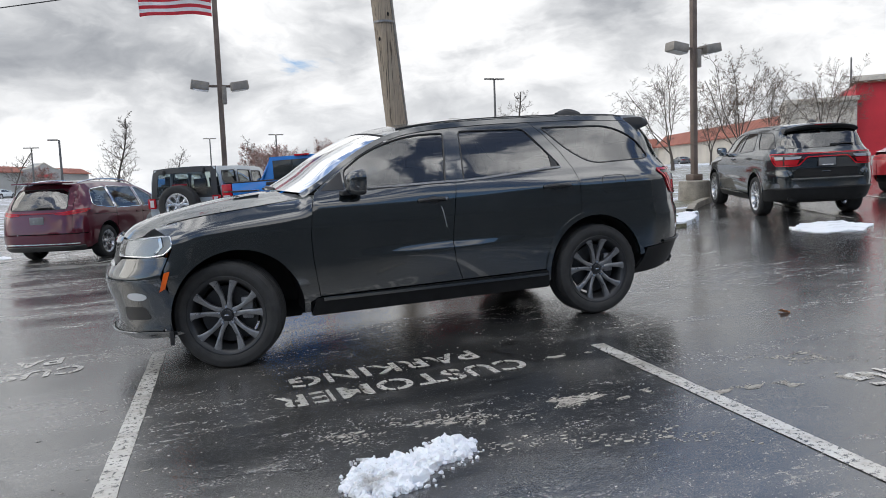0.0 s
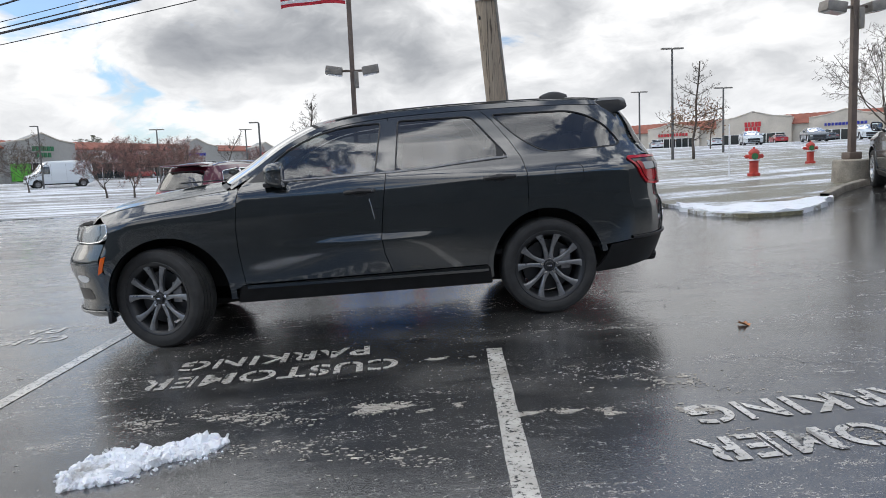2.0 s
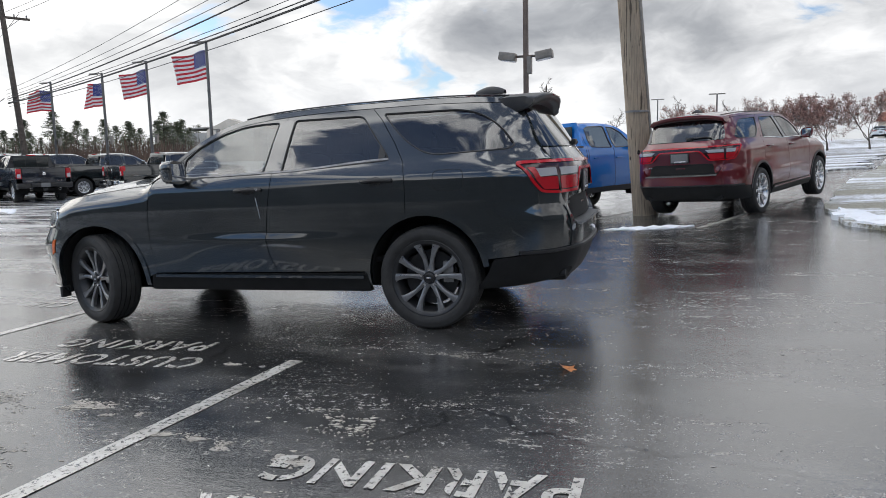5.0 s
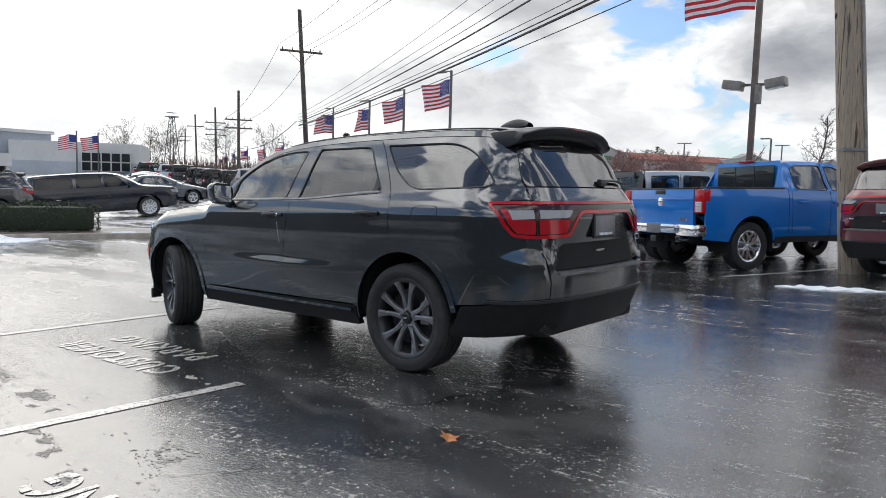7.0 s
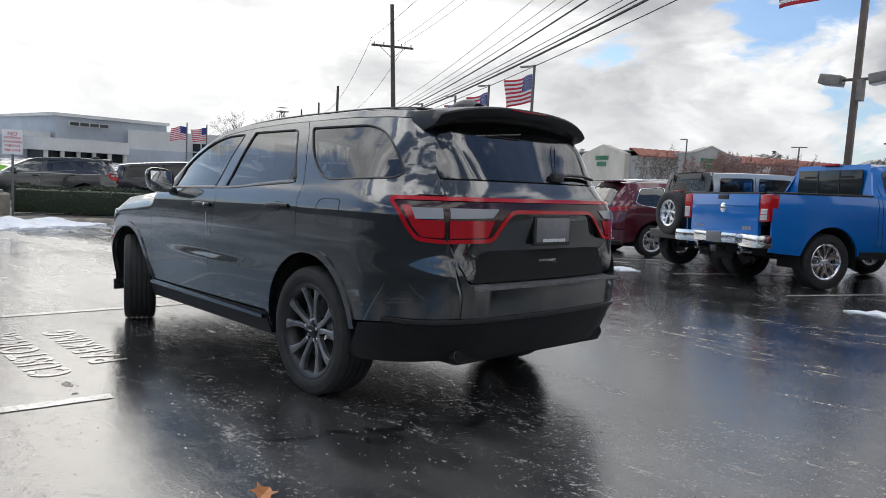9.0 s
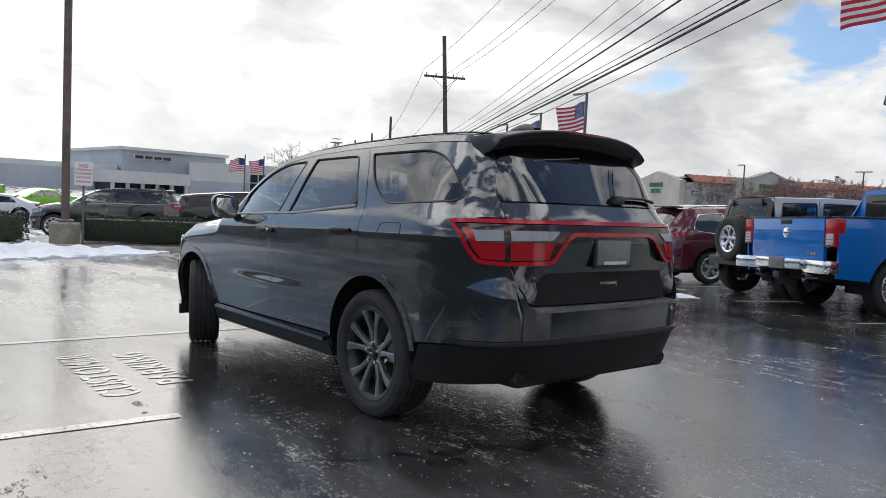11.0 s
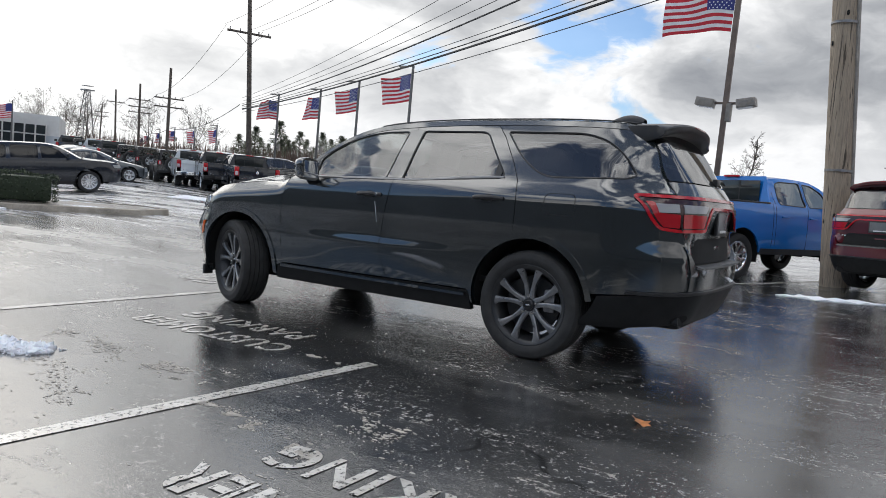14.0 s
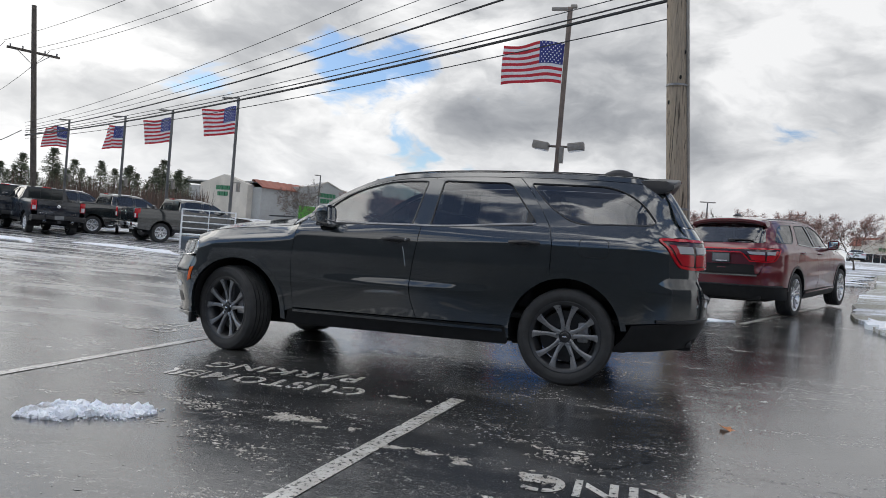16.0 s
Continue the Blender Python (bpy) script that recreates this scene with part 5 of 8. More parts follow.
    fe = part("front_end", panel([(-qf, zb + 0.02), (qf, zb + 0.02), (qf, zf - 0.02), (0.5, zf + 0.02), (-0.5, zf + 0.02), (-qf, zf - 0.02)], wf, 0.12, 0.03, fine=0.1), paint, car)
    part("grille", panel(rounded([(-0.55, zf - 0.30), (0.55, zf - 0.30), (0.60, zf - 0.08), (-0.60, zf - 0.08)], 0.03), sh.wrap(-1, 0.006), 0.1, 0.02), TRIM, fe, "dark grille")
    part("lower_grille", panel(rounded([(-0.6, zb + 0.08), (0.6, zb + 0.08), (0.55, zb + 0.22), (-0.55, zb + 0.22)], 0.03), sh.wrap(-1, 0.006), 0.1, 0.02), TRIM, fe)
    for s in (-1, 1):
        hl = part("headlamp", panel(rounded([(s * 0.64, zf - 0.20), (s * (qf - 0.05), zf - 0.19), (s * (qf - 0.02), zf - 0.07), (s * 0.64, zf - 0.09)], 0.02), sh.wrap(-1, 0.006), 0.1, 0.02), WHITE_LENS, car, "clear headlamp")
        part("lens", panel(rounded([(s * 0.65, zf - 0.19), (s * (qf - 0.06), zf - 0.18), (s * (qf - 0.03), zf - 0.08), (s * 0.65, zf - 0.10)], 0.02), sh.wrap(-1, 0.010), 0.1, 0.0), LENS, hl)
    if S.get("tail"):
        S["tail"](sh, car, paint, S)
    part("underbody", boxes(((0, 0, zb + 0.04), (x1 - x0 - 0.2, 1.25, 0.14)), ((-wb, 0, r), (0.1, 1.4, 0.1)), ((wb, 0, r), (0.1, 1.4, 0.1)), bevel=0.02), LINER, car)
    part("cabin_floor", boxes(((S["cowl"] / 2 + S["roof_end"] / 2, 0, zb + 0.25), (S["roof_end"] - S["cowl"], 1.5, 0.04))), LINER, car)
    part("dashboard", boxes(((S["cowl"] + 0.25, 0, S["belt"] - 0.12), (0.5, 1.4, 0.22)), bevel=0.05), LINER, car)
    for x in S.get("seats", (0.0, 0.9)):
        for y in (-0.38, 0.38):
            seat(car, x, y, S["belt"] - 0.62)
    return car


def tailgate_common(sh, car, paint, z0, z1, glass, lamps, edge, plate_z, window=GLASS_DARK, lamp_mat=RED_LENS):
    gate = part("tailgate", panel([(-edge, z0), (edge, z0), (edge, z1), (-edge, z1)], sh.wrap(1), 0.12, 0.03, holes=[glass] if glass else (), fine=0.1), paint, car)
    for s in (-1, 1):
        rim = [(s * max(edge + 0.03, sh.q_of_x(1, sh.x1, z) + 0.012), z) for z in np.linspace(z0, z1 - 0.02, 12)]
        part("corner_panel", panel([(s * (edge + 0.008), z0)] + rim + [(s * (edge + 0.008), z1 - 0.02)], sh.wrap(1, 0.002), 0.1, 0.03, fine=0.08), paint, car)
    if glass:
        g = part("rear_window", panel(glass, sh.wrap(1, -0.006), 0.15, 0.0, fine=0.1), window, gate, "dark rear window")
        g.visible_shadow = False
        part("window_seal", tube([sh.wrap(1)(q, z) for q, z in resample(glass, 0.1)], 0.010, 4, True), TRIM, gate)
    for lamp in lamps:
        lo = part("tail_lamp", panel(lamp, sh.wrap(1, 0.008), 0.1, 0.03, fine=0.08), lamp_mat, car, "red tail lamp")
        part("reverse_lens", panel(shrink(lamp, 0.035), sh.wrap(1, 0.011), 0.1, 0.004, fine=0.08), RED_DEEP, lo)
    p = Vector(sh.wrap(1)(0, plate_z))
    part("plate_holder", boxes((p + Vector((0.006, 0, 0)), (0.016, 0.32, 0.16)), bevel=0.004), plain_grey_plate(), gate)
    return gate


# ---- minivan ----
def minivan_tail(sh, car, paint, S):
    glass = rounded([(-0.66, 1.13), (0.66, 1.13), (0.60, 1.56), (-0.60, 1.56)], 0.08)
    lamps = [rounded([(s * 0.40, 1.02), (s * 0.62, 1.00), (s * 1.02, 1.05), (s * 1.16, 1.12), (s * 0.95, 1.13), (s * 0.62, 1.08), (s * 0.40, 1.06)], 0.02) for s in (-1, 1)]
    gate = tailgate_common(sh, car, paint, 0.62, 1.66, glass, lamps, 0.76, 0.90)
    part("light_bar", strip([(q, 1.055) for q in np.linspace(-0.42, 0.42, 9)], sh.wrap(1, 0.004), 0.04, 0.012), RED_DEEP, gate, "dark red band between the lamps")
    part("corner", panel([(-1.15, 0.30), (1.15, 0.30), (1.15, 0.60), (-1.15, 0.60)], sh.wrap(1, 0.012), 0.12, 0.04, fine=0.1), paint, car)
    part("bumper_trim", strip([(q, 0.40) for q in np.linspace(-0.9, 0.9, 18)], sh.wrap(1, 0.014), 0.03, 0.014), CHROME, car, "bright bumper strip")
    part("lower_bumper", strip([(q, 0.30) for q in np.linspace(-1.0, 1.0, 18)], sh.wrap(1, 0.012), 0.12, 0.02), TRIM, car)
    part("wiper", tube([sh.wrap(1, 0.03)(q, z) for q, z in ((-0.05, 1.16), (0.12, 1.18), (0.34, 1.17))], 0.014, 5), TRIM, gate)
    part("roof_spoiler", boxes(((2.30, 0, 1.70), (0.34, 1.22, 0.035)), bevel=0.015), paint, car)
    for s in (-1, 1):
        part("roof_bar", tube([(x, s * 0.60, sh.top(x) + 0.075 - 0.05 * abs((x - 0.7) / 1.3) ** 4) for x in np.linspace(-0.6, 2.0, 12)], 0.02, 6), CHROME, car, "bright roof bar")


MINIVAN = dict(
    w=[(0.20, 0.90), (0.35, 0.96), (0.6, 0.995), (0.9, 0.995), (1.08, 0.975), (1.4, 0.84), (1.62, 0.71), (1.72, 0.60)],
    xf=[(0.2, -2.30), (0.4, -2.50), (0.6, -2.53), (0.8, -2.48), (0.95, -2.35)], xr=[(0.2, 2.52), (0.4, 2.62), (0.62, 2.62), (0.9, 2.58), (1.1, 2.54), (1.4, 2.42), (1.66, 2.27), (1.74, 2.20)],
    top=[(-2.2, 0.86), (-1.9, 0.96), (-1.45, 1.05), (-1.15, 1.12), (-0.7, 1.36), (-0.2, 1.58), (0.2, 1.67), (0.9, 1.70), (1.7, 1.68), (2.25, 1.63)], front=(0.7, 0.6), rear=(0.45, 0.45),
    wheelbase=3.09, wheel=0.365, bottom=0.24, ends=(-2.05, 2.30), belt=1.08, mirror=-0.85, hood=(-2.05, -2.38), cowl=-1.15, header=-0.15, roof_end=2.24, mid=0.06, rise=0.06, rim_mat=ALLOY, rim=0.245, spokes=5,
    windows=[rounded([(-0.72, 1.11), (0.02, 1.10), (0.06, 1.57), (-0.12, 1.56), (-0.52, 1.36)], 0.04), rounded([(0.10, 1.10), (1.16, 1.10), (1.16, 1.60), (0.14, 1.58)], 0.04), rounded([(1.21, 1.10), (1.95, 1.18), (2.02, 1.24), (1.86, 1.54), (1.21, 1.60)], 0.07)],
    seams=[[(-0.95, 0.35), (-0.98, 0.9), (-0.85, 1.1)], [(0.06, 0.35), (0.06, 1.6)], [(1.18, 0.35), (1.18, 1.08)], [(1.18, 0.98), (2.1, 1.0)]], handles=[(-0.08, 0.98), (0.25, 0.98)], seal=CHROME, tail=minivan_tail, seats=(0.0, 0.9, 1.6))


# ---- boxy off-roader with a spare wheel ----
def jeep_tail(sh, car, paint, S):
    glass = rounded([(-0.58, 1.20), (0.58, 1.20), (0.55, 1.66), (-0.55, 1.66)], 0.05)
    lamps = [rounded([(s * 0.60, 0.98), (s * 0.74, 0.98), (s * 0.74, 1.18), (s * 0.60, 1.18)], 0.02) for s in (-1, 1)]
    gate = part("tailgate", panel([(-0.74, 0.62), (0.74, 0.62), (0.74, 1.15), (-0.74, 1.15)], sh.wrap(1), 0.15, 0.03, fine=0.15), paint, car)
    ht = part("hardtop_back", panel([(-0.70, 1.15), (0.70, 1.15), (0.66, 1.76), (-0.66, 1.76)], sh.wrap(1), 0.15, 0.03, holes=[glass], fine=0.15), TRIM, car, "black hardtop rear frame")
    g = part("rear_window", panel(glass, sh.wrap(1, -0.006), 0.2, 0.0, fine=0.15), GLASS, ht)
    g.visible_shadow = False
    for lamp in lamps:
        lo = part("tail_lamp", panel(lamp, sh.wrap(1, 0.05), 0.1, 0.06), RED_LENS, car, "square red tail lamp")
        part("lens", panel(shrink(lamp, 0.03), sh.wrap(1, 0.054), 0.1, 0.004), WHITE_LENS, lo)
    part("hinge", boxes(((2.02, 0.66, 0.95), (0.05, 0.10, 0.05)), ((2.02, 0.66, 0.75), (0.05, 0.10, 0.05)), bevel=0.01), paint, gate)
    for q in (-0.42, 0.42):
        part("glass_hinge", boxes((sh.wrap(1, 0.02)(q, 1.68), (0.03, 0.04, 0.12)), bevel=0.008), TRIM, ht)
    part("rear_bumper", boxes(((2.08, 0, 0.62), (0.20, 1.60, 0.16)), bevel=0.03), TRIM, car, "black rear bumper")
    sw = new("spare_wheel")
    sw.parent = car
    sw.matrix_basis = pose(2.20, -0.02, 1.02, 0, 0, 90)
    inner = wheel(sw, 0.0, -0.13, 0.40, 0.25, 0.235, ALLOY, "star", name="carrier")
    inner.matrix_basis = pose(0, 0, 0)
    part("third_brake_lamp", boxes(((2.12, -0.02, 1.42), (0.05, 0.30, 0.035)), bevel=0.008), RED_DEEP, car)
    part("wiper", tube([sh.wrap(1, 0.03)(q, z) for q, z in ((0.0, 1.22), (0.15, 1.30), (0.32, 1.26))], 0.012, 5), TRIM, ht)


JEEP = dict(
    w=[(0.40, 0.76), (0.6, 0.78), (1.12, 0.79), (1.2, 0.755), (1.7, 0.70), (1.82, 0.66)], xf=[(0.4, -2.15), (0.6, -2.22), (1.1, -2.18)], xr=[(0.4, 1.98), (0.6, 2.0), (1.15, 2.0), (1.75, 1.90), (1.84, 1.86)],
    top=[(-2.1, 1.02), (-1.6, 1.08), (-1.0, 1.12), (-0.92, 1.16), (-0.62, 1.58), (-0.52, 1.70), (-0.3, 1.745), (0.6, 1.77), (1.86, 1.75)], front=(0.2, 0.2), rear=(0.08, 0.08),
    wheelbase=3.008, wheel=0.405, bottom=0.50, ends=(-2.02, 1.90), belt=1.18, mirror=-0.72, hood=(-2.02, -2.14), cowl=-0.95, header=-0.50, roof_end=1.88, mid=0.05, rise=0.03, rim_mat=ALLOY, rim=0.235, flares=0.15, out=0.14, arch=0.47, style="star",
    windows=[rounded([(-0.55, 1.20), (0.16, 1.20), (0.16, 1.66), (-0.38, 1.65)], 0.04), rounded([(0.26, 1.20), (0.98, 1.20), (0.94, 1.68), (0.26, 1.67)], 0.04), rounded([(1.08, 1.20), (1.80, 1.20), (1.76, 1.66), (1.08, 1.68)], 0.04)],
    seams=[[(-0.62, 0.55), (-0.66, 1.15)], [(0.21, 0.55), (0.21, 1.70)], [(1.0, 0.75), (1.03, 1.70)]], handles=[(0.05, 1.05), (0.85, 1.05)], handle_mat=TRIM, mirror_mat=TRIM, glass=GLASS_FRONT, tail=jeep_tail, seats=(0.0, 0.9))


# ---- pickup truck ----
def pickup_tail(sh, car, paint, S):
    x = 2.93
    chrome = S.get("bumper", CHROME)
    gate = part("tailgate", boxes(((x, 0, 1.06), (0.07, 1.58, 0.66)), bevel=0.02), paint, car, S.get("gate_label", "pickup tailgate"))
    part("gate_cap", boxes(((x - 0.01, 0, 1.395), (0.10, 1.60, 0.025)), bevel=0.008), TRIM, gate)
    part("gate_crease", boxes(((x + 0.036, 0, 1.21), (0.012, 1.50, 0.03)), bevel=0.005), paint, gate)
    part("gate_handle", boxes(((x + 0.036, 0, 1.335), (0.02, 0.24, 0.07)), bevel=0.01), TRIM, gate)
    part("emblem", lathe([(0.001, 0.012), (0.05, 0.012), (0.07, 0.004), (0.075, 0.0)], 12), CHROME, gate, "bright shield emblem").matrix_basis = pose(x + 0.034, 0, 1.17, 0, 0, -90)
    part("badge", bars_of_text(bmesh.new(), 0.20, 3, 0.05, pose(x + 0.038, 0.56, 0.88, 0, 0, 90), 2), CHROME, gate, "bright badge bars")
    part("badge", bars_of_text(bmesh.new(), 0.26, 4, 0.03, pose(x + 0.038, -0.56, 0.88, 0, 0, 90), 4), CHROME, gate)
    for s in (-1, 1):
        lo = part("tail_lamp", boxes(((2.875, s * 0.90, 1.18), (0.18, 0.20, 0.40)), bevel=0.03), RED_LENS, car, "tall red tail lamp")
        part("reverse_lens", boxes(((2.967, s * 0.905, 1.09), (0.012, 0.13, 0.16)), bevel=0.01), WHITE_LENS, lo)
        for k in range(3):
            part("lamp_rib", boxes(((2.973, s * 0.905, 1.04 + 0.05 * k), (0.008, 0.13, 0.006))), RED_DEEP, lo)
        b = part("bumper_corner", boxes(((2.97, s * 0.74, 0.70), (0.24, 0.56, 0.20), s * -8), bevel=0.05), chrome, car, "chrome rear bumper")
        tip = part("exhaust_tip", lathe([(0.045, -0.2), (0.05, 0.0), (0.044, 0.002), (0.04, -0.1)], 18), CHROME, car)
        tip.matrix_basis = pose(3.04, s * 0.52, 0.55, 4, 0, -90)
        inner = part("bed_side", boxes(((2.0, s * 0.80, 1.15), (1.75, 0.05, 0.45)), bevel=0.01), TRIM, car)
        rail = part("bed_rail", boxes(((1.98, s * 0.90, 1.402), (1.80, 0.15, 0.03)), bevel=0.01), TRIM if chrome is CHROME else paint, car)
    part("bumper_middle", boxes(((3.00, 0, 0.72), (0.22, 1.0, 0.16)), bevel=0.03), chrome, car)
    part("plate_holder", boxes(((3.115, 0, 0.72), (0.012, 0.34, 0.17)), bevel=0.004), plain_grey_plate(), car)
    part("hitch", boxes(((3.02, 0, 0.54), (0.18, 0.14, 0.10)), bevel=0.01), TRIM, car)
    part("bed_floor", boxes(((2.0, 0, 0.95), (1.8, 1.6, 0.05))), TRIM, car)
    # cab back
    rows = [[(0.98 + 0.03 * (z - 1.3), y, z) for y in np.linspace(-sh.half(0.95, z), sh.half(0.95, z), 9)] for z in np.linspace(0.95, 1.90, 8)]
    rows = [[(0.985 - 0.10 * max(0, z - 1.35), k * (sh.half(0.9, min(z, 1.84)) - 0.01), z) for k in np.linspace(-1, 1, 9)] for z in np.linspace(0.95, 1.90, 8)]
    back = part("cab_back", grid_bm(rows), paint, car)
    g = part("rear_window", boxes(((0.985, 0, 1.62), (0.02, 1.30, 0.40)), bevel=0.008), tinted_rear(), back, "rear cab window")
    part("window_frame", boxes(((0.997, -0.22, 1.62), (0.008, 0.02, 0.38)), ((0.997, 0.22, 1.62), (0.008, 0.02, 0.38))), TRIM, back)
    part("high_brake_lamp", boxes(((0.965, 0, 1.905), (0.06, 0.32, 0.04)), bevel=0.01), RED_LENS, back)


def tinted_rear():
    if "rear" not in _shared:
        _shared["rear"] = plain("reflecting dark pane", (0.03, 0.035, 0.035), 0.05, vary=0.1)
    return _shared["rear"]


PICKUP = dict(
    w=[(0.45, 0.95), (0.6, 0.99), (0.9, 1.005), (1.2, 1.0), (1.38, 0.97), (1.45, 0.92), (1.8, 0.76), (1.9, 0.68)], xf=[(0.4, -2.75), (0.7, -2.88), (1.1, -2.86), (1.25, -2.78)], xr=[(0.4, 2.86), (0.7, 2.96), (1.4, 2.96), (1.95, 2.96)],
    top=[(-2.75, 1.16), (-2.2, 1.25), (-1.45, 1.30), (-1.30, 1.34), (-0.95, 1.58), (-0.55, 1.80), (-0.25, 1.87), (0.3, 1.89), (0.86, 1.86), (0.965, 1.80), (0.985, 1.40), (1.2, 1.395), (2.95, 1.39)], front=(0.45, 0.4), rear=(0.06, 0.06),
    wheelbase=3.67, wheel=0.415, bottom=0.50, ends=(-2.62, 2.90), belt=1.36, mirror=-0.95, hood=(-2.62, -2.80), cowl=-1.32, header=-0.42, roof_end=0.93, mid=0.07, rise=0.045, rim_mat=CHROME, rim=0.265, arch=0.52, tyre=0.28, spokes=6, style="star", category="truck",
    windows=[rounded([(-0.92, 1.38), (-0.10, 1.37), (-0.10, 1.81), (-0.36, 1.79), (-0.62, 1.68)], 0.04), rounded([(0.0, 1.37), (0.80, 1.39), (0.78, 1.76), (0.62, 1.81), (0.0, 1.82)], 0.05)],
    seams=[[(-1.18, 0.60), (-1.22, 1.30)], [(-0.05, 0.55), (-0.05, 1.86)], [(0.90, 0.62), (0.93, 1.6)], [(0.995, 0.62), (0.995, 1.40)]], handles=[(-0.2, 1.16), (0.66, 1.16)], tail=pickup_tail, seats=(-0.2, 0.55))


# ---- long upright sport utility vehicle ----
def long_suv_tail(sh, car, paint, S):
    glass = rounded([(-0.68, 1.28), (0.68, 1.28), (0.62, 1.72), (-0.62, 1.72)], 0.05)
    lamps = [rounded([(s * 0.45, 1.10), (s * 1.05, 1.10), (s * 1.05, 1.20), (s * 0.45, 1.20)], 0.02) for s in (-1, 1)]
    tailgate_common(sh, car, paint, 0.72, 1.84, glass, lamps, 0.80, 0.95)
    part("rear_bumper", panel([(-1.1, 0.40), (1.1, 0.40), (1.1, 0.72), (-1.1, 0.72)], sh.wrap(1, 0.01), 0.15, 0.04, fine=0.15), paint, car)


LONG_SUV = dict(
    w=[(0.30, 0.95), (0.5, 1.0), (0.9, 1.03), (1.2, 1.01), (1.3, 0.98), (1.7, 0.82), (1.88, 0.72)], xf=[(0.3, -2.72), (0.6, -2.86), (1.0, -2.84), (1.2, -2.74)], xr=[(0.3, 2.68), (0.6, 2.84), (1.2, 2.80), (1.5, 2.72), (1.88, 2.60)],
    top=[(-2.7, 1.10), (-2.2, 1.19), (-1.55, 1.25), (-1.38, 1.29), (-0.95, 1.55), (-0.5, 1.78), (-0.1, 1.85), (0.8, 1.88), (2.0, 1.87), (2.62, 1.83)], front=(0.5, 0.45), rear=(0.4, 0.4),
    wheelbase=3.30, wheel=0.41, bottom=0.36, ends=(-2.52, 2.52), belt=1.30, mirror=-1.0, hood=(-2.52, -2.72), cowl=-1.40, header=-0.40, roof_end=2.60, mid=0.07, rise=0.05, rim_mat=ALLOY, rim=0.285, style="plain", spokes=12, arch=0.50,
    windows=[rounded([(-0.95, 1.31), (-0.05, 1.30), (-0.05, 1.77), (-0.36, 1.74), (-0.66, 1.60)], 0.04), rounded([(0.05, 1.30), (0.95, 1.31), (0.95, 1.79), (0.05, 1.79)], 0.04), rounded([(1.08, 1.31), (2.45, 1.33), (2.38, 1.76), (1.08, 1.79)], 0.06)],
    seams=[[(-1.2, 0.45), (-1.22, 1.27)], [(0.0, 0.45), (0.0, 1.8)], [(1.0, 0.9), (1.02, 1.8)]], handles=[(-0.15, 1.12), (0.85, 1.12)], handle_mat=CHROME, seal=CHROME, tail=long_suv_tail, seats=(-0.1, 0.8, 1.6))


# ---- low saloon and coupe, far off ----
def saloon_tail(sh, car, paint, S):
    lamps = [rounded([(s * 0.40, 0.82), (s * 0.98, 0.82), (s * 0.98, 0.92), (s * 0.40, 0.92)], 0.02) for s in (-1, 1)]
    tailgate_common(sh, car, paint, 0.45, 0.96, None, lamps, 0.75, 0.70)
    top = sh.top
    rows = [[(x, k * (sh.half(x, top(x)) - 0.02), top(x) + 0.04 * (1 - k * k)) for k in np.linspace(-1, 1, 9)] for x in np.linspace(S["roof_end"], 1.98, 8)]
    part("rear_window", grid_bm(rows[:6]), tinted_rear(), car)
    part("boot_lid", grid_bm([[(x, k * (sh.half(x, top(x)) - 0.01), top(x) + 0.03 * (1 - k * k)) for k in np.linspace(-1, 1, 9)] for x in np.linspace(1.55, 2.30, 6)]), paint, car)


SALOON = dict(
    w=[(0.2, 0.86), (0.4, 0.92), (0.75, 0.945), (0.95, 0.91), (1.2, 0.74), (1.42, 0.60)], xf=[(0.2, -2.3), (0.4, -2.42), (0.7, -2.40), (0.85, -2.3)], xr=[(0.2, 2.35), (0.5, 2.45), (0.9, 2.42), (1.4, 2.3)],
    top=[(-2.3, 0.72), (-1.9, 0.84), (-1.2, 0.95), (-0.95, 0.99), (-0.45, 1.22), (0.05, 1.38), (0.5, 1.42), (1.0, 1.36), (1.6, 1.12), (1.9, 1.04), (2.35, 1.0)], front=(0.6, 0.5), rear=(0.4, 0.4),
    wheelbase=2.95, wheel=0.35, bottom=0.24, ends=(-2.12, 2.15), belt=0.98, mirror=-0.65, hood=(-2.12, -2.30), cowl=-0.95, header=0.02, roof_end=1.0, mid=0.05, rise=0.04, rim=0.25, style="star",
    windows=[rounded([(-0.55, 1.0), (0.22, 1.0), (0.24, 1.33), (0.02, 1.30)], 0.03), rounded([(0.30, 1.0), (1.30, 1.02), (0.98, 1.27), (0.32, 1.34)], 0.04)],
    seams=[[(-0.8, 0.35), (-0.85, 0.95)], [(0.26, 0.35), (0.26, 1.3)], [(1.15, 0.6), (1.2, 1.0)]], handles=[(0.1, 0.88), (1.0, 0.9)], tail=saloon_tail, seats=(0.1, 0.8))


# ---- white delivery van, far off ----
def panel_van_tail(sh, car, paint, S):
    tailgate_common(sh, car, paint, 0.5, 2.25, None, [rounded([(s * 0.90, 0.95), (s * 0.98, 0.95), (s * 0.98, 1.4), (s * 0.90, 1.4)], 0.01) for s in (-1, 1)], 0.88, 0.8)


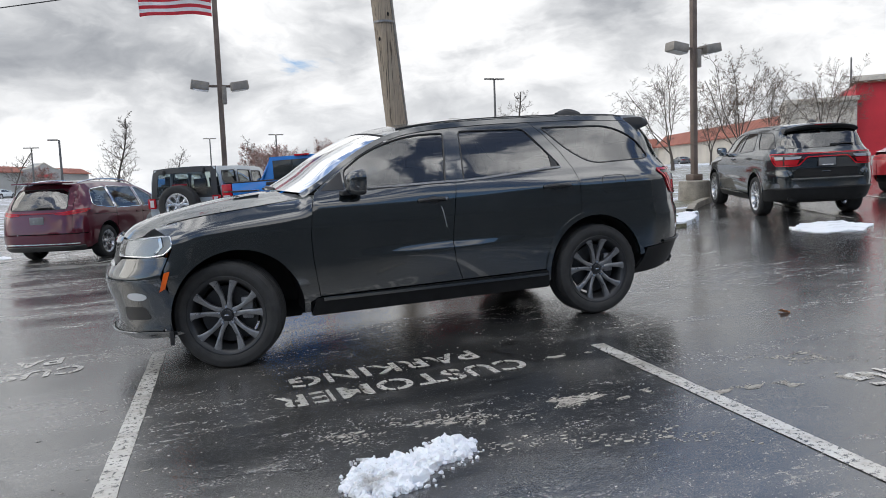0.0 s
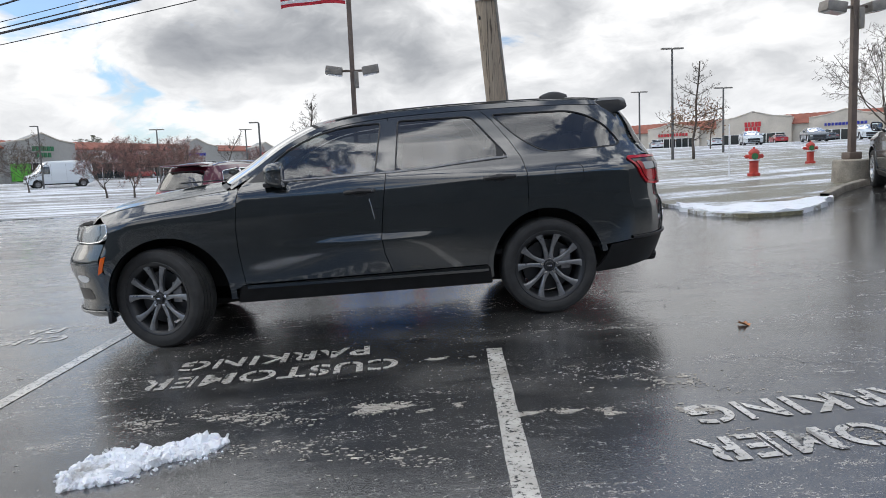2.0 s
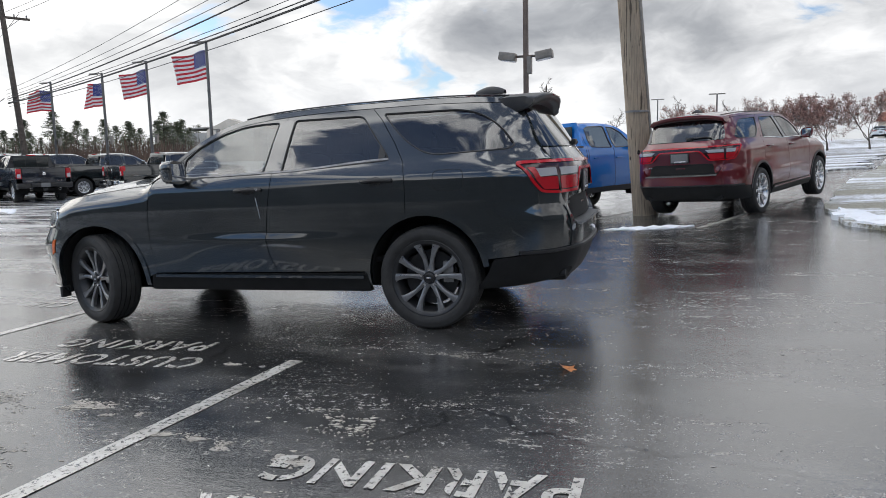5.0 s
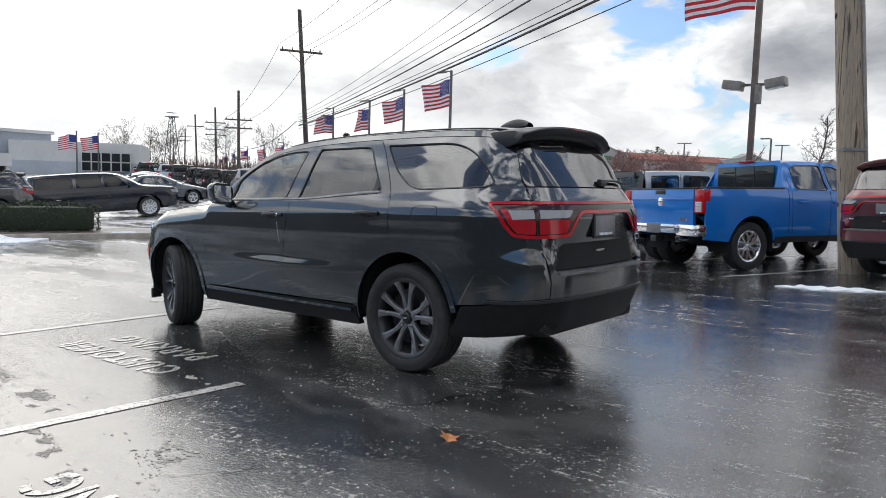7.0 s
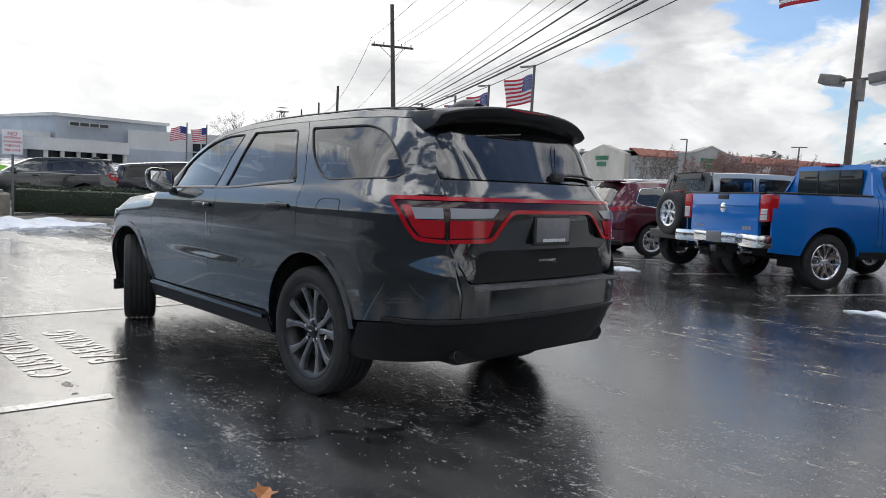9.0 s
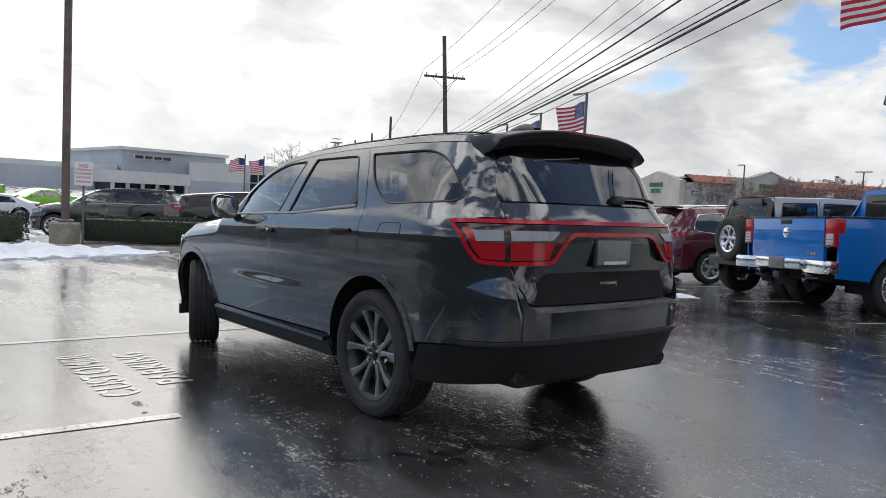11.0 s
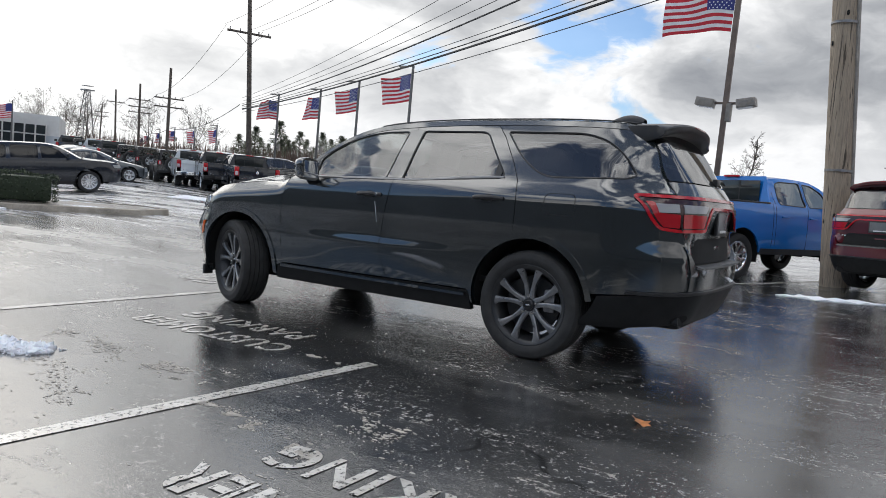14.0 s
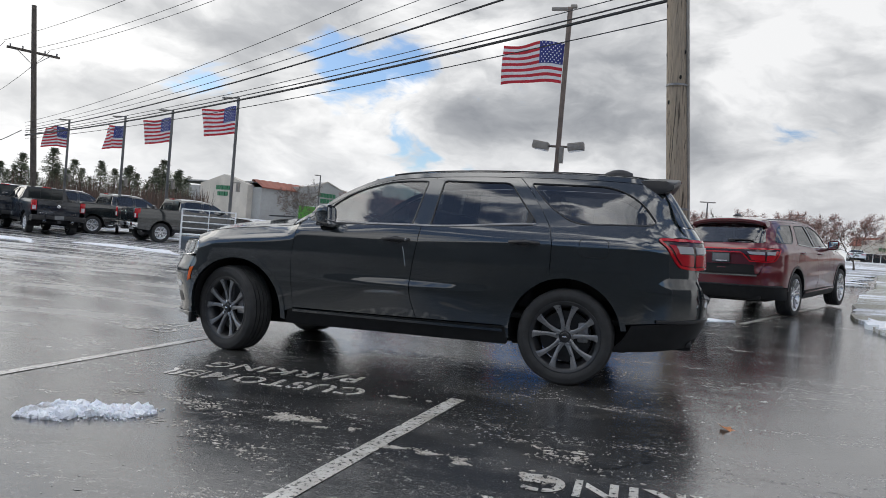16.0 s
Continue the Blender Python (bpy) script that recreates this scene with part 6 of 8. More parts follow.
PANEL_VAN = dict(
    w=[(0.3, 0.95), (0.6, 1.0), (1.2, 1.0), (1.9, 0.94), (2.3, 0.86), (2.45, 0.78)], xf=[(0.3, -2.7), (0.6, -2.8), (1.1, -2.7)], xr=[(0.3, 2.75), (0.6, 2.8), (2.4, 2.74)],
    top=[(-2.7, 1.05), (-2.2, 1.22), (-1.95, 1.35), (-1.55, 1.85), (-1.25, 2.2), (-0.9, 2.35), (0.5, 2.40), (2.7, 2.38)], front=(0.5, 0.5), rear=(0.12, 0.12),
    wheelbase=3.75, wheel=0.36, bottom=0.34, ends=(-2.5, 2.66), belt=1.25, mirror=-1.6, hood=(-2.5, -2.68), cowl=-1.98, header=-1.2, roof_end=2.68, mid=0.06, rise=0.06, rim=0.22, rim_mat=STEEL, category="van",
    windows=[rounded([(-1.75, 1.30), (-0.85, 1.28), (-0.85, 1.95), (-1.30, 1.95)], 0.05)], seams=[[(-0.75, 0.5), (-0.75, 2.2)], [(0.5, 0.5), (0.5, 2.2)]], handles=[(-0.9, 1.1)], tail=panel_van_tail, seats=(-1.0,))


# ---- the parked vehicles ----
HEAD = 63.5


def parked(x, y, local, heading=HEAD):
    """The pose of a vehicle one of whose points, at local (x, y), stands at x, y; heading: where its nose points, in degrees from +x."""
    a = radians(heading + 180)
    cx, cy = x - (math.cos(a) * local[0] - math.sin(a) * local[1]), y - (math.sin(a) * local[0] + math.cos(a) * local[1])
    return on_lot(cx, cy, 0) @ pose(0, 0, 0, 0, 0, heading + 180)


suv(LOT.copy(), BLACK_PAINT, "black sport utility vehicle with dark alloy wheels, parked across the stalls", steer=-20)
ROW = "vehicles parked in the angled row"
suv(parked(4.75, 7.35, (1.521, 0.955)), MAROON_PAINT, "maroon sport utility vehicle parked in an angled stall", ROW, ALLOY, bars=0)
suv(parked(9.02, 5.14, (1.521, -0.955)), BLACK_PAINT, "glossy black sport utility vehicle with bright wheels beside the lawn", ROW, ALLOY, bars=0)
plain_vehicle("pickup_truck", parked(1.31, 8.07, (1.835, 1.0)), BLUE_PAINT, "bright blue crew-cab pickup truck with chrome rear bumper", PICKUP, ROW, "truck")
plain_vehicle("off_roader", parked(-1.8, 8.8, (2.33, -0.02)), SILVER_PAINT, "boxy silver off-roader with black hardtop and spare wheel", JEEP, ROW)
plain_vehicle("minivan", parked(-3.20, 10.72, (1.47, 0.95)) @ Matrix.Scale(0.95, 4), VAN_PAINT, "wine-red minivan with bright window trim", MINIVAN, ROW)
LEFT = "vehicles of the sales lot"
plain_vehicle("sport_utility_vehicle", parked(-24.6, 9.6, (0, 0), 66), NAVY_PAINT, "long dark sport utility vehicle behind the clipped hedge", dict(LONG_SUV, seal=TRIM, glass=GLASS_FAR, handle_mat=NAVY_PAINT), LEFT)
suv(parked(-22.8, 3.4, (0, 0), 250), BLACK_PAINT, "black sport utility vehicle facing the other way behind the hedge", LEFT, ALLOY, bars=0)
PICK = dict(PICKUP, bumper=TRIM, rim_mat=ALLOY, style="star", spokes=6)
first = plain_vehicle("pickup_truck", parked(-17.6, 19.4, (1.835, 1.0)), BLACK_PAINT, "black crew-cab pickup truck in the sales row", dict(PICK, bumper=CHROME), LEFT, "truck")
silver = plain_vehicle("pickup_truck", parked(-23.4, 22.1, (1.835, 1.0)), SILVER_PAINT, "silver pickup truck in the sales row", dict(PICK, bumper=CHROME), LEFT, "truck")
lone = plain_vehicle("pickup_truck", parked(-20.9, 17.2, (2.9, 0), 149), NAVY_PAINT, "dark pickup truck seen from behind beside the aisle", PICK, LEFT, "truck")
white = plain_vehicle("pickup_truck", parked(-27.1, 18.86, (2.9, 0), 149), WHITE_PAINT, "white pickup truck beside the aisle", dict(PICK, bumper=CHROME), LEFT, "truck")
jeep_dark = plain_vehicle("off_roader", parked(-30.2, 19.7, (2.0, 0), 149), BLACK_PAINT, "black boxy off-roader beside the aisle", JEEP, LEFT)


def again(ob, x, y, heading):
    copy_thing(ob, on_lot(x, y) @ pose(0, 0, 0, 0, 0, heading + 180))


for k, (ob, step) in enumerate(((first, 1), (first, 3), (silver, 4), (first, 5), (silver, 6), (first, 7))):
    again(ob, -19.6 - 2.85 * step, 21.6 + 1.32 * step, HEAD)
for k, ob in ((1, lone), (4, jeep_dark), (5, jeep_dark), (6, lone), (7, white), (8, jeep_dark), (9, lone)):
    again(ob, -23.4 - 3.1 * k, 18.7 + 0.83 * k, 149)
lime = plain_vehicle("coupe", parked(-46.1, 4.8, (0, 0), 285), LIME_PAINT, "lime green coupe behind the hedge", SALOON, LEFT)
pale = plain_vehicle("saloon_car", parked(-40.0, 1.8, (0, 0), 255), WHITE_PAINT, "white saloon car in the sales lot", SALOON, LEFT)
dark = plain_vehicle("saloon_car", parked(-33.5, 16.6, (0, 0), 66), GREY_PAINT, "grey saloon car in the sales lot", SALOON, LEFT)
red = plain_vehicle("saloon_car", parked(16.9, 6.9, (0, 0), 20), RED_PAINT, "bright red car parked beyond the black one", dict(SALOON), ROW)
again(lime, -53.0, 1.6, 285)
again(pale, -43.0, -1.0, 255)
for x, y in ((-36.5, 18.2), (-39.5, 20.0)):
    again(dark, x, y, 66)
again(dark, -30.5, 15.4, 66)
plain_vehicle("delivery_van", parked(-29.9, 62.8, (0, 0), 215), WHITE_PAINT, "white delivery van crossing the far car park", PANEL_VAN, category="van")
for k, (ob, x, y, h) in enumerate(((pale, 27, 92, 80), (dark, 32, 90, 80), (red, 60, 100, 75), (pale, 52, 104, 75), (dark, 66, 97, 75), (pale, 38, 66, 250), (dark, 43, 63, 250), (pale, 47, 61, 250), (dark, -30, 106, 70), (pale, -25, 112, 70), (dark, -20, 118, 70), (red, -34, 98, 70), (dark, 75, 90, 75), (pale, 44, 108, 75))):
    again(ob, x, y, h)


# ---- lawns, snow and markings ----
def kerb(points, name, label):
    """A concrete kerb along points, about 0.13 m high."""
    rows = []
    pts = resample(points, 0.8, False)
    for i, (x, y) in enumerate(pts):
        a, b = Vector(pts[max(0, i - 1)]), Vector(pts[min(len(pts) - 1, i + 1)])
        t = (b - a).normalized()
        n = Vector((-t.y, t.x))
        z = lot_height(x, y)
        rows.append([(x + n.x * o, y + n.y * o, z + h) for o, h in ((-0.10, -0.05), (-0.09, 0.10), (-0.07, 0.125), (0.07, 0.13), (0.08, -0.05))])
    bm = grid_bm(rows)
    bmesh.ops.recalc_face_normals(bm, faces=bm.faces[:])
    tagged(part(name, bm, CONCRETE), label, "kerb", kind="structure")


sheet([(5.55, 5.4), (6.1, 4.65), (6.9, 4.55), (7.7, 5.25), (8.6, 6.7), (11.9, 9.6), (16, 15.5), (30, 24), (60, 30), (60, 48), (14, 36), (9.2, 19), (6.6, 11.0), (5.75, 7.6)], LAWN, "lawn", "snow-dusted lawn with tufts of dull grass", "lawn", 0.06, 0.9, rough=0.06)
kerb([(8.3, 6.2), (9.4, 7.4), (11.6, 9.2), (13.6, 11.6)], "kerb_lawn", "worn concrete kerb at the lawn's edge")
kerb([(6.75, 5.75), (7.9, 5.95)], "kerb_tip", "short piece of concrete kerb in the snow")
sheet([(5.7, 5.3), (6.15, 4.7), (6.9, 4.6), (7.75, 5.35), (8.35, 6.1), (7.7, 6.1), (6.9, 5.85), (6.2, 6.0), (5.85, 6.9), (5.6, 6.3)], SNOW, "snow_edge", "slushy snow along the lawn's edge", "snow", 0.075, 0.2, rough=0.07, crown=0.045)
sheet([(-60, 36), (-20, 21.5), (-8, 22.5), (0, 21), (9, 21.0), (14, 37), (62, 49), (120, 60), (120, 160), (-20, 190), (-70, 120)], SNOW_LOT, "snowy_car_park", "far car park under thin tracked snow", "ground", 0.03, 9.0, rough=0.5)
for name, pts in (("snow_patch", [(2.2, 5.95), (2.7, 5.75), (3.3, 5.78), (3.55, 6.0), (3.0, 6.15), (2.5, 6.15)]), ("snow_patch", [(-2.4, 7.7), (-1.85, 7.45), (-1.6, 7.7), (-2.1, 8.1)]),
                  ("snow_patch", [(7.3, 2.0), (7.9, 1.7), (8.7, 2.3), (8.9, 3.1), (8.2, 3.2), (7.5, 2.8)]), ("snow_patch", [(-7.8, 12.6), (-6.4, 12.5), (-5.3, 12.0), (-5.6, 12.8), (-7.0, 13.2)]),
                  ("snow_patch", [(-17.2, 14.0), (-14.4, 13.6), (-12.0, 12.9), (-13.6, 14.5), (-16.5, 15.2)]), ("snow_patch", [(-20.5, 12.2), (-18, 12.6), (-16.4, 11.6), (-18.5, 13.6), (-21.5, 14.0)])):
    sheet(pts, SNOW, name, "thin patch of melting snow on the asphalt", "snow", 0.008, 0.16, "", rough=0.05, crown=0.02)

# planted island with a clipped hedge
sheet([(-11.5, 4.9), (-12.0, 6.0), (-12.9, 6.1), (-14.2, 4.9), (-16.6, 1.2), (-18.6, -3.2), (-19.4, -8), (-16.2, -8), (-14.9, -3), (-13.2, 0.9)], snowy_ground("mulch with snow", (0.10, 0.085, 0.07), 0.50, 0.62, scale=2.5), "planted_island", "gravel island with frozen snow between kerbs", "island", 0.11, 0.5, rough=0.02)
kerb([(-16.2, -8), (-14.9, -3), (-13.2, 0.9), (-11.5, 4.9), (-12.0, 6.0), (-12.9, 6.1), (-14.2, 4.9)], "kerb_island", "concrete kerb round the planted island")
sheet([(-13.0, 2.4), (-12.3, 2.1), (-11.4, 0.8), (-11.1, -1.6), (-11.8, -4.2), (-13.0, -8), (-15.8, -8), (-14.6, -3.1), (-13.4, 0.3)], SNOW, "snow_bank", "long low bank of ploughed snow before the hedge", "snow", 0.03, 0.12, "", rough=0.25, crown=0.17)


def hedge(a, b, h, w):
    """A clipped hedge: a dark core under many small leaves."""
    a, b = Vector(a), Vector(b)
    d = b - a
    length, ang = d.length, math.degrees(math.atan2(d.y, d.x))
    mid = (a + b) / 2
    ob = thing("hedge", Matrix.Translation((mid.x, mid.y, lot_height(mid.x, mid.y) + 0.08)) @ pose(0, 0, 0, 0, 0, ang), "clipped dark green evergreen hedge with bits of snow", "hedge", "clipped hedges")
    part("core", boxes(((0, 0, h / 2), (length - 0.2, w - 0.2, h - 0.12)), bevel=0.08), HEDGE_LEAF, ob)
    rng, verts, faces = random.Random(7), [], []
    for i in range(int(5200 * length / 4)):
        face = rng.random()
        x = rng.uniform(-length / 2, length / 2)
        if face < 0.45:
            p = Vector((x, rng.choice((-1, 1)) * w / 2, rng.uniform(0.02, h)))
        elif face < 0.9:
            p = Vector((x, rng.uniform(-w / 2, w / 2), h))
        else:
            p = Vector((rng.choice((-1, 1)) * length / 2, rng.uniform(-w / 2, w / 2), rng.uniform(0.02, h)))
        p += Vector((0, 0, 0.03 * math.sin(p.x * 3.1) + 0.02 * math.sin(p.x * 7.7)))
        p += Vector([rng.gauss(0, 0.022) for _ in range(3)])
        s = rng.uniform(0.018, 0.04)
        u, v = Vector([rng.gauss(0, 1) for _ in range(3)]).normalized(), Vector([rng.gauss(0, 1) for _ in range(3)]).normalized()
        k = len(verts)
        verts += [p - u * s, p + v * s * 0.6, p + u * s, p - v * s * 0.6]
        faces.append((k, k + 1, k + 2, k + 3))
    part("leaves", mesh_bm(verts, faces), HEDGE_LEAF, ob, smooth=False)


hedge((-14.75, 0.85, 0), (-13.45, 4.0, 0), 0.68, 0.85)
hedge((-14.85, -0.35, 0), (-17.0, -5.5, 0), 0.72, 0.85)


def stall_line(a, b, width=0.105):
    """A painted line laid on the slope of the lot's plane."""
    a, b = Vector(a), Vector(b)
    t = (b - a).normalized()
    n = Vector((-t.y, t.x)) * width / 2
    k = max(2, int((b - a).length / 0.12))
    rng = random.Random(int(a.x * 100))
    rows = []
    for i in range(k + 1):
        p = a + (b - a) * i / k
        rows.append([(p.x + o * n.x * (1 + rng.uniform(-0.05, 0.05)), p.y + o * n.y, 0.004) for o in (-1, 0, 1)])
    return grid_bm(rows)


def on_plane(ob):
    ob.matrix_world = LOT @ ob.matrix_world
    return ob


NEAR_LINES = (((0.90, -1.86), (0.46, -6.6)), ((-2.06, 0.0), (-2.36, -5.0)), ((3.85, -3.66), (3.45, -8.0)))
for a, b in NEAR_LINES:
    on_plane(tagged(part("parking_line", stall_line(a, b), PAINT_LINE, smooth=False), "worn white painted stall line on the asphalt", "marking", "stall lines"))
for x, y in ((1.25, 6.75), (-1.05, 7.85), (3.65, 5.6), (-3.45, 9.0), (-5.8, 10.15), (9.4, 3.2), (12.6, 4.3)):
    c, s = math.cos(radians(HEAD)), math.sin(radians(HEAD))
    rows = []
    for i in range(12):
        d = 5.2 * i / 11
        rows.append([(x + c * d - s * o, y + s * d + c * o, lot_height(x + c * d, y + s * d) + 0.012) for o in (-0.05, 0.05)])
    tagged(part("parking_line", grid_bm(rows), PAINT_LINE, smooth=False), "white painted line between angled stalls", "marking", "stall lines")


def painted_words(text, right_x, left_x, near_y, far_y, lift=0.004):
    """Letters on the lot's plane, read from the car's side: their tops point towards -y."""
    cu = bpy.data.curves.new("letters", "FONT")
    cu.body, cu.size, cu.offset, cu.space_character = text, 1.0, 0.022, 1.10
    tmp = bpy.data.objects.new("letters", cu)
    scene.collection.objects.link(tmp)
    bpy.context.view_layer.update()
    me = bpy.data.meshes.new_from_object(tmp.evaluated_get(bpy.context.evaluated_depsgraph_get()))
    bpy.data.objects.remove(tmp)
    bm = bmesh.new()
    bm.from_mesh(me)
    xs, ys = [v.co.x for v in bm.verts], [v.co.y for v in bm.verts]
    x0, x1, y0, y1 = min(xs), max(xs), min(ys), max(ys)
    for v in bm.verts:
        u, w = (v.co.x - x0) / (x1 - x0), (v.co.y - y0) / (y1 - y0)
        v.co = (right_x + (left_x - right_x) * u, far_y + (near_y - far_y) * w, lift)
    # stencil bridges: each letter is cut by a narrow band
    lo, hi = min(right_x, left_x), max(right_x, left_x)
    n = len(text)
    for i in range(n):
        c = hi - (i + 0.5) * (hi - lo) / n
        for o in (-0.008, 0.008):
            bmesh.ops.bisect_plane(bm, geom=bm.verts[:] + bm.edges[:] + bm.faces[:], plane_co=(c + o, 0, 0), plane_no=(1, 0, 0))
    gone = []
    skip = "TIPK"
    for f in bm.faces:
        m = f.calc_center_median()
        i = int((hi - m.x) / ((hi - lo) / n))
        c = hi - (i + 0.5) * (hi - lo) / n
        if 0 <= i < n and abs(m.x - c) < 0.008 and text[i] not in skip:
            gone.append(f)
    bmesh.ops.delete(bm, geom=gone, context="FACES")
    ob = part("stall_lettering", bm, PAINT_LINE, smooth=False)
    return on_plane(tagged(ob, f"stencilled white words {text} painted on the asphalt", "marking", "stall lettering"))


for dx, dy in ((0, 0), (2.85, -1.79), (-2.85, 1.79)):
    painted_words("PARKING", 0.06 + dx, -1.24 + dx, -1.72 + dy, -1.475 + dy)
    painted_words("CUSTOMER", 0.25 + dx, -1.38 + dx, -2.12 + dy, -1.87 + dy)


def lump(name, pts, height, seed, label, mat, dense=9000.0, size=1.0, floor=None):
    """A crusty heap of old snow: many small ragged clods frozen together."""
    rng = random.Random(seed)
    g = (1 + math.sqrt(5)) / 2
    ico = [Vector(v).normalized() for v in ((-1, g, 0), (1, g, 0), (-1, -g, 0), (1, -g, 0), (0, -1, g), (0, 1, g), (0, -1, -g), (0, 1, -g), (g, 0, -1), (g, 0, 1), (-g, 0, -1), (-g, 0, 1))]
    tri = ((0, 11, 5), (0, 5, 1), (0, 1, 7), (0, 7, 10), (0, 10, 11), (1, 5, 9), (5, 11, 4), (11, 10, 2), (10, 7, 6), (7, 1, 8), (3, 9, 4), (3, 4, 2), (3, 2, 6), (3, 6, 8), (3, 8, 9), (4, 9, 5), (2, 4, 11), (6, 2, 10), (8, 6, 7), (9, 8, 1))
    rim = resample(list(pts), 0.04)
    xs, ys = [p[0] for p in pts], [p[1] for p in pts]
    verts, faces = [], []
    area = (max(xs) - min(xs)) * (max(ys) - min(ys))
    for _ in range(int(dense * area)):
        x, y = rng.uniform(min(xs), max(xs)), rng.uniform(min(ys), max(ys))
        e = min(math.dist((x, y), r) for r in rim)
        if not inside((x, y), pts):
            if e > 0.07 or rng.random() > 0.10:
                continue
            e = 0.0
        swell = smooth01(e / (0.10 * size)) * max(0.1, 0.65 + 0.9 * noise.noise((x * 7 / size, y * 7 / size, seed)))
        r = size * (rng.uniform(0.006, 0.012) if e < 0.015 * size else rng.lognormvariate(-4.15, 0.35))
        c = Vector((x, y, (floor(x, y) if floor else 0.0) + r * 0.3 + height * swell * rng.uniform(0.55, 1.0)))
        turn = Matrix.Rotation(rng.uniform(0, 6.28), 3, Vector((rng.gauss(0, 1), rng.gauss(0, 1), rng.gauss(0, 1))).normalized())
        k = len(verts)
        verts += [c + (turn @ v) * r * rng.uniform(0.7, 1.3) * (1.0 if i % 3 else 1.15) for i, v in enumerate(ico)]
        faces += [(k + a, k + b, k + d) for a, b, d in tri]
    ob = tagged(part(name, mesh_bm(verts, faces), mat), label, "snow", kind="stuff" if floor else "")
    return ob if floor else on_plane(ob)


lump("snow_lump", [(-1.30, -3.34), (-1.14, -3.12), (-0.92, -3.16), (-0.72, -3.02), (-0.58, -3.14), (-0.66, -3.28), (-0.86, -3.33), (-1.0, -3.50), (-1.22, -3.52)], 0.020, 3, "ragged lump of dirty white snow on the asphalt", SNOW_DIRTY, 7000.0, 0.85)
lump("snow_lump", [(-4.1, -2.4), (-3.6, -2.25), (-3.1, -2.4), (-3.4, -2.62), (-3.9, -2.66)], 0.008, 8, "flat grey lump of dirty ice on the asphalt", SNOW_DIRTY, 3200.0)


def crumbs(name, label, mat, bands, count, seed, size, lift=0.003, category="residue", tight=-0.08):
    """Flat ragged flakes scattered along bands of the lot's plane."""
    rng = random.Random(seed)
    verts, faces = [], []
    for _ in range(count):
        (ax, ay), (bx, by), wide, weight = rng.choices(bands, [b[3] for b in bands])[0]
        t = rng.random()
        x, y = ax + (bx - ax) * t + rng.gauss(0, wide * 0.5), ay + (by - ay) * t + rng.gauss(0, wide)
        if noise.noise((x * 3.1, y * 6.0, seed)) + 0.6 * noise.noise((x * 9, y * 17, seed)) < tight:
            continue
        s = size * rng.lognormvariate(0, 0.55)
        k, n = len(verts), rng.randint(5, 8)
        h = lift + rng.uniform(0, min(0.008, s * 0.25))
        for i in range(n):
            a = 2 * math.pi * i / n
            r = s * rng.uniform(0.5, 1.25)
            verts.append((x + 1.7 * r * math.cos(a), y + 0.7 * r * math.sin(a), lift * 0.5))
        verts.append((x, y, h))
        faces += [(k + i, k + (i + 1) % n, k + n) for i in range(n)]
    return on_plane(tagged(part(name, mesh_bm(verts, faces), mat, smooth=True), label, category, kind="stuff"))


ICE = plain("dirty trodden ice", (0.34, 0.315, 0.275), 0.6, vary=0.35, scale=12, bump=0.4)
GRIT = plain("pale grit", (0.28, 0.27, 0.25), 0.7, vary=0.4, scale=30)
BANDS = [((-0.3, -2.75), (0.55, -2.95), 0.045, 3), ((-1.2, -2.7), (-0.2, -2.85), 0.08, 1.2), ((0.75, -3.15), (1.75, -3.32), 0.035, 3), ((1.3, -2.8), (2.2, -3.0), 0.08, 1.0), ((-0.6, -3.3), (0.6, -3.6), 0.12, 1.0),
         ((0.45, -1.98), (0.75, -2.04), 0.02, 0.5), ((1.6, -3.6), (3.2, -4.0), 0.08, 0.8), ((-2.2, -2.9), (-1.5, -3.7), 0.2, 0.6)]
crumbs("salt_residue", "trodden ice and salt left in ragged bands", ICE, BANDS, 9000, 4, 0.0042, tight=0.12)
crumbs("loose_grit", "loose pale grit and crumbs of ice", GRIT, [((-2.4, -2.2), (3.6, -2.6), 0.75, 4), ((-1.5, -1.2), (3.0, -1.4), 0.5, 2), ((2.0, -0.6), (4.5, -1.6), 0.8, 2), ((-6, -1.5), (-2.5, -2.5), 1.2, 2), ((3.0, 2.0), (6.5, 3.5), 1.6, 1), ((-3.5, -4.2), (3.0, -4.6), 0.8, 1.5)], 4200, 9, 0.0024, tight=-0.02)


def fallen_leaf():
    pts = [(0, -0.05), (0.022, -0.03), (0.045, -0.035), (0.035, -0.005), (0.055, 0.02), (0.025, 0.022), (0, 0.055), (-0.022, 0.025), (-0.05, 0.03), (-0.034, 0), (-0.05, -0.03), (-0.02, -0.025)]
    bm = mesh_bm([(x, y, 0.006 + 0.35 * abs(x) * (1 + 4 * y)) for x, y in pts] + [(0, 0, 0.004)], [(i, (i + 1) % 12, 12) for i in range(12)])
    ob = part("fallen_leaf", bm, plain("wet orange leaf", (0.42, 0.16, 0.05), 0.5, vary=0.3, scale=40))
    ob.matrix_world = Matrix.Translation((2.652, -1.847, 0)) @ pose(0, 0, 0, 8, 14, 35)
    on_plane(tagged(ob, "small wet orange leaf lying on the asphalt", "leaf"))


fallen_leaf()

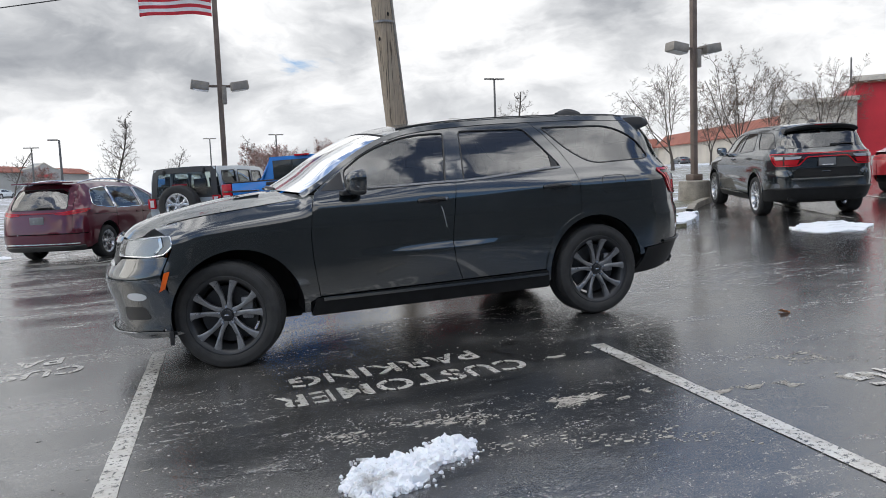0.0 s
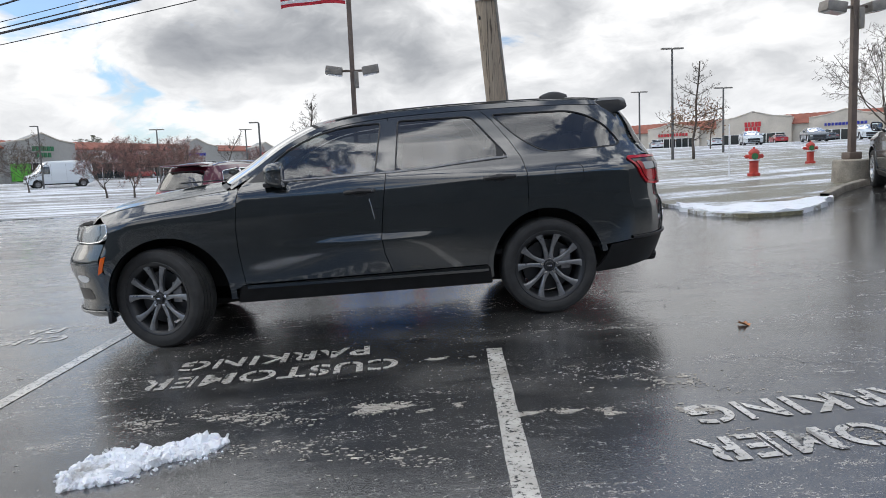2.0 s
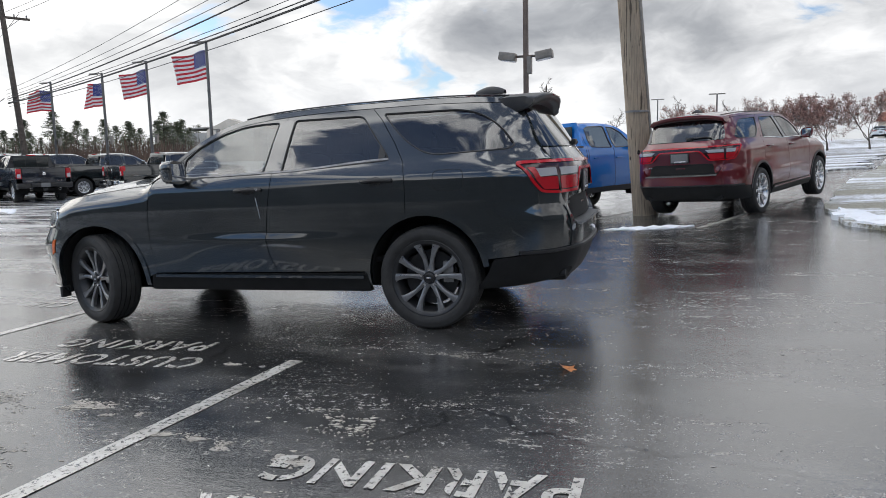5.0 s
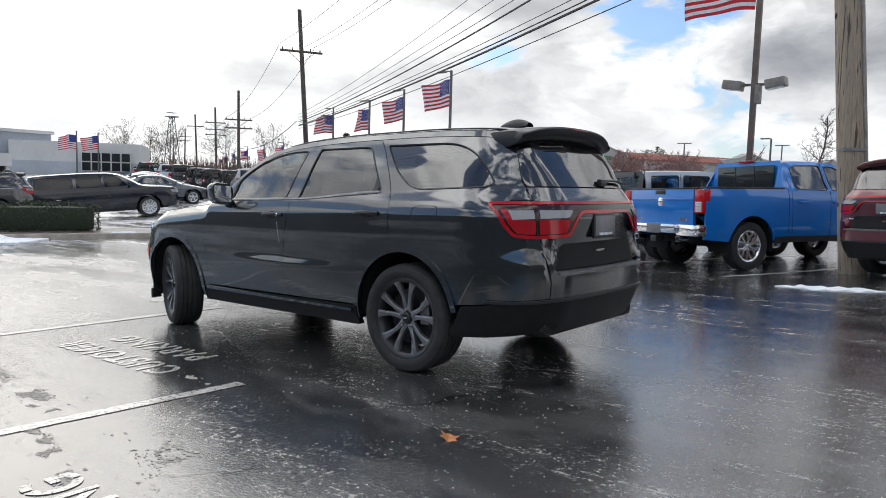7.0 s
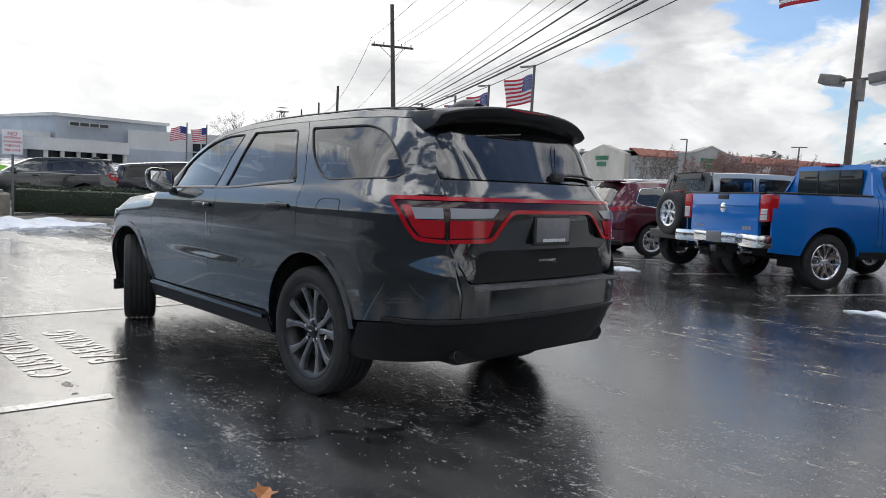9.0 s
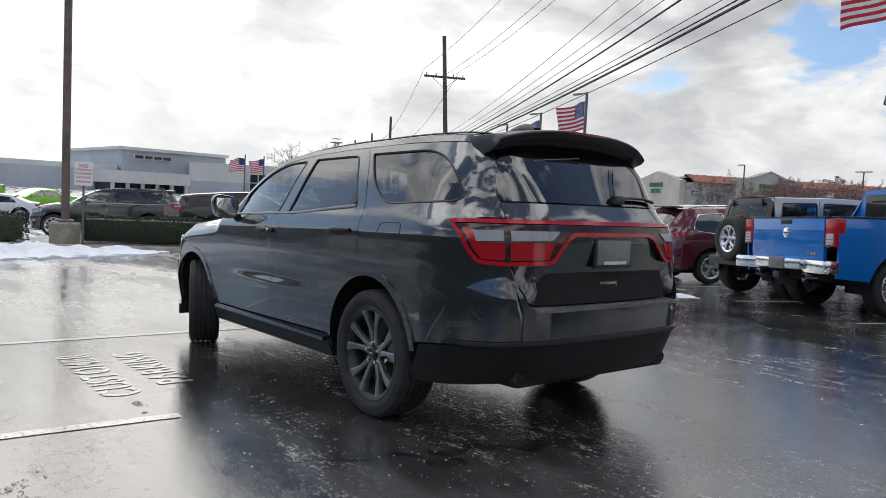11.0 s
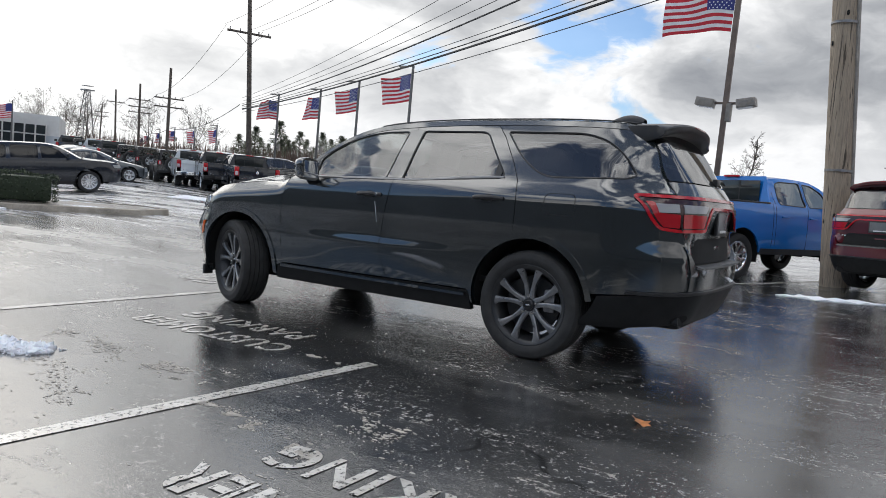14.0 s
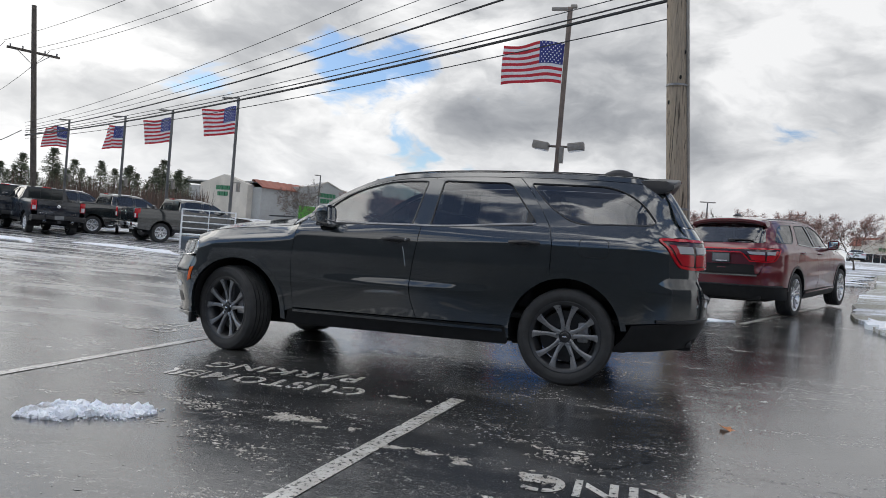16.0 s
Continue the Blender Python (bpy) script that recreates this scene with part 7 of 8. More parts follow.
# ---- poles, lamps, flags and cables ----
def column(name, base, lean, h, r0, r1, mat, label, category, group="", n=14):
    """A tapered pole; lean: (x, y) shift of its top."""
    z = lot_height(*base)
    ob = thing(name, Matrix.Translation((*base, z)), label, category, group)
    bm, rings = bmesh.new(), []
    for i in range(9):
        t = i / 8
        r = r0 + (r1 - r0) * t
        rings.append([(lean[0] * t + r * math.cos(a), lean[1] * t + r * math.sin(a), -0.1 + (h + 0.1) * t) for a in np.linspace(0, 2 * math.pi, n, endpoint=False)])
    bm = grid_bm([ring + ring[:1] for ring in rings])
    bmesh.ops.remove_doubles(bm, verts=bm.verts[:], dist=1e-5)
    bmesh.ops.holes_fill(bm, edges=[e for e in bm.edges if len(e.link_faces) == 1])
    bmesh.ops.recalc_face_normals(bm, faces=bm.faces[:])
    part("shaft", bm, mat, ob)
    return ob


wood = column("utility_pole", (2.79, 8.34), (-0.95, 0.05), 10.8, 0.225, 0.165, WOOD, "leaning weathered wooden utility pole behind the parked cars", "pole", "wooden utility poles", 20)
part("conduit", tube([(0.20 - 0.95 * z / 10.8, -0.05, z) for z in np.linspace(0, 10.4, 12)], 0.035, 8), LAMP_GREY, wood, "dark cable conduit up the pole")
for z in (1.95, 4.4, 6.6):
    part("band", lathe([(0.232 - 0.0055 * z, -0.02), (0.236 - 0.0055 * z, -0.02), (0.236 - 0.0055 * z, 0.02), (0.232 - 0.0055 * z, 0.02)], 20, "z"), STEEL, wood).location = (-0.95 * z / 10.8, 0, z)
rng = random.Random(5)
for k in range(14):
    z, a = rng.uniform(1.0, 7.5), rng.uniform(math.pi * 0.9, math.pi * 2.1)
    r = 0.226 - 0.0055 * z
    part("knot", lathe([(0.001, 0.010), (0.016, 0.008), (0.026, 0.0)], 9, "z"), LINER, wood, "dark knot").matrix_basis = Matrix.Translation((-0.95 * z / 10.8 + r * math.cos(a), r * math.sin(a), z)) @ Vector((math.cos(a), math.sin(a), 0)).to_track_quat("Z", "Y").to_matrix().to_4x4() @ Matrix.Diagonal((1, 1.8, 1, 1))
part("cable_coil", tube([(-0.25 + 0.24 * math.cos(t), -0.3, 7.0 + 0.10 * math.sin(t) + 0.012 * math.sin(3 * t)) for t in np.linspace(0, 6 * math.pi, 60)], 0.012, 5), WIRE, wood, "coil of slack black cable").location = (0.95, 0, 0)


def twin_lamp(base, h, head_z, label, group="", pedestal=0.0, mat=POLE_BROWN, extra=0.0):
    """A square pole with two shoebox lamp heads."""
    z = lot_height(*base)
    ob = thing("street_lamp", Matrix.Translation((*base, z)), label, "lamp", group)
    if pedestal:
        part("pedestal", lathe([(0.001, pedestal), (0.34, pedestal), (0.38, pedestal - 0.03), (0.40, -0.1)], 28, "z"), CONCRETE, ob, "round stained concrete pedestal")
        part("base_cover", boxes(((0, 0, pedestal + 0.08), (0.30, 0.30, 0.16)), bevel=0.03), mat, ob)
    part("pole", boxes(((0, 0, (h + pedestal) / 2), (0.13, 0.13, h - pedestal)), bevel=0.012), mat, ob)
    part("gear_box", boxes(((0.10, 0.0, head_z - 0.22), (0.12, 0.22, 0.45)), bevel=0.02), LAMP_GREY, ob)
    for s in (-1, 1):
        part("arm", boxes(((s * 0.20, 0, head_z + 0.02), (0.30, 0.06, 0.06)), bevel=0.01), mat, ob)
        bm = bmesh.new()
        bmesh.ops.create_cube(bm, size=1, matrix=pose(s * 0.50, 0, head_z + 0.03, 0, -s * 9, 0) @ Matrix.Diagonal((0.46, 0.36, 0.22, 1)))
        bmesh.ops.bevel(bm, geom=bm.edges[:], offset=0.03, segments=2, affect="EDGES", profile=0.6)
        hd = part("lamp_head", bm, LAMP_GREY, ob)
        bm = bmesh.new()
        bmesh.ops.create_cube(bm, size=1, matrix=pose(s * 0.50 - 0.017 * s, 0, head_z - 0.085, 0, -s * 9, 0) @ Matrix.Diagonal((0.38, 0.30, 0.015, 1)))
        part("lens", bm, WHITE_LENS, hd)
    return ob


twin_lamp((10.52, 8.74), 8.6, 3.80, "brown lamp post with two square heads on a concrete pedestal", "lamp posts", 0.55)
flag_lamp = twin_lamp((-0.55, 13.89), 7.95, 3.97, "tall brown pole with two lamp heads, flying a flag", "lamp posts")
part("top_arm", boxes(((-0.25, 0, 7.90), (0.55, 0.10, 0.09)), ((0.1, 0, 7.97), (0.18, 0.12, 0.10)), bevel=0.02), LAMP_GREY, flag_lamp)


def flag(parent, at, w, h, seed, ang=170.0, stars=True):
    """A flag of thirteen stripes, blowing in the wind."""
    rng = random.Random(seed)
    ph, amp = rng.uniform(0, 6), rng.uniform(0.05, 0.09)
    droop = rng.uniform(0.02, 0.10)

    def at_uv(u, v, out=0.0):
        x = w * u
        y = amp * w * (0.35 + u) * math.sin(7.5 * u + 1.7 * v + ph) + out
        z = -h * v - droop * w * u * u + 0.03 * w * math.sin(5 * u + ph)
        return (x, y, z)
    ob = new("flag")
    ob.parent = parent
    ob.matrix_basis = Matrix.Translation(at) @ pose(0, 0, 0, 0, 0, ang)
    n, bm = 26, bmesh.new()
    grid = [[bm.verts.new(at_uv(i / n, j / 26)) for i in range(n + 1)] for j in range(27)]
    for j in range(26):
        for i in range(n):
            f = bm.faces.new((grid[j][i], grid[j][i + 1], grid[j + 1][i + 1], grid[j + 1][i]))
            f.material_index = (j // 2) % 2
    part("stripes", bm, (FLAG_RED, FLAG_WHITE), ob, "red and white striped cloth")
    for side in (-1, 1):
        bm = grid_bm([[at_uv(0.4 * i / 10, (7 / 13) * j / 8, side * 0.006) for i in range(11)] for j in range(9)])
        can = part("canton", bm, FLAG_BLUE, ob, "blue canton with white stars")
        if stars:
            bm = bmesh.new()
            for r in range(9):
                for c in range(6 if r % 2 == 0 else 5):
                    u, v = 0.4 * (c + (0.7 if r % 2 == 0 else 1.2)) / 6.4, (7 / 13) * (r + 0.6) / 9.2
                    p = Vector(at_uv(u, v, side * 0.010))
                    q = 0.018 * h
                    bm.faces.new([bm.verts.new(p + Vector((q * math.cos(a), 0, q * math.sin(a)))) for a in np.linspace(0, 2 * math.pi, 5, endpoint=False)])
            part("stars", bm, FLAG_WHITE, can)
    return ob


flag(flag_lamp, (-0.08, 0, 6.95), 1.75, 1.15, 2, 174)


def flag_pole(x, y, h, seed, stars=True):
    ob = column("flag_pole", (x, y), (0.0, 0.0), h, 0.075, 0.055, POLE_GREY, "slim grey street pole with a lamp arm and a flag", "pole", "flag poles along the road", 8)
    part("lamp_arm", boxes(((-0.32, 0.05, h - 0.02), (0.62, 0.05, 0.05)), ((-0.55, 0.06, h - 0.03), (0.42, 0.16, 0.07)), bevel=0.015), LAMP_GREY, ob)
    flag(ob, (-0.05, 0, h - 0.42), 1.75, 1.12, seed, 168 + 8 * math.sin(seed * 2.3), stars)
    part("control_box", boxes(((0.24, 0, 2.75), (0.30, 0.10, 0.05)), ((0.30, 0, 2.55), (0.10, 0.16, 0.34)), bevel=0.01), LAMP_GREY, ob)


POLES = [(-14.46, 19.44, 6.25), (-19.48, 22.03, 6.05), (-23.06, 23.22, 5.8), (-29.45, 26.42, 5.85),
         (-47.99, 37.25, 4.1), (-55.44, 40.79, 3.9), (-65.39, 45.91, 3.9), (-71.99, 48.77, 3.6), (-86.61, 57.55, 3.5), (-99.4, 65.44, 3.4)]
for k, (x, y, h) in enumerate(POLES):
    flag_pole(x, y, h, k + 3, k < 4)


def line_pole(x, y, h, lean, arms, r=0.19):
    ob = column("utility_pole", (x, y), lean, h, r, r * 0.72, BARK, "tall grey wooden power pole with crossarms", "pole", "wooden utility poles", 10)
    for z in arms:
        t = z / h
        c = (lean[0] * t, lean[1] * t, z)
        a = part("crossarm", boxes((c, (0.12, 2.6, 0.12), -27), bevel=0.01), BARK, ob)
        for o in (-1.15, -0.55, 0.55, 1.15):
            part("insulator", lathe([(0.02, 0.0), (0.045, 0.04), (0.03, 0.08), (0.045, 0.11), (0.015, 0.16)], 8, "z"), STEEL, a).location = (c[0] + o * 0.45, c[1] + o * 0.89, z + 0.06)
        part("brace", rods(((c[0], c[1], z - 0.7), (c[0] + 0.36, c[1] + 0.7, z - 0.05), 0.018), ((c[0], c[1], z - 0.7), (c[0] - 0.36, c[1] - 0.7, z - 0.05), 0.018), n=5), STEEL, a)
    return ob


line_pole(-29.9, 24.9, 11.6, (-0.6, -0.40), (9.1,), 0.17)
line_pole(-55.0, 37.4, 9.0, (-0.2, 0.1), (6.2, 5.4), 0.17)
line_pole(-79.0, 50.8, 9.2, (-0.3, 0.0), (7.2, 6.3, 5.6), 0.17)
line_pole(-99.0, 60.5, 9.9, (-0.9, 0.2), (8.0,), 0.17)
line_pole(-130.0, 77.0, 9.4, (0.1, 0.2), (8.0, 7.2), 0.17)
line_pole(-160.0, 92.0, 9.4, (0.3, 0.2), (8.0,), 0.17)


def cable(a, b, sag, r, n=26):
    a, b = Vector(a), Vector(b)
    pts = [a + (b - a) * t - Vector((0, 0, sag * 4 * t * (1 - t))) for t in np.linspace(0, 1, n)]
    tagged(part("overhead_cable", tube(pts, r, 5), WIRE), "black overhead cable slung between the poles", "cable", "overhead cables")


def wood_at(z):
    return (2.79 - 0.95 * z / 10.8, 8.25, lot_height(2.79, 8.34) + z)


def far_at(z):
    return (-30.2 - 0.55 * z / 11.9, 24.6 - 0.35 * z / 11.9, lot_height(-30.2, 24.7) + z)


for zw, zf, sag, r in ((5.75, 4.45, 0.35, 0.013), (6.12, 4.62, 0.35, 0.034), (6.22, 4.66, 0.30, 0.018), (6.42, 4.75, 0.30, 0.011), (7.25, 4.85, 0.45, 0.026), (7.55, 4.95, 0.42, 0.011), (8.1, 5.1, 0.50, 0.010), (8.9, 5.3, 0.55, 0.010)):
    cable(wood_at(zw), far_at(zf), sag, r)
for o in (-1.1, 0.55, 1.1):
    a, b = Vector(wood_at(10.5)), Vector(far_at(9.4))
    off = Vector((o * 0.45, o * 0.89, 0))
    cable(a + off * 0.8 + Vector((0, 0, 0.3)), b + off, 0.7, 0.011)
PEAKS = [((-30.7, 24.5), 9.4), ((-55.1, 37.4), 6.4), ((-79.2, 50.8), 7.4), ((-99.8, 60.7), 8.1), ((-130, 77.2), 8.1), ((-160, 92.2), 8.1)]
for (p, zp), (q, zq) in zip(PEAKS, PEAKS[1:]):
    for o in (-1.1, 1.1):
        off = Vector((o * 0.45, o * 0.89, 0))
        cable(Vector((*p, lot_height(*p) + zp)) + off, Vector((*q, lot_height(*q) + zq)) + off, 0.8, 0.014, 12)
    cable((*p, lot_height(*p) + zp * 0.52), (*q, lot_height(*q) + zq * 0.55), 0.7, 0.022, 12)


def car_park_lamp(x, y, h, arms=1, name="street_lamp"):
    ob = column(name, (x, y), (0, 0), h, 0.09, 0.06, POLE_GREY, "slim dark car park lamp post far across the lot", "lamp", "far lamp posts", 8)
    for s in ((-1,) if arms == 1 else (-1, 1)):
        part("lamp_head", boxes(((s * 0.35, 0, h), (0.60, 0.22, 0.09)), bevel=0.02), LAMP_GREY, ob)
    return ob


for x, y, h, arms in ((16.98, 34.7, 6.4, 2), (-8.5, 45.5, 4.6, 1), (24.5, 44, 4.6, 2), (20.5, 50, 5.0, 2), (-14, 70, 5.0, 2), (2.0, 74, 5.6, 2), (7.0, 60, 4.8, 2), (-20.5, 62, 5.0, 2), (14.5, 62, 4.0, 2), (-30, 60, 5.5, 1)):
    car_park_lamp(x, y, h, arms)


def sign_post():
    z = lot_height(-14.2, 0.4) + 0.08
    twin = column("street_lamp", (-14.2, 0.42), (0.0, 0.0), 9.5, 0.095, 0.085, POLE_BROWN, "tall brown lamp post on a concrete pedestal in the hedge", "lamp", "lamp posts", 12)
    part("pedestal", lathe([(0.001, 0.62), (0.30, 0.62), (0.34, 0.58), (0.34, 0.0)], 24, "z"), CONCRETE, twin, "grey concrete pedestal")
    part("base_plate", boxes(((0, 0, 0.66), (0.34, 0.34, 0.06)), bevel=0.01), STEEL, twin)
    for s in (-1, 1):
        part("lamp_head", boxes(((s * 0.55, s * 0.2, 6.6), (0.5, 0.4, 0.2), 20), bevel=0.03), LAMP_GREY, twin)
    ob = thing("sign", Matrix.Translation((-13.75, 0.72, z)) @ pose(0, 0, 0, 0, 0, 70), "small white no-parking sign with red words on a grey steel post", "sign")
    part("post", boxes(((0, 0, 0.95), (0.05, 0.03, 1.95)), bevel=0.005), POLE_GREY, ob)
    panel_ob = part("board", boxes(((0, -0.025, 1.72), (0.40, 0.006, 0.56)), bevel=0.002), WHITE_SIGN, ob)
    for word, size, zz in (("NO", 0.125, 1.865), ("STOPPING", 0.074, 1.79), ("STANDING", 0.074, 1.70), ("PARKING", 0.074, 1.61), ("FIRE LANE", 0.070, 1.51)):
        cu = bpy.data.curves.new("word", "FONT")
        cu.body, cu.size, cu.align_x, cu.offset = word, size, "CENTER", 0.001
        tmp = bpy.data.objects.new("word", cu)
        scene.collection.objects.link(tmp)
        bpy.context.view_layer.update()
        me = bpy.data.meshes.new_from_object(tmp.evaluated_get(bpy.context.evaluated_depsgraph_get()))
        bpy.data.objects.remove(tmp)
        me.transform(pose(0, -0.0305, zz, 90, 0, 0))
        bm = bmesh.new()
        bm.from_mesh(me)
        part("lettering", bm, SIGN_RED, panel_ob, f"the red words {word}")


sign_post()


def hydrant(x, y, s, label):
    ob = thing("fire_hydrant", Matrix.Translation((x, y, lot_height(x, y) + 0.10)) @ pose(0, 0, 0, 0, 0, -20) @ Matrix.Scale(s, 4), label, "hydrant", "fire hydrants")
    part("barrel", lathe([(0.17, -0.1), (0.17, 0.03), (0.12, 0.05), (0.12, 0.36), (0.17, 0.38), (0.17, 0.42), (0.135, 0.44), (0.135, 0.58)], 24, "z"), HYDRANT_RED, ob)
    part("collar", lathe([(0.175, 0.378), (0.182, 0.385), (0.182, 0.415), (0.175, 0.42)], 24, "z"), WHITE_STEEL, ob, "pale flange")
    part("bonnet", lathe([(0.15, 0.58), (0.15, 0.61), (0.12, 0.66), (0.07, 0.70), (0.03, 0.71), (0.03, 0.75), (0.001, 0.76)], 24, "z"), HYDRANT_RED, ob)
    for s2 in (-1, 1):
        part("nozzle", rods(((s2 * 0.10, 0, 0.50), (s2 * 0.20, 0, 0.50), 0.055), ((s2 * 0.20, 0, 0.50), (s2 * 0.225, 0, 0.50), 0.062), ((s2 * 0.225, 0, 0.50), (s2 * 0.26, 0, 0.50), 0.02), n=14), HYDRANT_RED, ob)
    part("pumper_cap", rods(((0, -0.10, 0.50), (0, -0.19, 0.50), 0.075), ((0, -0.19, 0.50), (0, -0.215, 0.50), 0.088), n=18), HYDRANT_GREEN, ob, "green pumper cap")


hydrant(10.2, 12.4, 0.98, "red fire hydrant with a green cap on the snowy lawn")
hydrant(14.6, 17.0, 0.95, "second red fire hydrant farther across the lawn")
tagged(part("marker_rod", rods(((9.6, 12.6, lot_height(9.6, 12.6)), (9.6, 12.6, lot_height(9.6, 12.6) + 1.5), 0.018), n=6), WHITE_STEEL), "thin pale marker rod beside the hydrant", "marker")


def display_rail():
    """A white rail frame on a grey stage at the end of the sales row."""
    ob = thing("display_rail", on_lot(-13.7, 16.9) @ pose(0, 0, 0, 0, 0, 33), "white steel rail frame on a grey display stage", "railing")
    part("stage", boxes(((0, 0.45, 0.24), (1.95, 1.1, 0.52)), bevel=0.02), GREY_PAINT, ob, "grey stage box")
    for x in (-0.95, 0.0, 0.95):
        part("post", boxes(((x, -0.12, 0.76 if x else 0.98), (0.06 if x else 0.035, 0.06, 1.52 if x else 1.0)), bevel=0.006), WHITE_STEEL, ob)
    for z in (0.56, 0.80, 1.03, 1.26, 1.49):
        part("rail", boxes(((0, -0.12, z), (1.9, 0.035, 0.045)), bevel=0.006), WHITE_STEEL, ob)


display_rail()


# ---- trees ----
def branch_mesh(seed, h, spread, trunk, sides=22, form="leader", twig=0.006, rise=0.5, bare=0.22):
    """A bare tree as tapered rods, from the trunk to the twigs."""
    rng = random.Random(seed)
    trunk_bm, crown, tips = bmesh.new(), bmesh.new(), []

    def limb(bm, p, d, length, r, n, curl, sides_n):
        """One bending limb; gives the points along it."""
        pts = [(p, d, r)]
        for i in range(n):
            q = p + d * (length / n)
            r1 = max(twig, r * (1 - 0.85 / n))
            rod(bm, p, q, r, r1, sides_n, cap=False)
            d = (d + Vector((rng.gauss(0, 0.12), rng.gauss(0, 0.12), curl + rng.gauss(0, 0.06)))).normalized()
            p, r = q, r1
            pts.append((p, d, r))
        return pts

    def off(d, out, turn):
        side = d.orthogonal().normalized()
        side.rotate(Matrix.Rotation(turn, 3, d))
        return (d * (1 - out) + side * out).normalized()

    def clothe(pts, length, level):
        n = (8, 5)[level]
        for i in range(n):
            t = 0.22 + 0.78 * (i + rng.random() * 0.6) / n
            p, d, r = pts[min(len(pts) - 1, int(t * len(pts)))]
            ln = length * rng.uniform(0.28, 0.52) * (1.15 - 0.6 * t)
            more = limb(crown, p, off(d, rng.uniform(0.45, 0.7), rng.uniform(0, 6.28)), ln, max(twig, r * 0.55), 2 if level else 3, 0.10, 3)
            tips.append(more[-1][:2])
            if level == 0:
                clothe(more, ln, 1)
    if form == "leader":
        main = limb(trunk_bm, Vector((0, 0, -0.15)), Vector((0, 0, 1)), h, trunk, 9, 0.0, 7)
        starts = [(main, h)]
    else:
        stem = limb(trunk_bm, Vector((0, 0, -0.15)), Vector((0, 0, 1)), h * 0.28, trunk, 3, 0.0, 8)
        starts = []
        for k in range(6):
            p, d, r = stem[-1] if k > 1 else stem[-2]
            ln = h * rng.uniform(0.62, 0.80)
            starts.append((limb(crown, p, off(d, rng.uniform(0.25, 0.52), k * 1.05 + rng.random() * 0.5), ln, r * 0.62, 6, 0.08, 5), ln))
    for main, ln in starts:
        k_n = sides if form == "leader" else sides // 3
        for k in range(k_n):
            t = bare + (0.98 - bare) * (k + rng.random() * 0.5) / k_n
            p, d, r = main[min(len(main) - 1, int(t * (len(main) - 1) + 0.5))]
            a = k * 2.4 + rng.random() * 0.8
            out = Vector((math.cos(a), math.sin(a), rise + 0.5 * t)).normalized() if form == "leader" else off(d, rng.uniform(0.4, 0.65), a)
            bl = h * spread * (1.08 - 0.85 * t) * rng.uniform(0.75, 1.1) if form == "leader" else ln * spread * (1.1 - 0.6 * t)
            pts = limb(crown, p, out, bl, max(twig * 1.4, r * 0.45), 4, 0.09, 4)
            tips.append(pts[-1][:2])
            clothe(pts, bl, 0)
    return trunk_bm, crown, tips


def leaf_cloud(tips, seed, per, size, scatter):
    rng, verts, faces = random.Random(seed), [], []
    for p, d in tips:
        for _ in range(per):
            c = p + Vector([rng.gauss(0, scatter) for _ in range(3)])
            u, v = Vector([rng.gauss(0, 1) for _ in range(3)]).normalized() * size * rng.uniform(0.6, 1.3), Vector([rng.gauss(0, 1) for _ in range(3)]).normalized() * size * 0.6
            k = len(verts)
            verts += [c - u, c + v, c + u, c - v]
            faces.append((k, k + 1, k + 2, k + 3))
    return mesh_bm(verts, faces)


def tree(name, x, y, h, label, seed, group="", leaf=None, per=0, size=0.05, scatter=0.2, spread=0.45, trunk=None, **shape):
    ob = thing(name, Matrix.Translation((x, y, lot_height(x, y))), label, "tree", group)
    t, c, tips = branch_mesh(seed, h, spread, trunk or h * 0.02, **shape)
    part("trunk", t, BARK, ob)
    crown = part("crown", c, BARK, ob, smooth=False)
    if leaf:
        part("leaves", leaf_cloud(tips, seed, per, size, scatter), leaf, crown, smooth=False)
    return ob


def plant_again(ob, x, y, turn, s=1.0, sink=0.0):
    copy_thing(ob, Matrix.Translation((x, y, lot_height(x, y) - sink)) @ pose(0, 0, 0, 0, 0, turn))


BARE = "bare winter trees"
big = tree("bare_tree", 28.5, 26.5, 6.4, "spreading bare tree with a few buds beside the far car park", 11, BARE, BROWN_LEAF, 1, 0.03, 0.05, 0.42, 0.16, sides=27, form="fork", twig=0.007)
big2 = tree("bare_tree", 32.2, 37.3, 7.4, "tall bare tree beyond the lamp post", 17, BARE, spread=0.42, trunk=0.17, sides=27, form="fork", twig=0.008)
tall = tree("bare_tree", -5.3, 42.0, 6.0, "tall narrow bare tree behind the row of cars", 23, BARE, spread=0.33, trunk=0.085, sides=40, twig=0.006, rise=0.65, bare=0.15)
thin = tree("bare_tree", -13.0, 55.0, 4.6, "thin bare sapling in the far car park", 31, BARE, spread=0.42, trunk=0.07, sides=12, twig=0.007, rise=0.6, bare=0.35)
oak = tree("oak_tree", 17.5, 33.0, 5.6, "young oak holding dead brown leaves on its lower boughs", 41, "", spread=0.42, trunk=0.09, sides=18, twig=0.007, rise=0.12, bare=0.25)
bm_tips = [(Vector((math.cos(a) * r, math.sin(a) * r, 1.5 + 1.7 * k)), None) for k, a, r in [(random.Random(i).random(), i * 2.4, 0.5 + 1.2 * random.Random(i + 50).random()) for i in range(46)]]
part("dead_leaves", leaf_cloud(bm_tips, 5, 20, 0.075, 0.20), BROWN_LEAF, oak, "clusters of dead brown leaves", smooth=False)
for x, y, a in ((-1.5, 60, 40), (4.5, 52, 100), (9.5, 70, 170), (-22, 66, 10), (30, 58, 250)):
    plant_again(thin, x, y, a)
plant_again(big, 44, 47, 70)
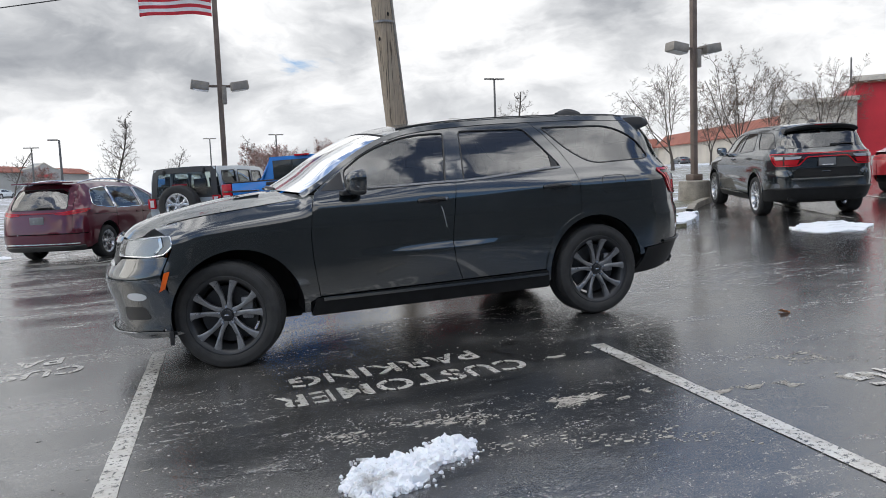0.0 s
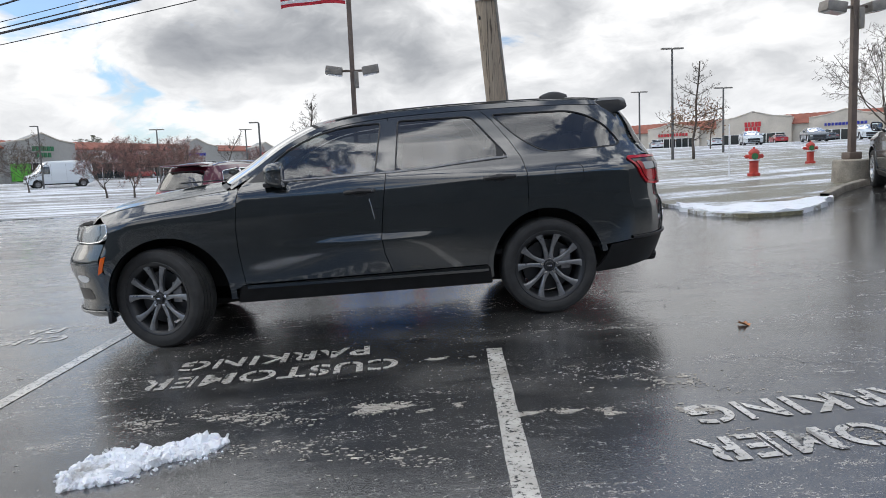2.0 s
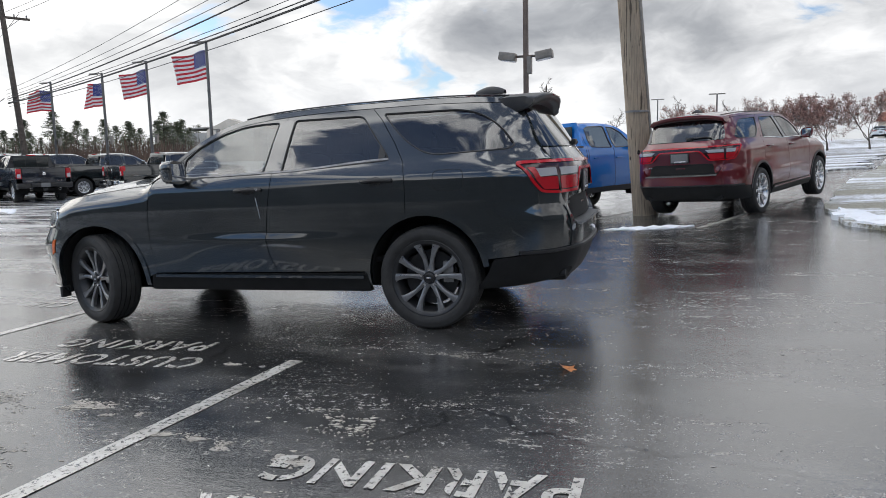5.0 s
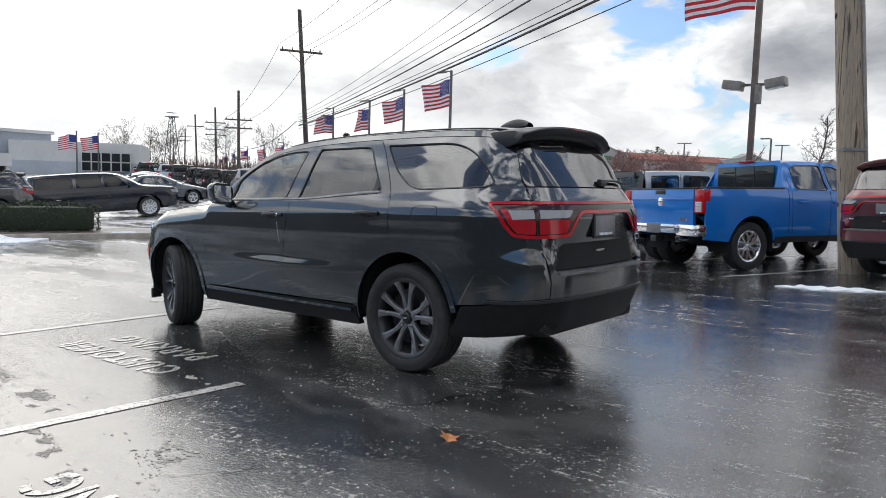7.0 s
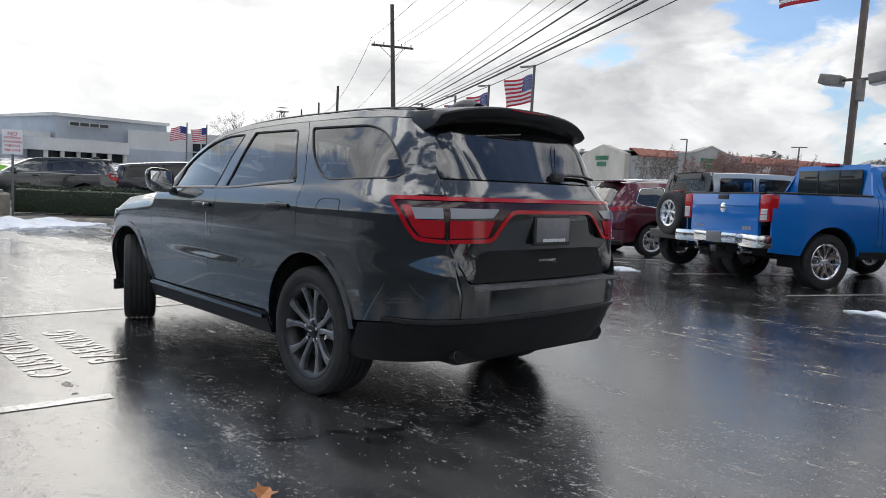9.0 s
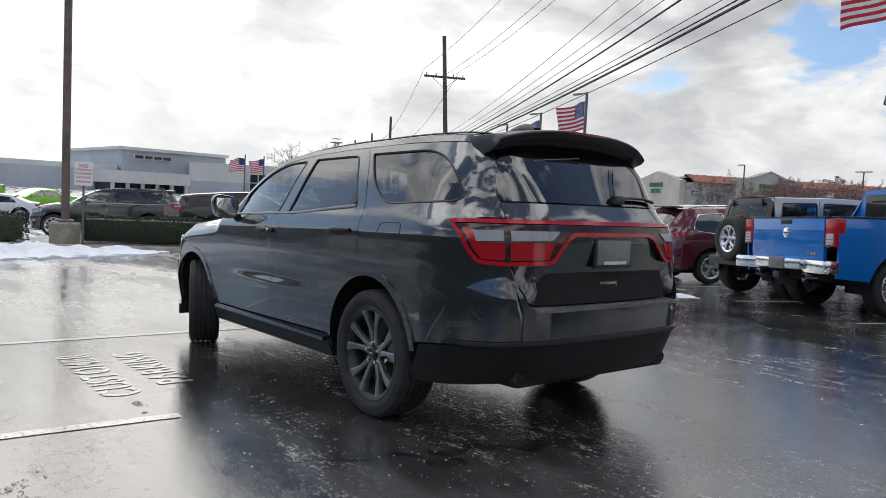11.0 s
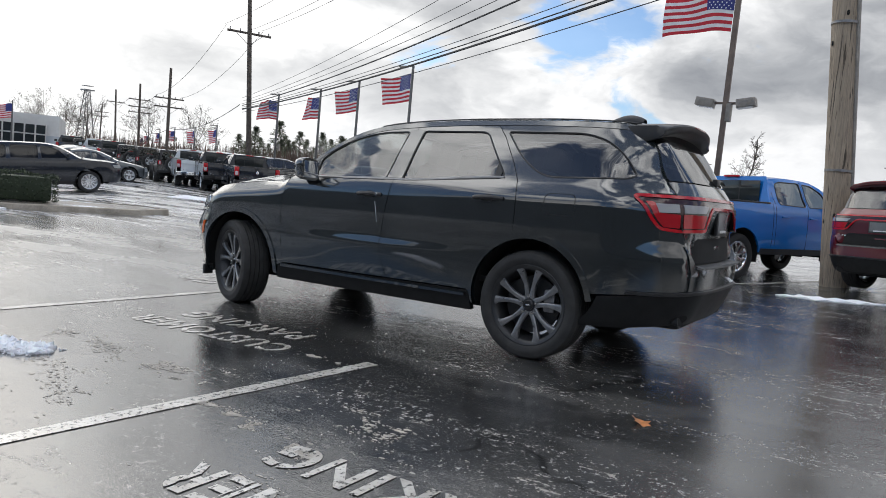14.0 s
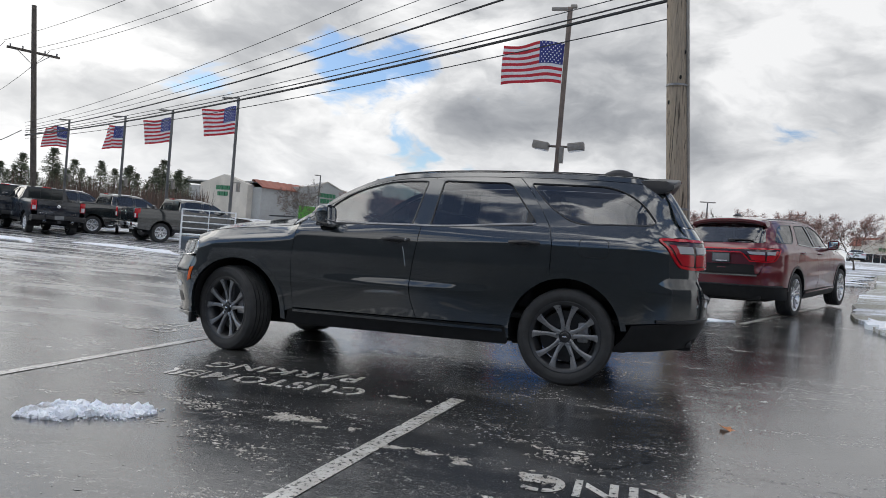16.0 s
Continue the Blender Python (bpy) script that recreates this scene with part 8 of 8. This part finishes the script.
plant_again(big2, 48, 44, 200)
plant_again(big, 36.5, 28.5, 150)
crab = tree("crab_apple_tree", 8.5, 46, 3.6, "low spreading crab apple tree hung with red fruit", 51, "crab apple trees", BERRY, 5, 0.026, 0.07, 0.50, 0.09, sides=24, form="fork", twig=0.007)
for x, y, a in ((10.8, 45, 50), (13.0, 46.5, 130), (6.0, 50, 220), (4.0, 47, 300), (11.5, 50, 10), (15.2, 45.5, 80)):
    plant_again(crab, x, y, a)
for x, y, a in ((-15.0, 38.5, 20), (-17.0, 39.5, 110), (-12.6, 40.0, 200)):
    plant_again(crab, x, y, a)
for x, y, a in ((-30.5, 82, 20), (-24.0, 86, 110), (-27.0, 84, 200), (-17, 92, 60)):
    plant_again(crab, x, y, a)
bush = tree("bare_tree", -27.5, 52.0, 4.2, "dense brown bare tree before the shops", 61, BARE, BROWN_LEAF, 1, 0.03, 0.08, 0.46, 0.10, sides=30, form="fork", twig=0.008)
for x, y, a in ((-33, 80, 60), (-29.5, 88, 100)):
    plant_again(bush, x, y, a)
for x, y, a in ((-88, 50, 30), (-84, 56, 80), (-92, 45, 140), (-78, 58, 220), (-98, 52, 300)):
    plant_again(big2, x, y, a)


def conifer(x, y, h, seed, label, mat=NEEDLE, slim=0.44, open_=0.0):
    ob = thing("conifer", Matrix.Translation((x, y, lot_height(x, y))), label, "tree", "conifers behind the lots")
    part("trunk", rods(((0, 0, -0.2), (0, 0, h * 0.96), h * 0.016, 0.02), n=7), BARK, ob)
    rng, verts, faces = random.Random(seed), [], []
    clumps = 40 if open_ else 120
    for i in range(clumps):
        t = open_ + (1 - open_) * ((i + rng.random()) / clumps) ** 0.9
        reach = h * slim * (1.04 - t) * rng.uniform(0.25, 1.1) if not open_ else h * slim * math.sin(math.pi * min(0.95, 0.15 + (t - open_) * 1.1)) * rng.uniform(0.3, 1.1)
        a = rng.uniform(0, 2 * math.pi)
        mid = Vector((reach * math.cos(a), reach * math.sin(a), h * (0.06 + 0.94 * t) - 0.2 * reach))
        wide = h * (0.030 if open_ else 0.036) * (1.25 - 0.7 * t)
        for _ in range(26):
            c = mid + Vector((rng.gauss(0, wide * 1.3), rng.gauss(0, wide * 1.3), rng.gauss(0, wide * 0.55)))
            out = Vector((math.cos(a) + rng.gauss(0, 0.5), math.sin(a) + rng.gauss(0, 0.5), rng.gauss(-0.1, 0.3)))
            q = h * rng.uniform(0.012, 0.026)
            v = Vector((-math.sin(a), math.cos(a), rng.uniform(-0.5, 0.5))) * q * 0.5
            k = len(verts)
            verts += [c - out * q, c + v, c + out * q * 1.2, c - v]
            faces.append((k, k + 1, k + 2, k + 3))
    part("crown", mesh_bm(verts, faces), mat, ob, smooth=False)
    return ob


fir = conifer(-42.5, 47.5, 4.4, 3, "dark green fir beyond the sales row")
fir2 = conifer(-49.0, 47.0, 3.6, 4, "dark slender fir beyond the sales row", slim=0.38)
spruce = conifer(-45.5, 56.0, 5.6, 9, "broad dark spruce beyond the sales row", slim=0.36)
pine = conifer(-60, 150, 9.5, 5, "tall thin pine behind the shop roofs", PINE_PALE, 0.17, 0.40)
for x, y, a in ((-40.5, 51.5, 40), (-52.0, 49, 130), (-55, 52, 200), (-58, 50, 10)):
    plant_again(fir if x > -50 else fir2, x, y, a)
for i in range(46):
    rr = random.Random(i)
    az = radians(110 + 19 * i / 45 + rr.uniform(-0.5, 0.5))
    d = rr.uniform(165, 205)
    plant_again(pine, d * math.cos(az), d * math.sin(az), rr.uniform(0, 360), sink=rr.uniform(0, 3.2))
for i in range(22):
    rr = random.Random(i + 300)
    az = radians(127 + 13 * i / 21)
    d = rr.uniform(72, 100)
    plant_again((fir, spruce, fir2)[i % 3], d * math.cos(az), d * math.sin(az), rr.uniform(0, 360), sink=rr.uniform(0.0, 0.9))


def scrub():
    """Leafless scrub as countless fine stems."""
    rng, verts, faces = random.Random(77), [], []
    for _ in range(9000):
        az = radians(rng.uniform(126.0, 152))
        d = rng.uniform(48, 66) + (rng.uniform(10, 60) if math.degrees(az) > 138 else 0)
        x, y = d * math.cos(az), d * math.sin(az)
        z = lot_height(x, y)
        h = rng.uniform(0.7, 2.6) * (1 + 0.3 * math.sin(d + 9 * az))
        w = rng.uniform(0.02, 0.05)
        lean = rng.gauss(0, 0.35), rng.gauss(0, 0.35)
        k = len(verts)
        verts += [(x - w, y - w, z), (x + w, y + w, z), (x + lean[0], y + lean[1], z + h)]
        faces.append((k, k + 1, k + 2))
    tagged(part("scrub", mesh_bm(verts, faces), leaf_material("leafless scrub", (0.05, 0.035, 0.028), (0.16, 0.105, 0.075)), smooth=False), "brown leafless scrub behind the sales row", "shrubs", kind="stuff")


scrub()

# ---- buildings ----
DARK_WALL = plain("dark slate-grey masonry", (0.10, 0.108, 0.122), 0.9, vary=0.3, scale=1.5)
def shop_windows(parent, x0, x1, z0, z1, n, y=-0.06, rows=1):
    """A glazed front with mullions."""
    for i in range(n):
        for j in range(rows):
            a, b = x0 + (x1 - x0) * i / n, x0 + (x1 - x0) * (i + 1) / n
            c, d = z0 + (z1 - z0) * j / rows, z0 + (z1 - z0) * (j + 1) / rows
            wn = part("window", boxes((((a + b) / 2, y - 0.02, (c + d) / 2), (b - a, 0.10, d - c)), bevel=0.01), WHITE_STEEL, parent)
            part("pane", boxes((((a + b) / 2, y - 0.075, (c + d) / 2), (b - a - 0.14, 0.03, d - c - 0.14))), SHOP_GLASS, wn)


def strip_mall(name, a, b, z, label, wall_mat, eave, ridge, depth, gables, ends=True):
    """A row of shops with a tiled mansard and gabled fronts. Local x runs along the front, y goes back."""
    a, b = Vector(a), Vector(b)
    d = b - a
    L = d.length
    ob = thing(name, Matrix.Translation((a.x, a.y, z)) @ pose(0, 0, 0, 0, 0, math.degrees(math.atan2(d.y, d.x))), label, "building", "shop buildings")
    part("wall", boxes(((L / 2, depth / 2, eave / 2 - 0.5), (L, depth, eave + 1.0))), wall_mat, ob)
    n = max(4, int(L / 1.2))
    prof = [(-0.5, eave - 0.1), (-0.5, eave + 0.05), (1.6, ridge), (2.0, ridge), (2.0, ridge - 0.3)]
    rows = []
    for i in range(2 * n + 1):
        x = -0.3 + (L + 0.6) * i / (2 * n)
        e = 0.07 if i % 2 else 0.0
        rows.append([(x, y, zz + (e if 0 < k < 3 else 0)) for k, (y, zz) in enumerate(prof)])
    bm = grid_bm(rows)
    bmesh.ops.recalc_face_normals(bm, faces=bm.faces[:])
    part("roof", bm, TILES, ob, "red tiled mansard roof", smooth=False)
    part("flat_roof", boxes(((L / 2, depth / 2 + 1, ridge - 0.35), (L, depth - 2, 0.2))), STUCCO_GREY, ob)
    for g in gables:
        x, w, h = g["x"], g["w"], g["h"]
        pts = [(-w / 2, 0), (w / 2, 0), (w / 2, h * 0.80), (w / 4, h * 0.86), (0, h), (-w / 4, h * 0.86), (-w / 2, h * 0.80)]
        bm = mesh_bm([(x + p, -0.9, q) for p, q in pts] + [(x + p, 0.9, q) for p, q in pts], [list(range(7))[::-1], list(range(7, 14))] + [(i, (i + 1) % 7, (i + 1) % 7 + 7, i + 7) for i in range(7)])
        bmesh.ops.recalc_face_normals(bm, faces=bm.faces[:])
        gb = part("gable", bm, g.get("mat", wall_mat), ob, "gabled shop front", smooth=False)
        part("coping", tube([(x + p, -0.95, q + 0.05) for p, q in pts[2:]], 0.12, 5), STUCCO, gb)
        if "sign" in g:
            bm = bmesh.new()
            for i, (count, width, zz, hh) in enumerate(g["sign"]):
                bars_of_text(bm, width, count, hh, pose(x, -0.97, zz), i + int(x), 0.12)
            part("sign_letters", bm, g["sign_mat"], gb, "shop sign drawn as plain letter bars", smooth=False)
        if g.get("door", True):
            shop_windows(gb, x - w * 0.42, x + w * 0.42, 0.15, 2.7, 7, -0.92)
    return ob


DT = strip_mall("shop_building", (-51.1, 85.2), (-18.4, 161.4), lot_height(-46, 95), "grey strip of shops with red tiled roof and gables", STUCCO_GREY, 4.6, 5.7, 26,
                [dict(x=11.5, w=11, h=6.6, sign=((6, 3.6, 4.55, 0.62), (4, 2.6, 3.7, 0.62)), sign_mat=GREEN_SIGN), dict(x=44, w=12, h=6.6, sign=((9, 4.6, 3.9, 0.5),), sign_mat=BLUE_SIGN), dict(x=66, w=11, h=6.4, sign=((7, 4.5, 4.0, 0.6),), sign_mat=SIGN_RED)])
shop_windows(DT, 18, 38, 0.2, 2.6, 9)
part("green_panel", boxes(((7.7, -1.04, 1.45), (3.0, 0.08, 2.3)), bevel=0.02), SHOP_GREEN, DT, "bright green shop window panel")
part("shop_band", boxes(((27, -0.2, 3.5), (13, 0.3, 1.6))), PANEL_PALE, DT)
part("band_letters", bars_of_text(bmesh.new(), 5.5, 11, 0.7, pose(27, -0.42, 3.6), 8, 0.1), BLUE_SIGN, DT, "blue shop sign drawn as bars", smooth=False)
# the end wall with its own gable and sign
bm = mesh_bm([(-0.9, 2, -0.5), (-0.9, 14, -0.5), (-0.9, 14, 4.9), (-0.9, 8, 6.3), (-0.9, 2, 4.9), (0.1, 2, -0.5), (0.1, 14, -0.5), (0.1, 14, 4.9), (0.1, 8, 6.3), (0.1, 2, 4.9)], [(0, 1, 2, 3, 4), (9, 8, 7, 6, 5), (0, 5, 6, 1), (1, 6, 7, 2), (2, 7, 8, 3), (3, 8, 9, 4), (4, 9, 5, 0)])
bmesh.ops.recalc_face_normals(bm, faces=bm.faces[:])
part("end_gable", bm, STUCCO, DT, "pale end wall with a low gable", smooth=False)
part("end_sign", bars_of_text(bars_of_text(bmesh.new(), 3.6, 6, 0.62, pose(-0.98, 8, 4.3, 0, 0, 90), 4, 0.12), 2.6, 4, 0.62, pose(-0.98, 8, 3.4, 0, 0, 90), 5, 0.12), GREEN_SIGN, DT, smooth=False)
shop_windows(DT, 70, 80, 0.2, 2.6, 5)

strip_mall("shop_building", (43, 159), (88, 114), 2.3, "long beige strip of shops with red tiled roofs", STUCCO, 4.2, 6.0, 24,
           [dict(x=9, w=13, h=6.3, sign=((8, 6.0, 3.6, 0.7),), sign_mat=HYDRANT_GREEN), dict(x=25, w=11, h=5.9, sign=((10, 6.5, 3.4, 0.6),), sign_mat=SIGN_RED), dict(x=41, w=14, h=6.9, sign=((5, 3.2, 4.5, 0.9), (4, 3.0, 3.5, 0.9)), sign_mat=SIGN_RED), dict(x=57, w=12, h=6.2, sign=((12, 7.0, 3.6, 0.5),), sign_mat=BLUE_SIGN)])
BL = strip_mall("shop_building", (71, 54.8), (95, 34), 2.3, "bright red store front with a beige wing", RED_WALL, 8.3, 8.5, 22, [], False)
part("cornice", boxes(((15.8, -0.3, 8.75), (32.4, 1.2, 0.6)), bevel=0.08), STUCCO, BL, "beige cornice")
part("letters", bars_of_text(bmesh.new(), 13, 10, 1.1, pose(14, -0.7, 6.4), 3, 0.2), WHITE_STEEL, BL, "white store sign drawn as bars", smooth=False)
part("wing", boxes(((-3.6, 3, 2.8), (7.2, 8, 7.4))), STUCCO, BL, "beige wing")
part("wing_cornice", boxes(((-3.6, 2.8, 6.6), (7.6, 8.6, 0.5)), bevel=0.06), STUCCO, BL)
part("entrance", boxes(((16, -1.6, 1.8), (22, 3.0, 4.6))), BRICK_WALL, BL, "brown masonry entrance")
part("entrance_roof", boxes(((16, -1.6, 4.3), (23, 3.8, 0.5)), bevel=0.05), STUCCO, BL)
shop_windows(BL, 6, 26, 0.2, 2.8, 8, -3.1)
strip_mall("shop_building", (88, 113), (74.5, 66.5), 2.3, "low beige shops with a red tiled roof", STUCCO, 4.2, 6.4, 20, [])
mast = column("radio_mast", (100, 80), (0, 0), 16, 0.25, 0.12, POLE_GREY, "thin grey radio mast behind the store", "mast", "", 6)
for z in (9.5, 11.5, 13):
    part("aerial", boxes(((-0.5, 0, z), (1.2, 0.08, 0.08)), bevel=0.01), POLE_GREY, mast)


def dealership():
    """Flat-roofed blocks of pale and blue-grey cladding."""
    def block(a, b, depth, h, mat, name, parent, z=0.0):
        a, b = Vector(a), Vector(b)
        d = b - a
        ang = math.degrees(math.atan2(d.y, d.x))
        n = Vector((-d.y, d.x)).normalized() * depth / 2
        c = (a + b) / 2 + n
        return part(name, boxes(((c.x, c.y, z + h / 2), (d.length, depth, h), ang)), mat, parent, smooth=False), ang
    e = Vector((5.17, -3.2))

    def at(az, d):
        return e + Vector((math.cos(radians(az)), math.sin(radians(az)))) * d
    ob = thing("dealership_building", Matrix.Identity(4), "flat-roofed showroom of pale and blue-grey panels", "building")
    g = 0.4
    main, ang = block(at(158.4, 96), at(165.6, 90.4), -18, 5.4, PANEL_GREY, "upper_block", ob, g)
    block(at(158.2, 95.6), at(165.8, 90.0), -19, 0.35, PANEL_PALE, "parapet", ob, g + 5.3)
    low, _ = block(at(152.6, 90), at(161.0, 92), -16, 4.4, PANEL_PALE, "right_block", ob, g)
    block(at(152.4, 89.5), at(161.2, 91.5), -16.5, 2.2, PANEL_GREY, "lower_band", ob, g)
    can, ca = block(at(160.9, 84), at(166.4, 80.6), -8, 1.25, PANEL_PALE, "canopy", ob, g + 1.45)
    block(at(161.3, 85), at(166.2, 81.6), -5, 1.6, SHOP_GLASS, "showroom_glass", ob, g)
    for k in range(6):
        p = at(161.2 + k * 1.0, 84.2 - k * 0.62)
        part("column", boxes(((p.x, p.y, g + 0.75), (0.35, 0.35, 1.6)), bevel=0.02), PANEL_PALE, ob)
    block(at(166.0, 86), at(190, 84), -20, 2.8, PANEL_GREY, "left_block", ob, g)
    block(at(165.9, 90.8), at(190, 88.8), -15, 0.7, PANEL_PALE, "left_parapet", ob, g + 2.75)
    # ribbon windows
    for az0, az1, d0, d1, z0, z1, n, rows in ((153.4, 156.6, 89.0, 89.8, 1.2, 3.3, 5, 2), (162.3, 164.8, 92.0, 90.2, 4.3, 4.8, 4, 1)):
        a, b = at(az0, d0), at(az1, d1)
        an = math.degrees(math.atan2((b - a).y, (b - a).x))
        for i in range(n):
            for j in range(rows):
                c = a + (b - a) * ((i + 0.5) / n)
                h = (z1 - z0) / rows
                w = (b - a).length / n
                fr = part("window", boxes(((c.x, c.y, g + z0 + h * (j + 0.5)), (w, 0.35, h), an)), PANEL_PALE, ob, smooth=False)
                part("pane", boxes(((c.x + 0.03, c.y, g + z0 + h * (j + 0.5)), (w - 0.16, 0.45, h - 0.14), an)), SHOP_GLASS, fr, smooth=False)
    for k, (az, d) in enumerate(((157.0, 80), (155.6, 82))):
        p = at(az, d)
        fp = column("flag_pole", (p.x, p.y), (0, 0), 4.6, 0.09, 0.06, POLE_GREY, "grey pole with a flag before the showroom", "pole", "flag poles by the showroom", 7)
        flag(fp, (0, 0, 4.2), 2.2, 1.35, 20 + k, 200, False)


dealership()


def lattice_tower():
    ob = thing("lattice_tower", Matrix.Translation((-150, 86, lot_height(-150, 86))), "steel lattice mast behind bare trees", "mast")
    H, w = 13.5, 1.5
    for sx in (-1, 1):
        for sy in (-1, 1):
            part("leg", rods(((sx * w, sy * w, 0), (sx * 0.4, sy * 0.4, H), 0.13, 0.09), n=5), STEEL, ob)
    for k in range(9):
        t0, t1 = k / 9, (k + 1) / 9
        a, b = w + (0.4 - w) * t0, w + (0.4 - w) * t1
        part("brace", rods(*[((-a, s * a, H * t0), (b, s * b, H * t1), 0.06) for s in (-1, 1)], *[((s * a, a, H * t0), (s * b, -b, H * t1), 0.06) for s in (-1, 1)], n=4), STEEL, ob)
    part("platform", boxes(((0, 0, H), (2.2, 2.2, 0.25)), ((0, 0, H + 0.9), (1.8, 1.8, 0.1))), STEEL, ob)


lattice_tower()

# unseen walls added behind the walk, so that the car's panels mirror something dark
tagged(part("wall_south", boxes(((-40, -30, 3.2), (170, 0.4, 7.6))), DARK_WALL, smooth=False), "plain slate-grey wall across the lane", "wall", kind="structure")
tagged(part("wall_east", boxes(((45, -14, 4.2), (0.4, 31, 7.6))), DARK_WALL, smooth=False), "plain slate-grey wall at the lot's end", "wall", kind="structure")
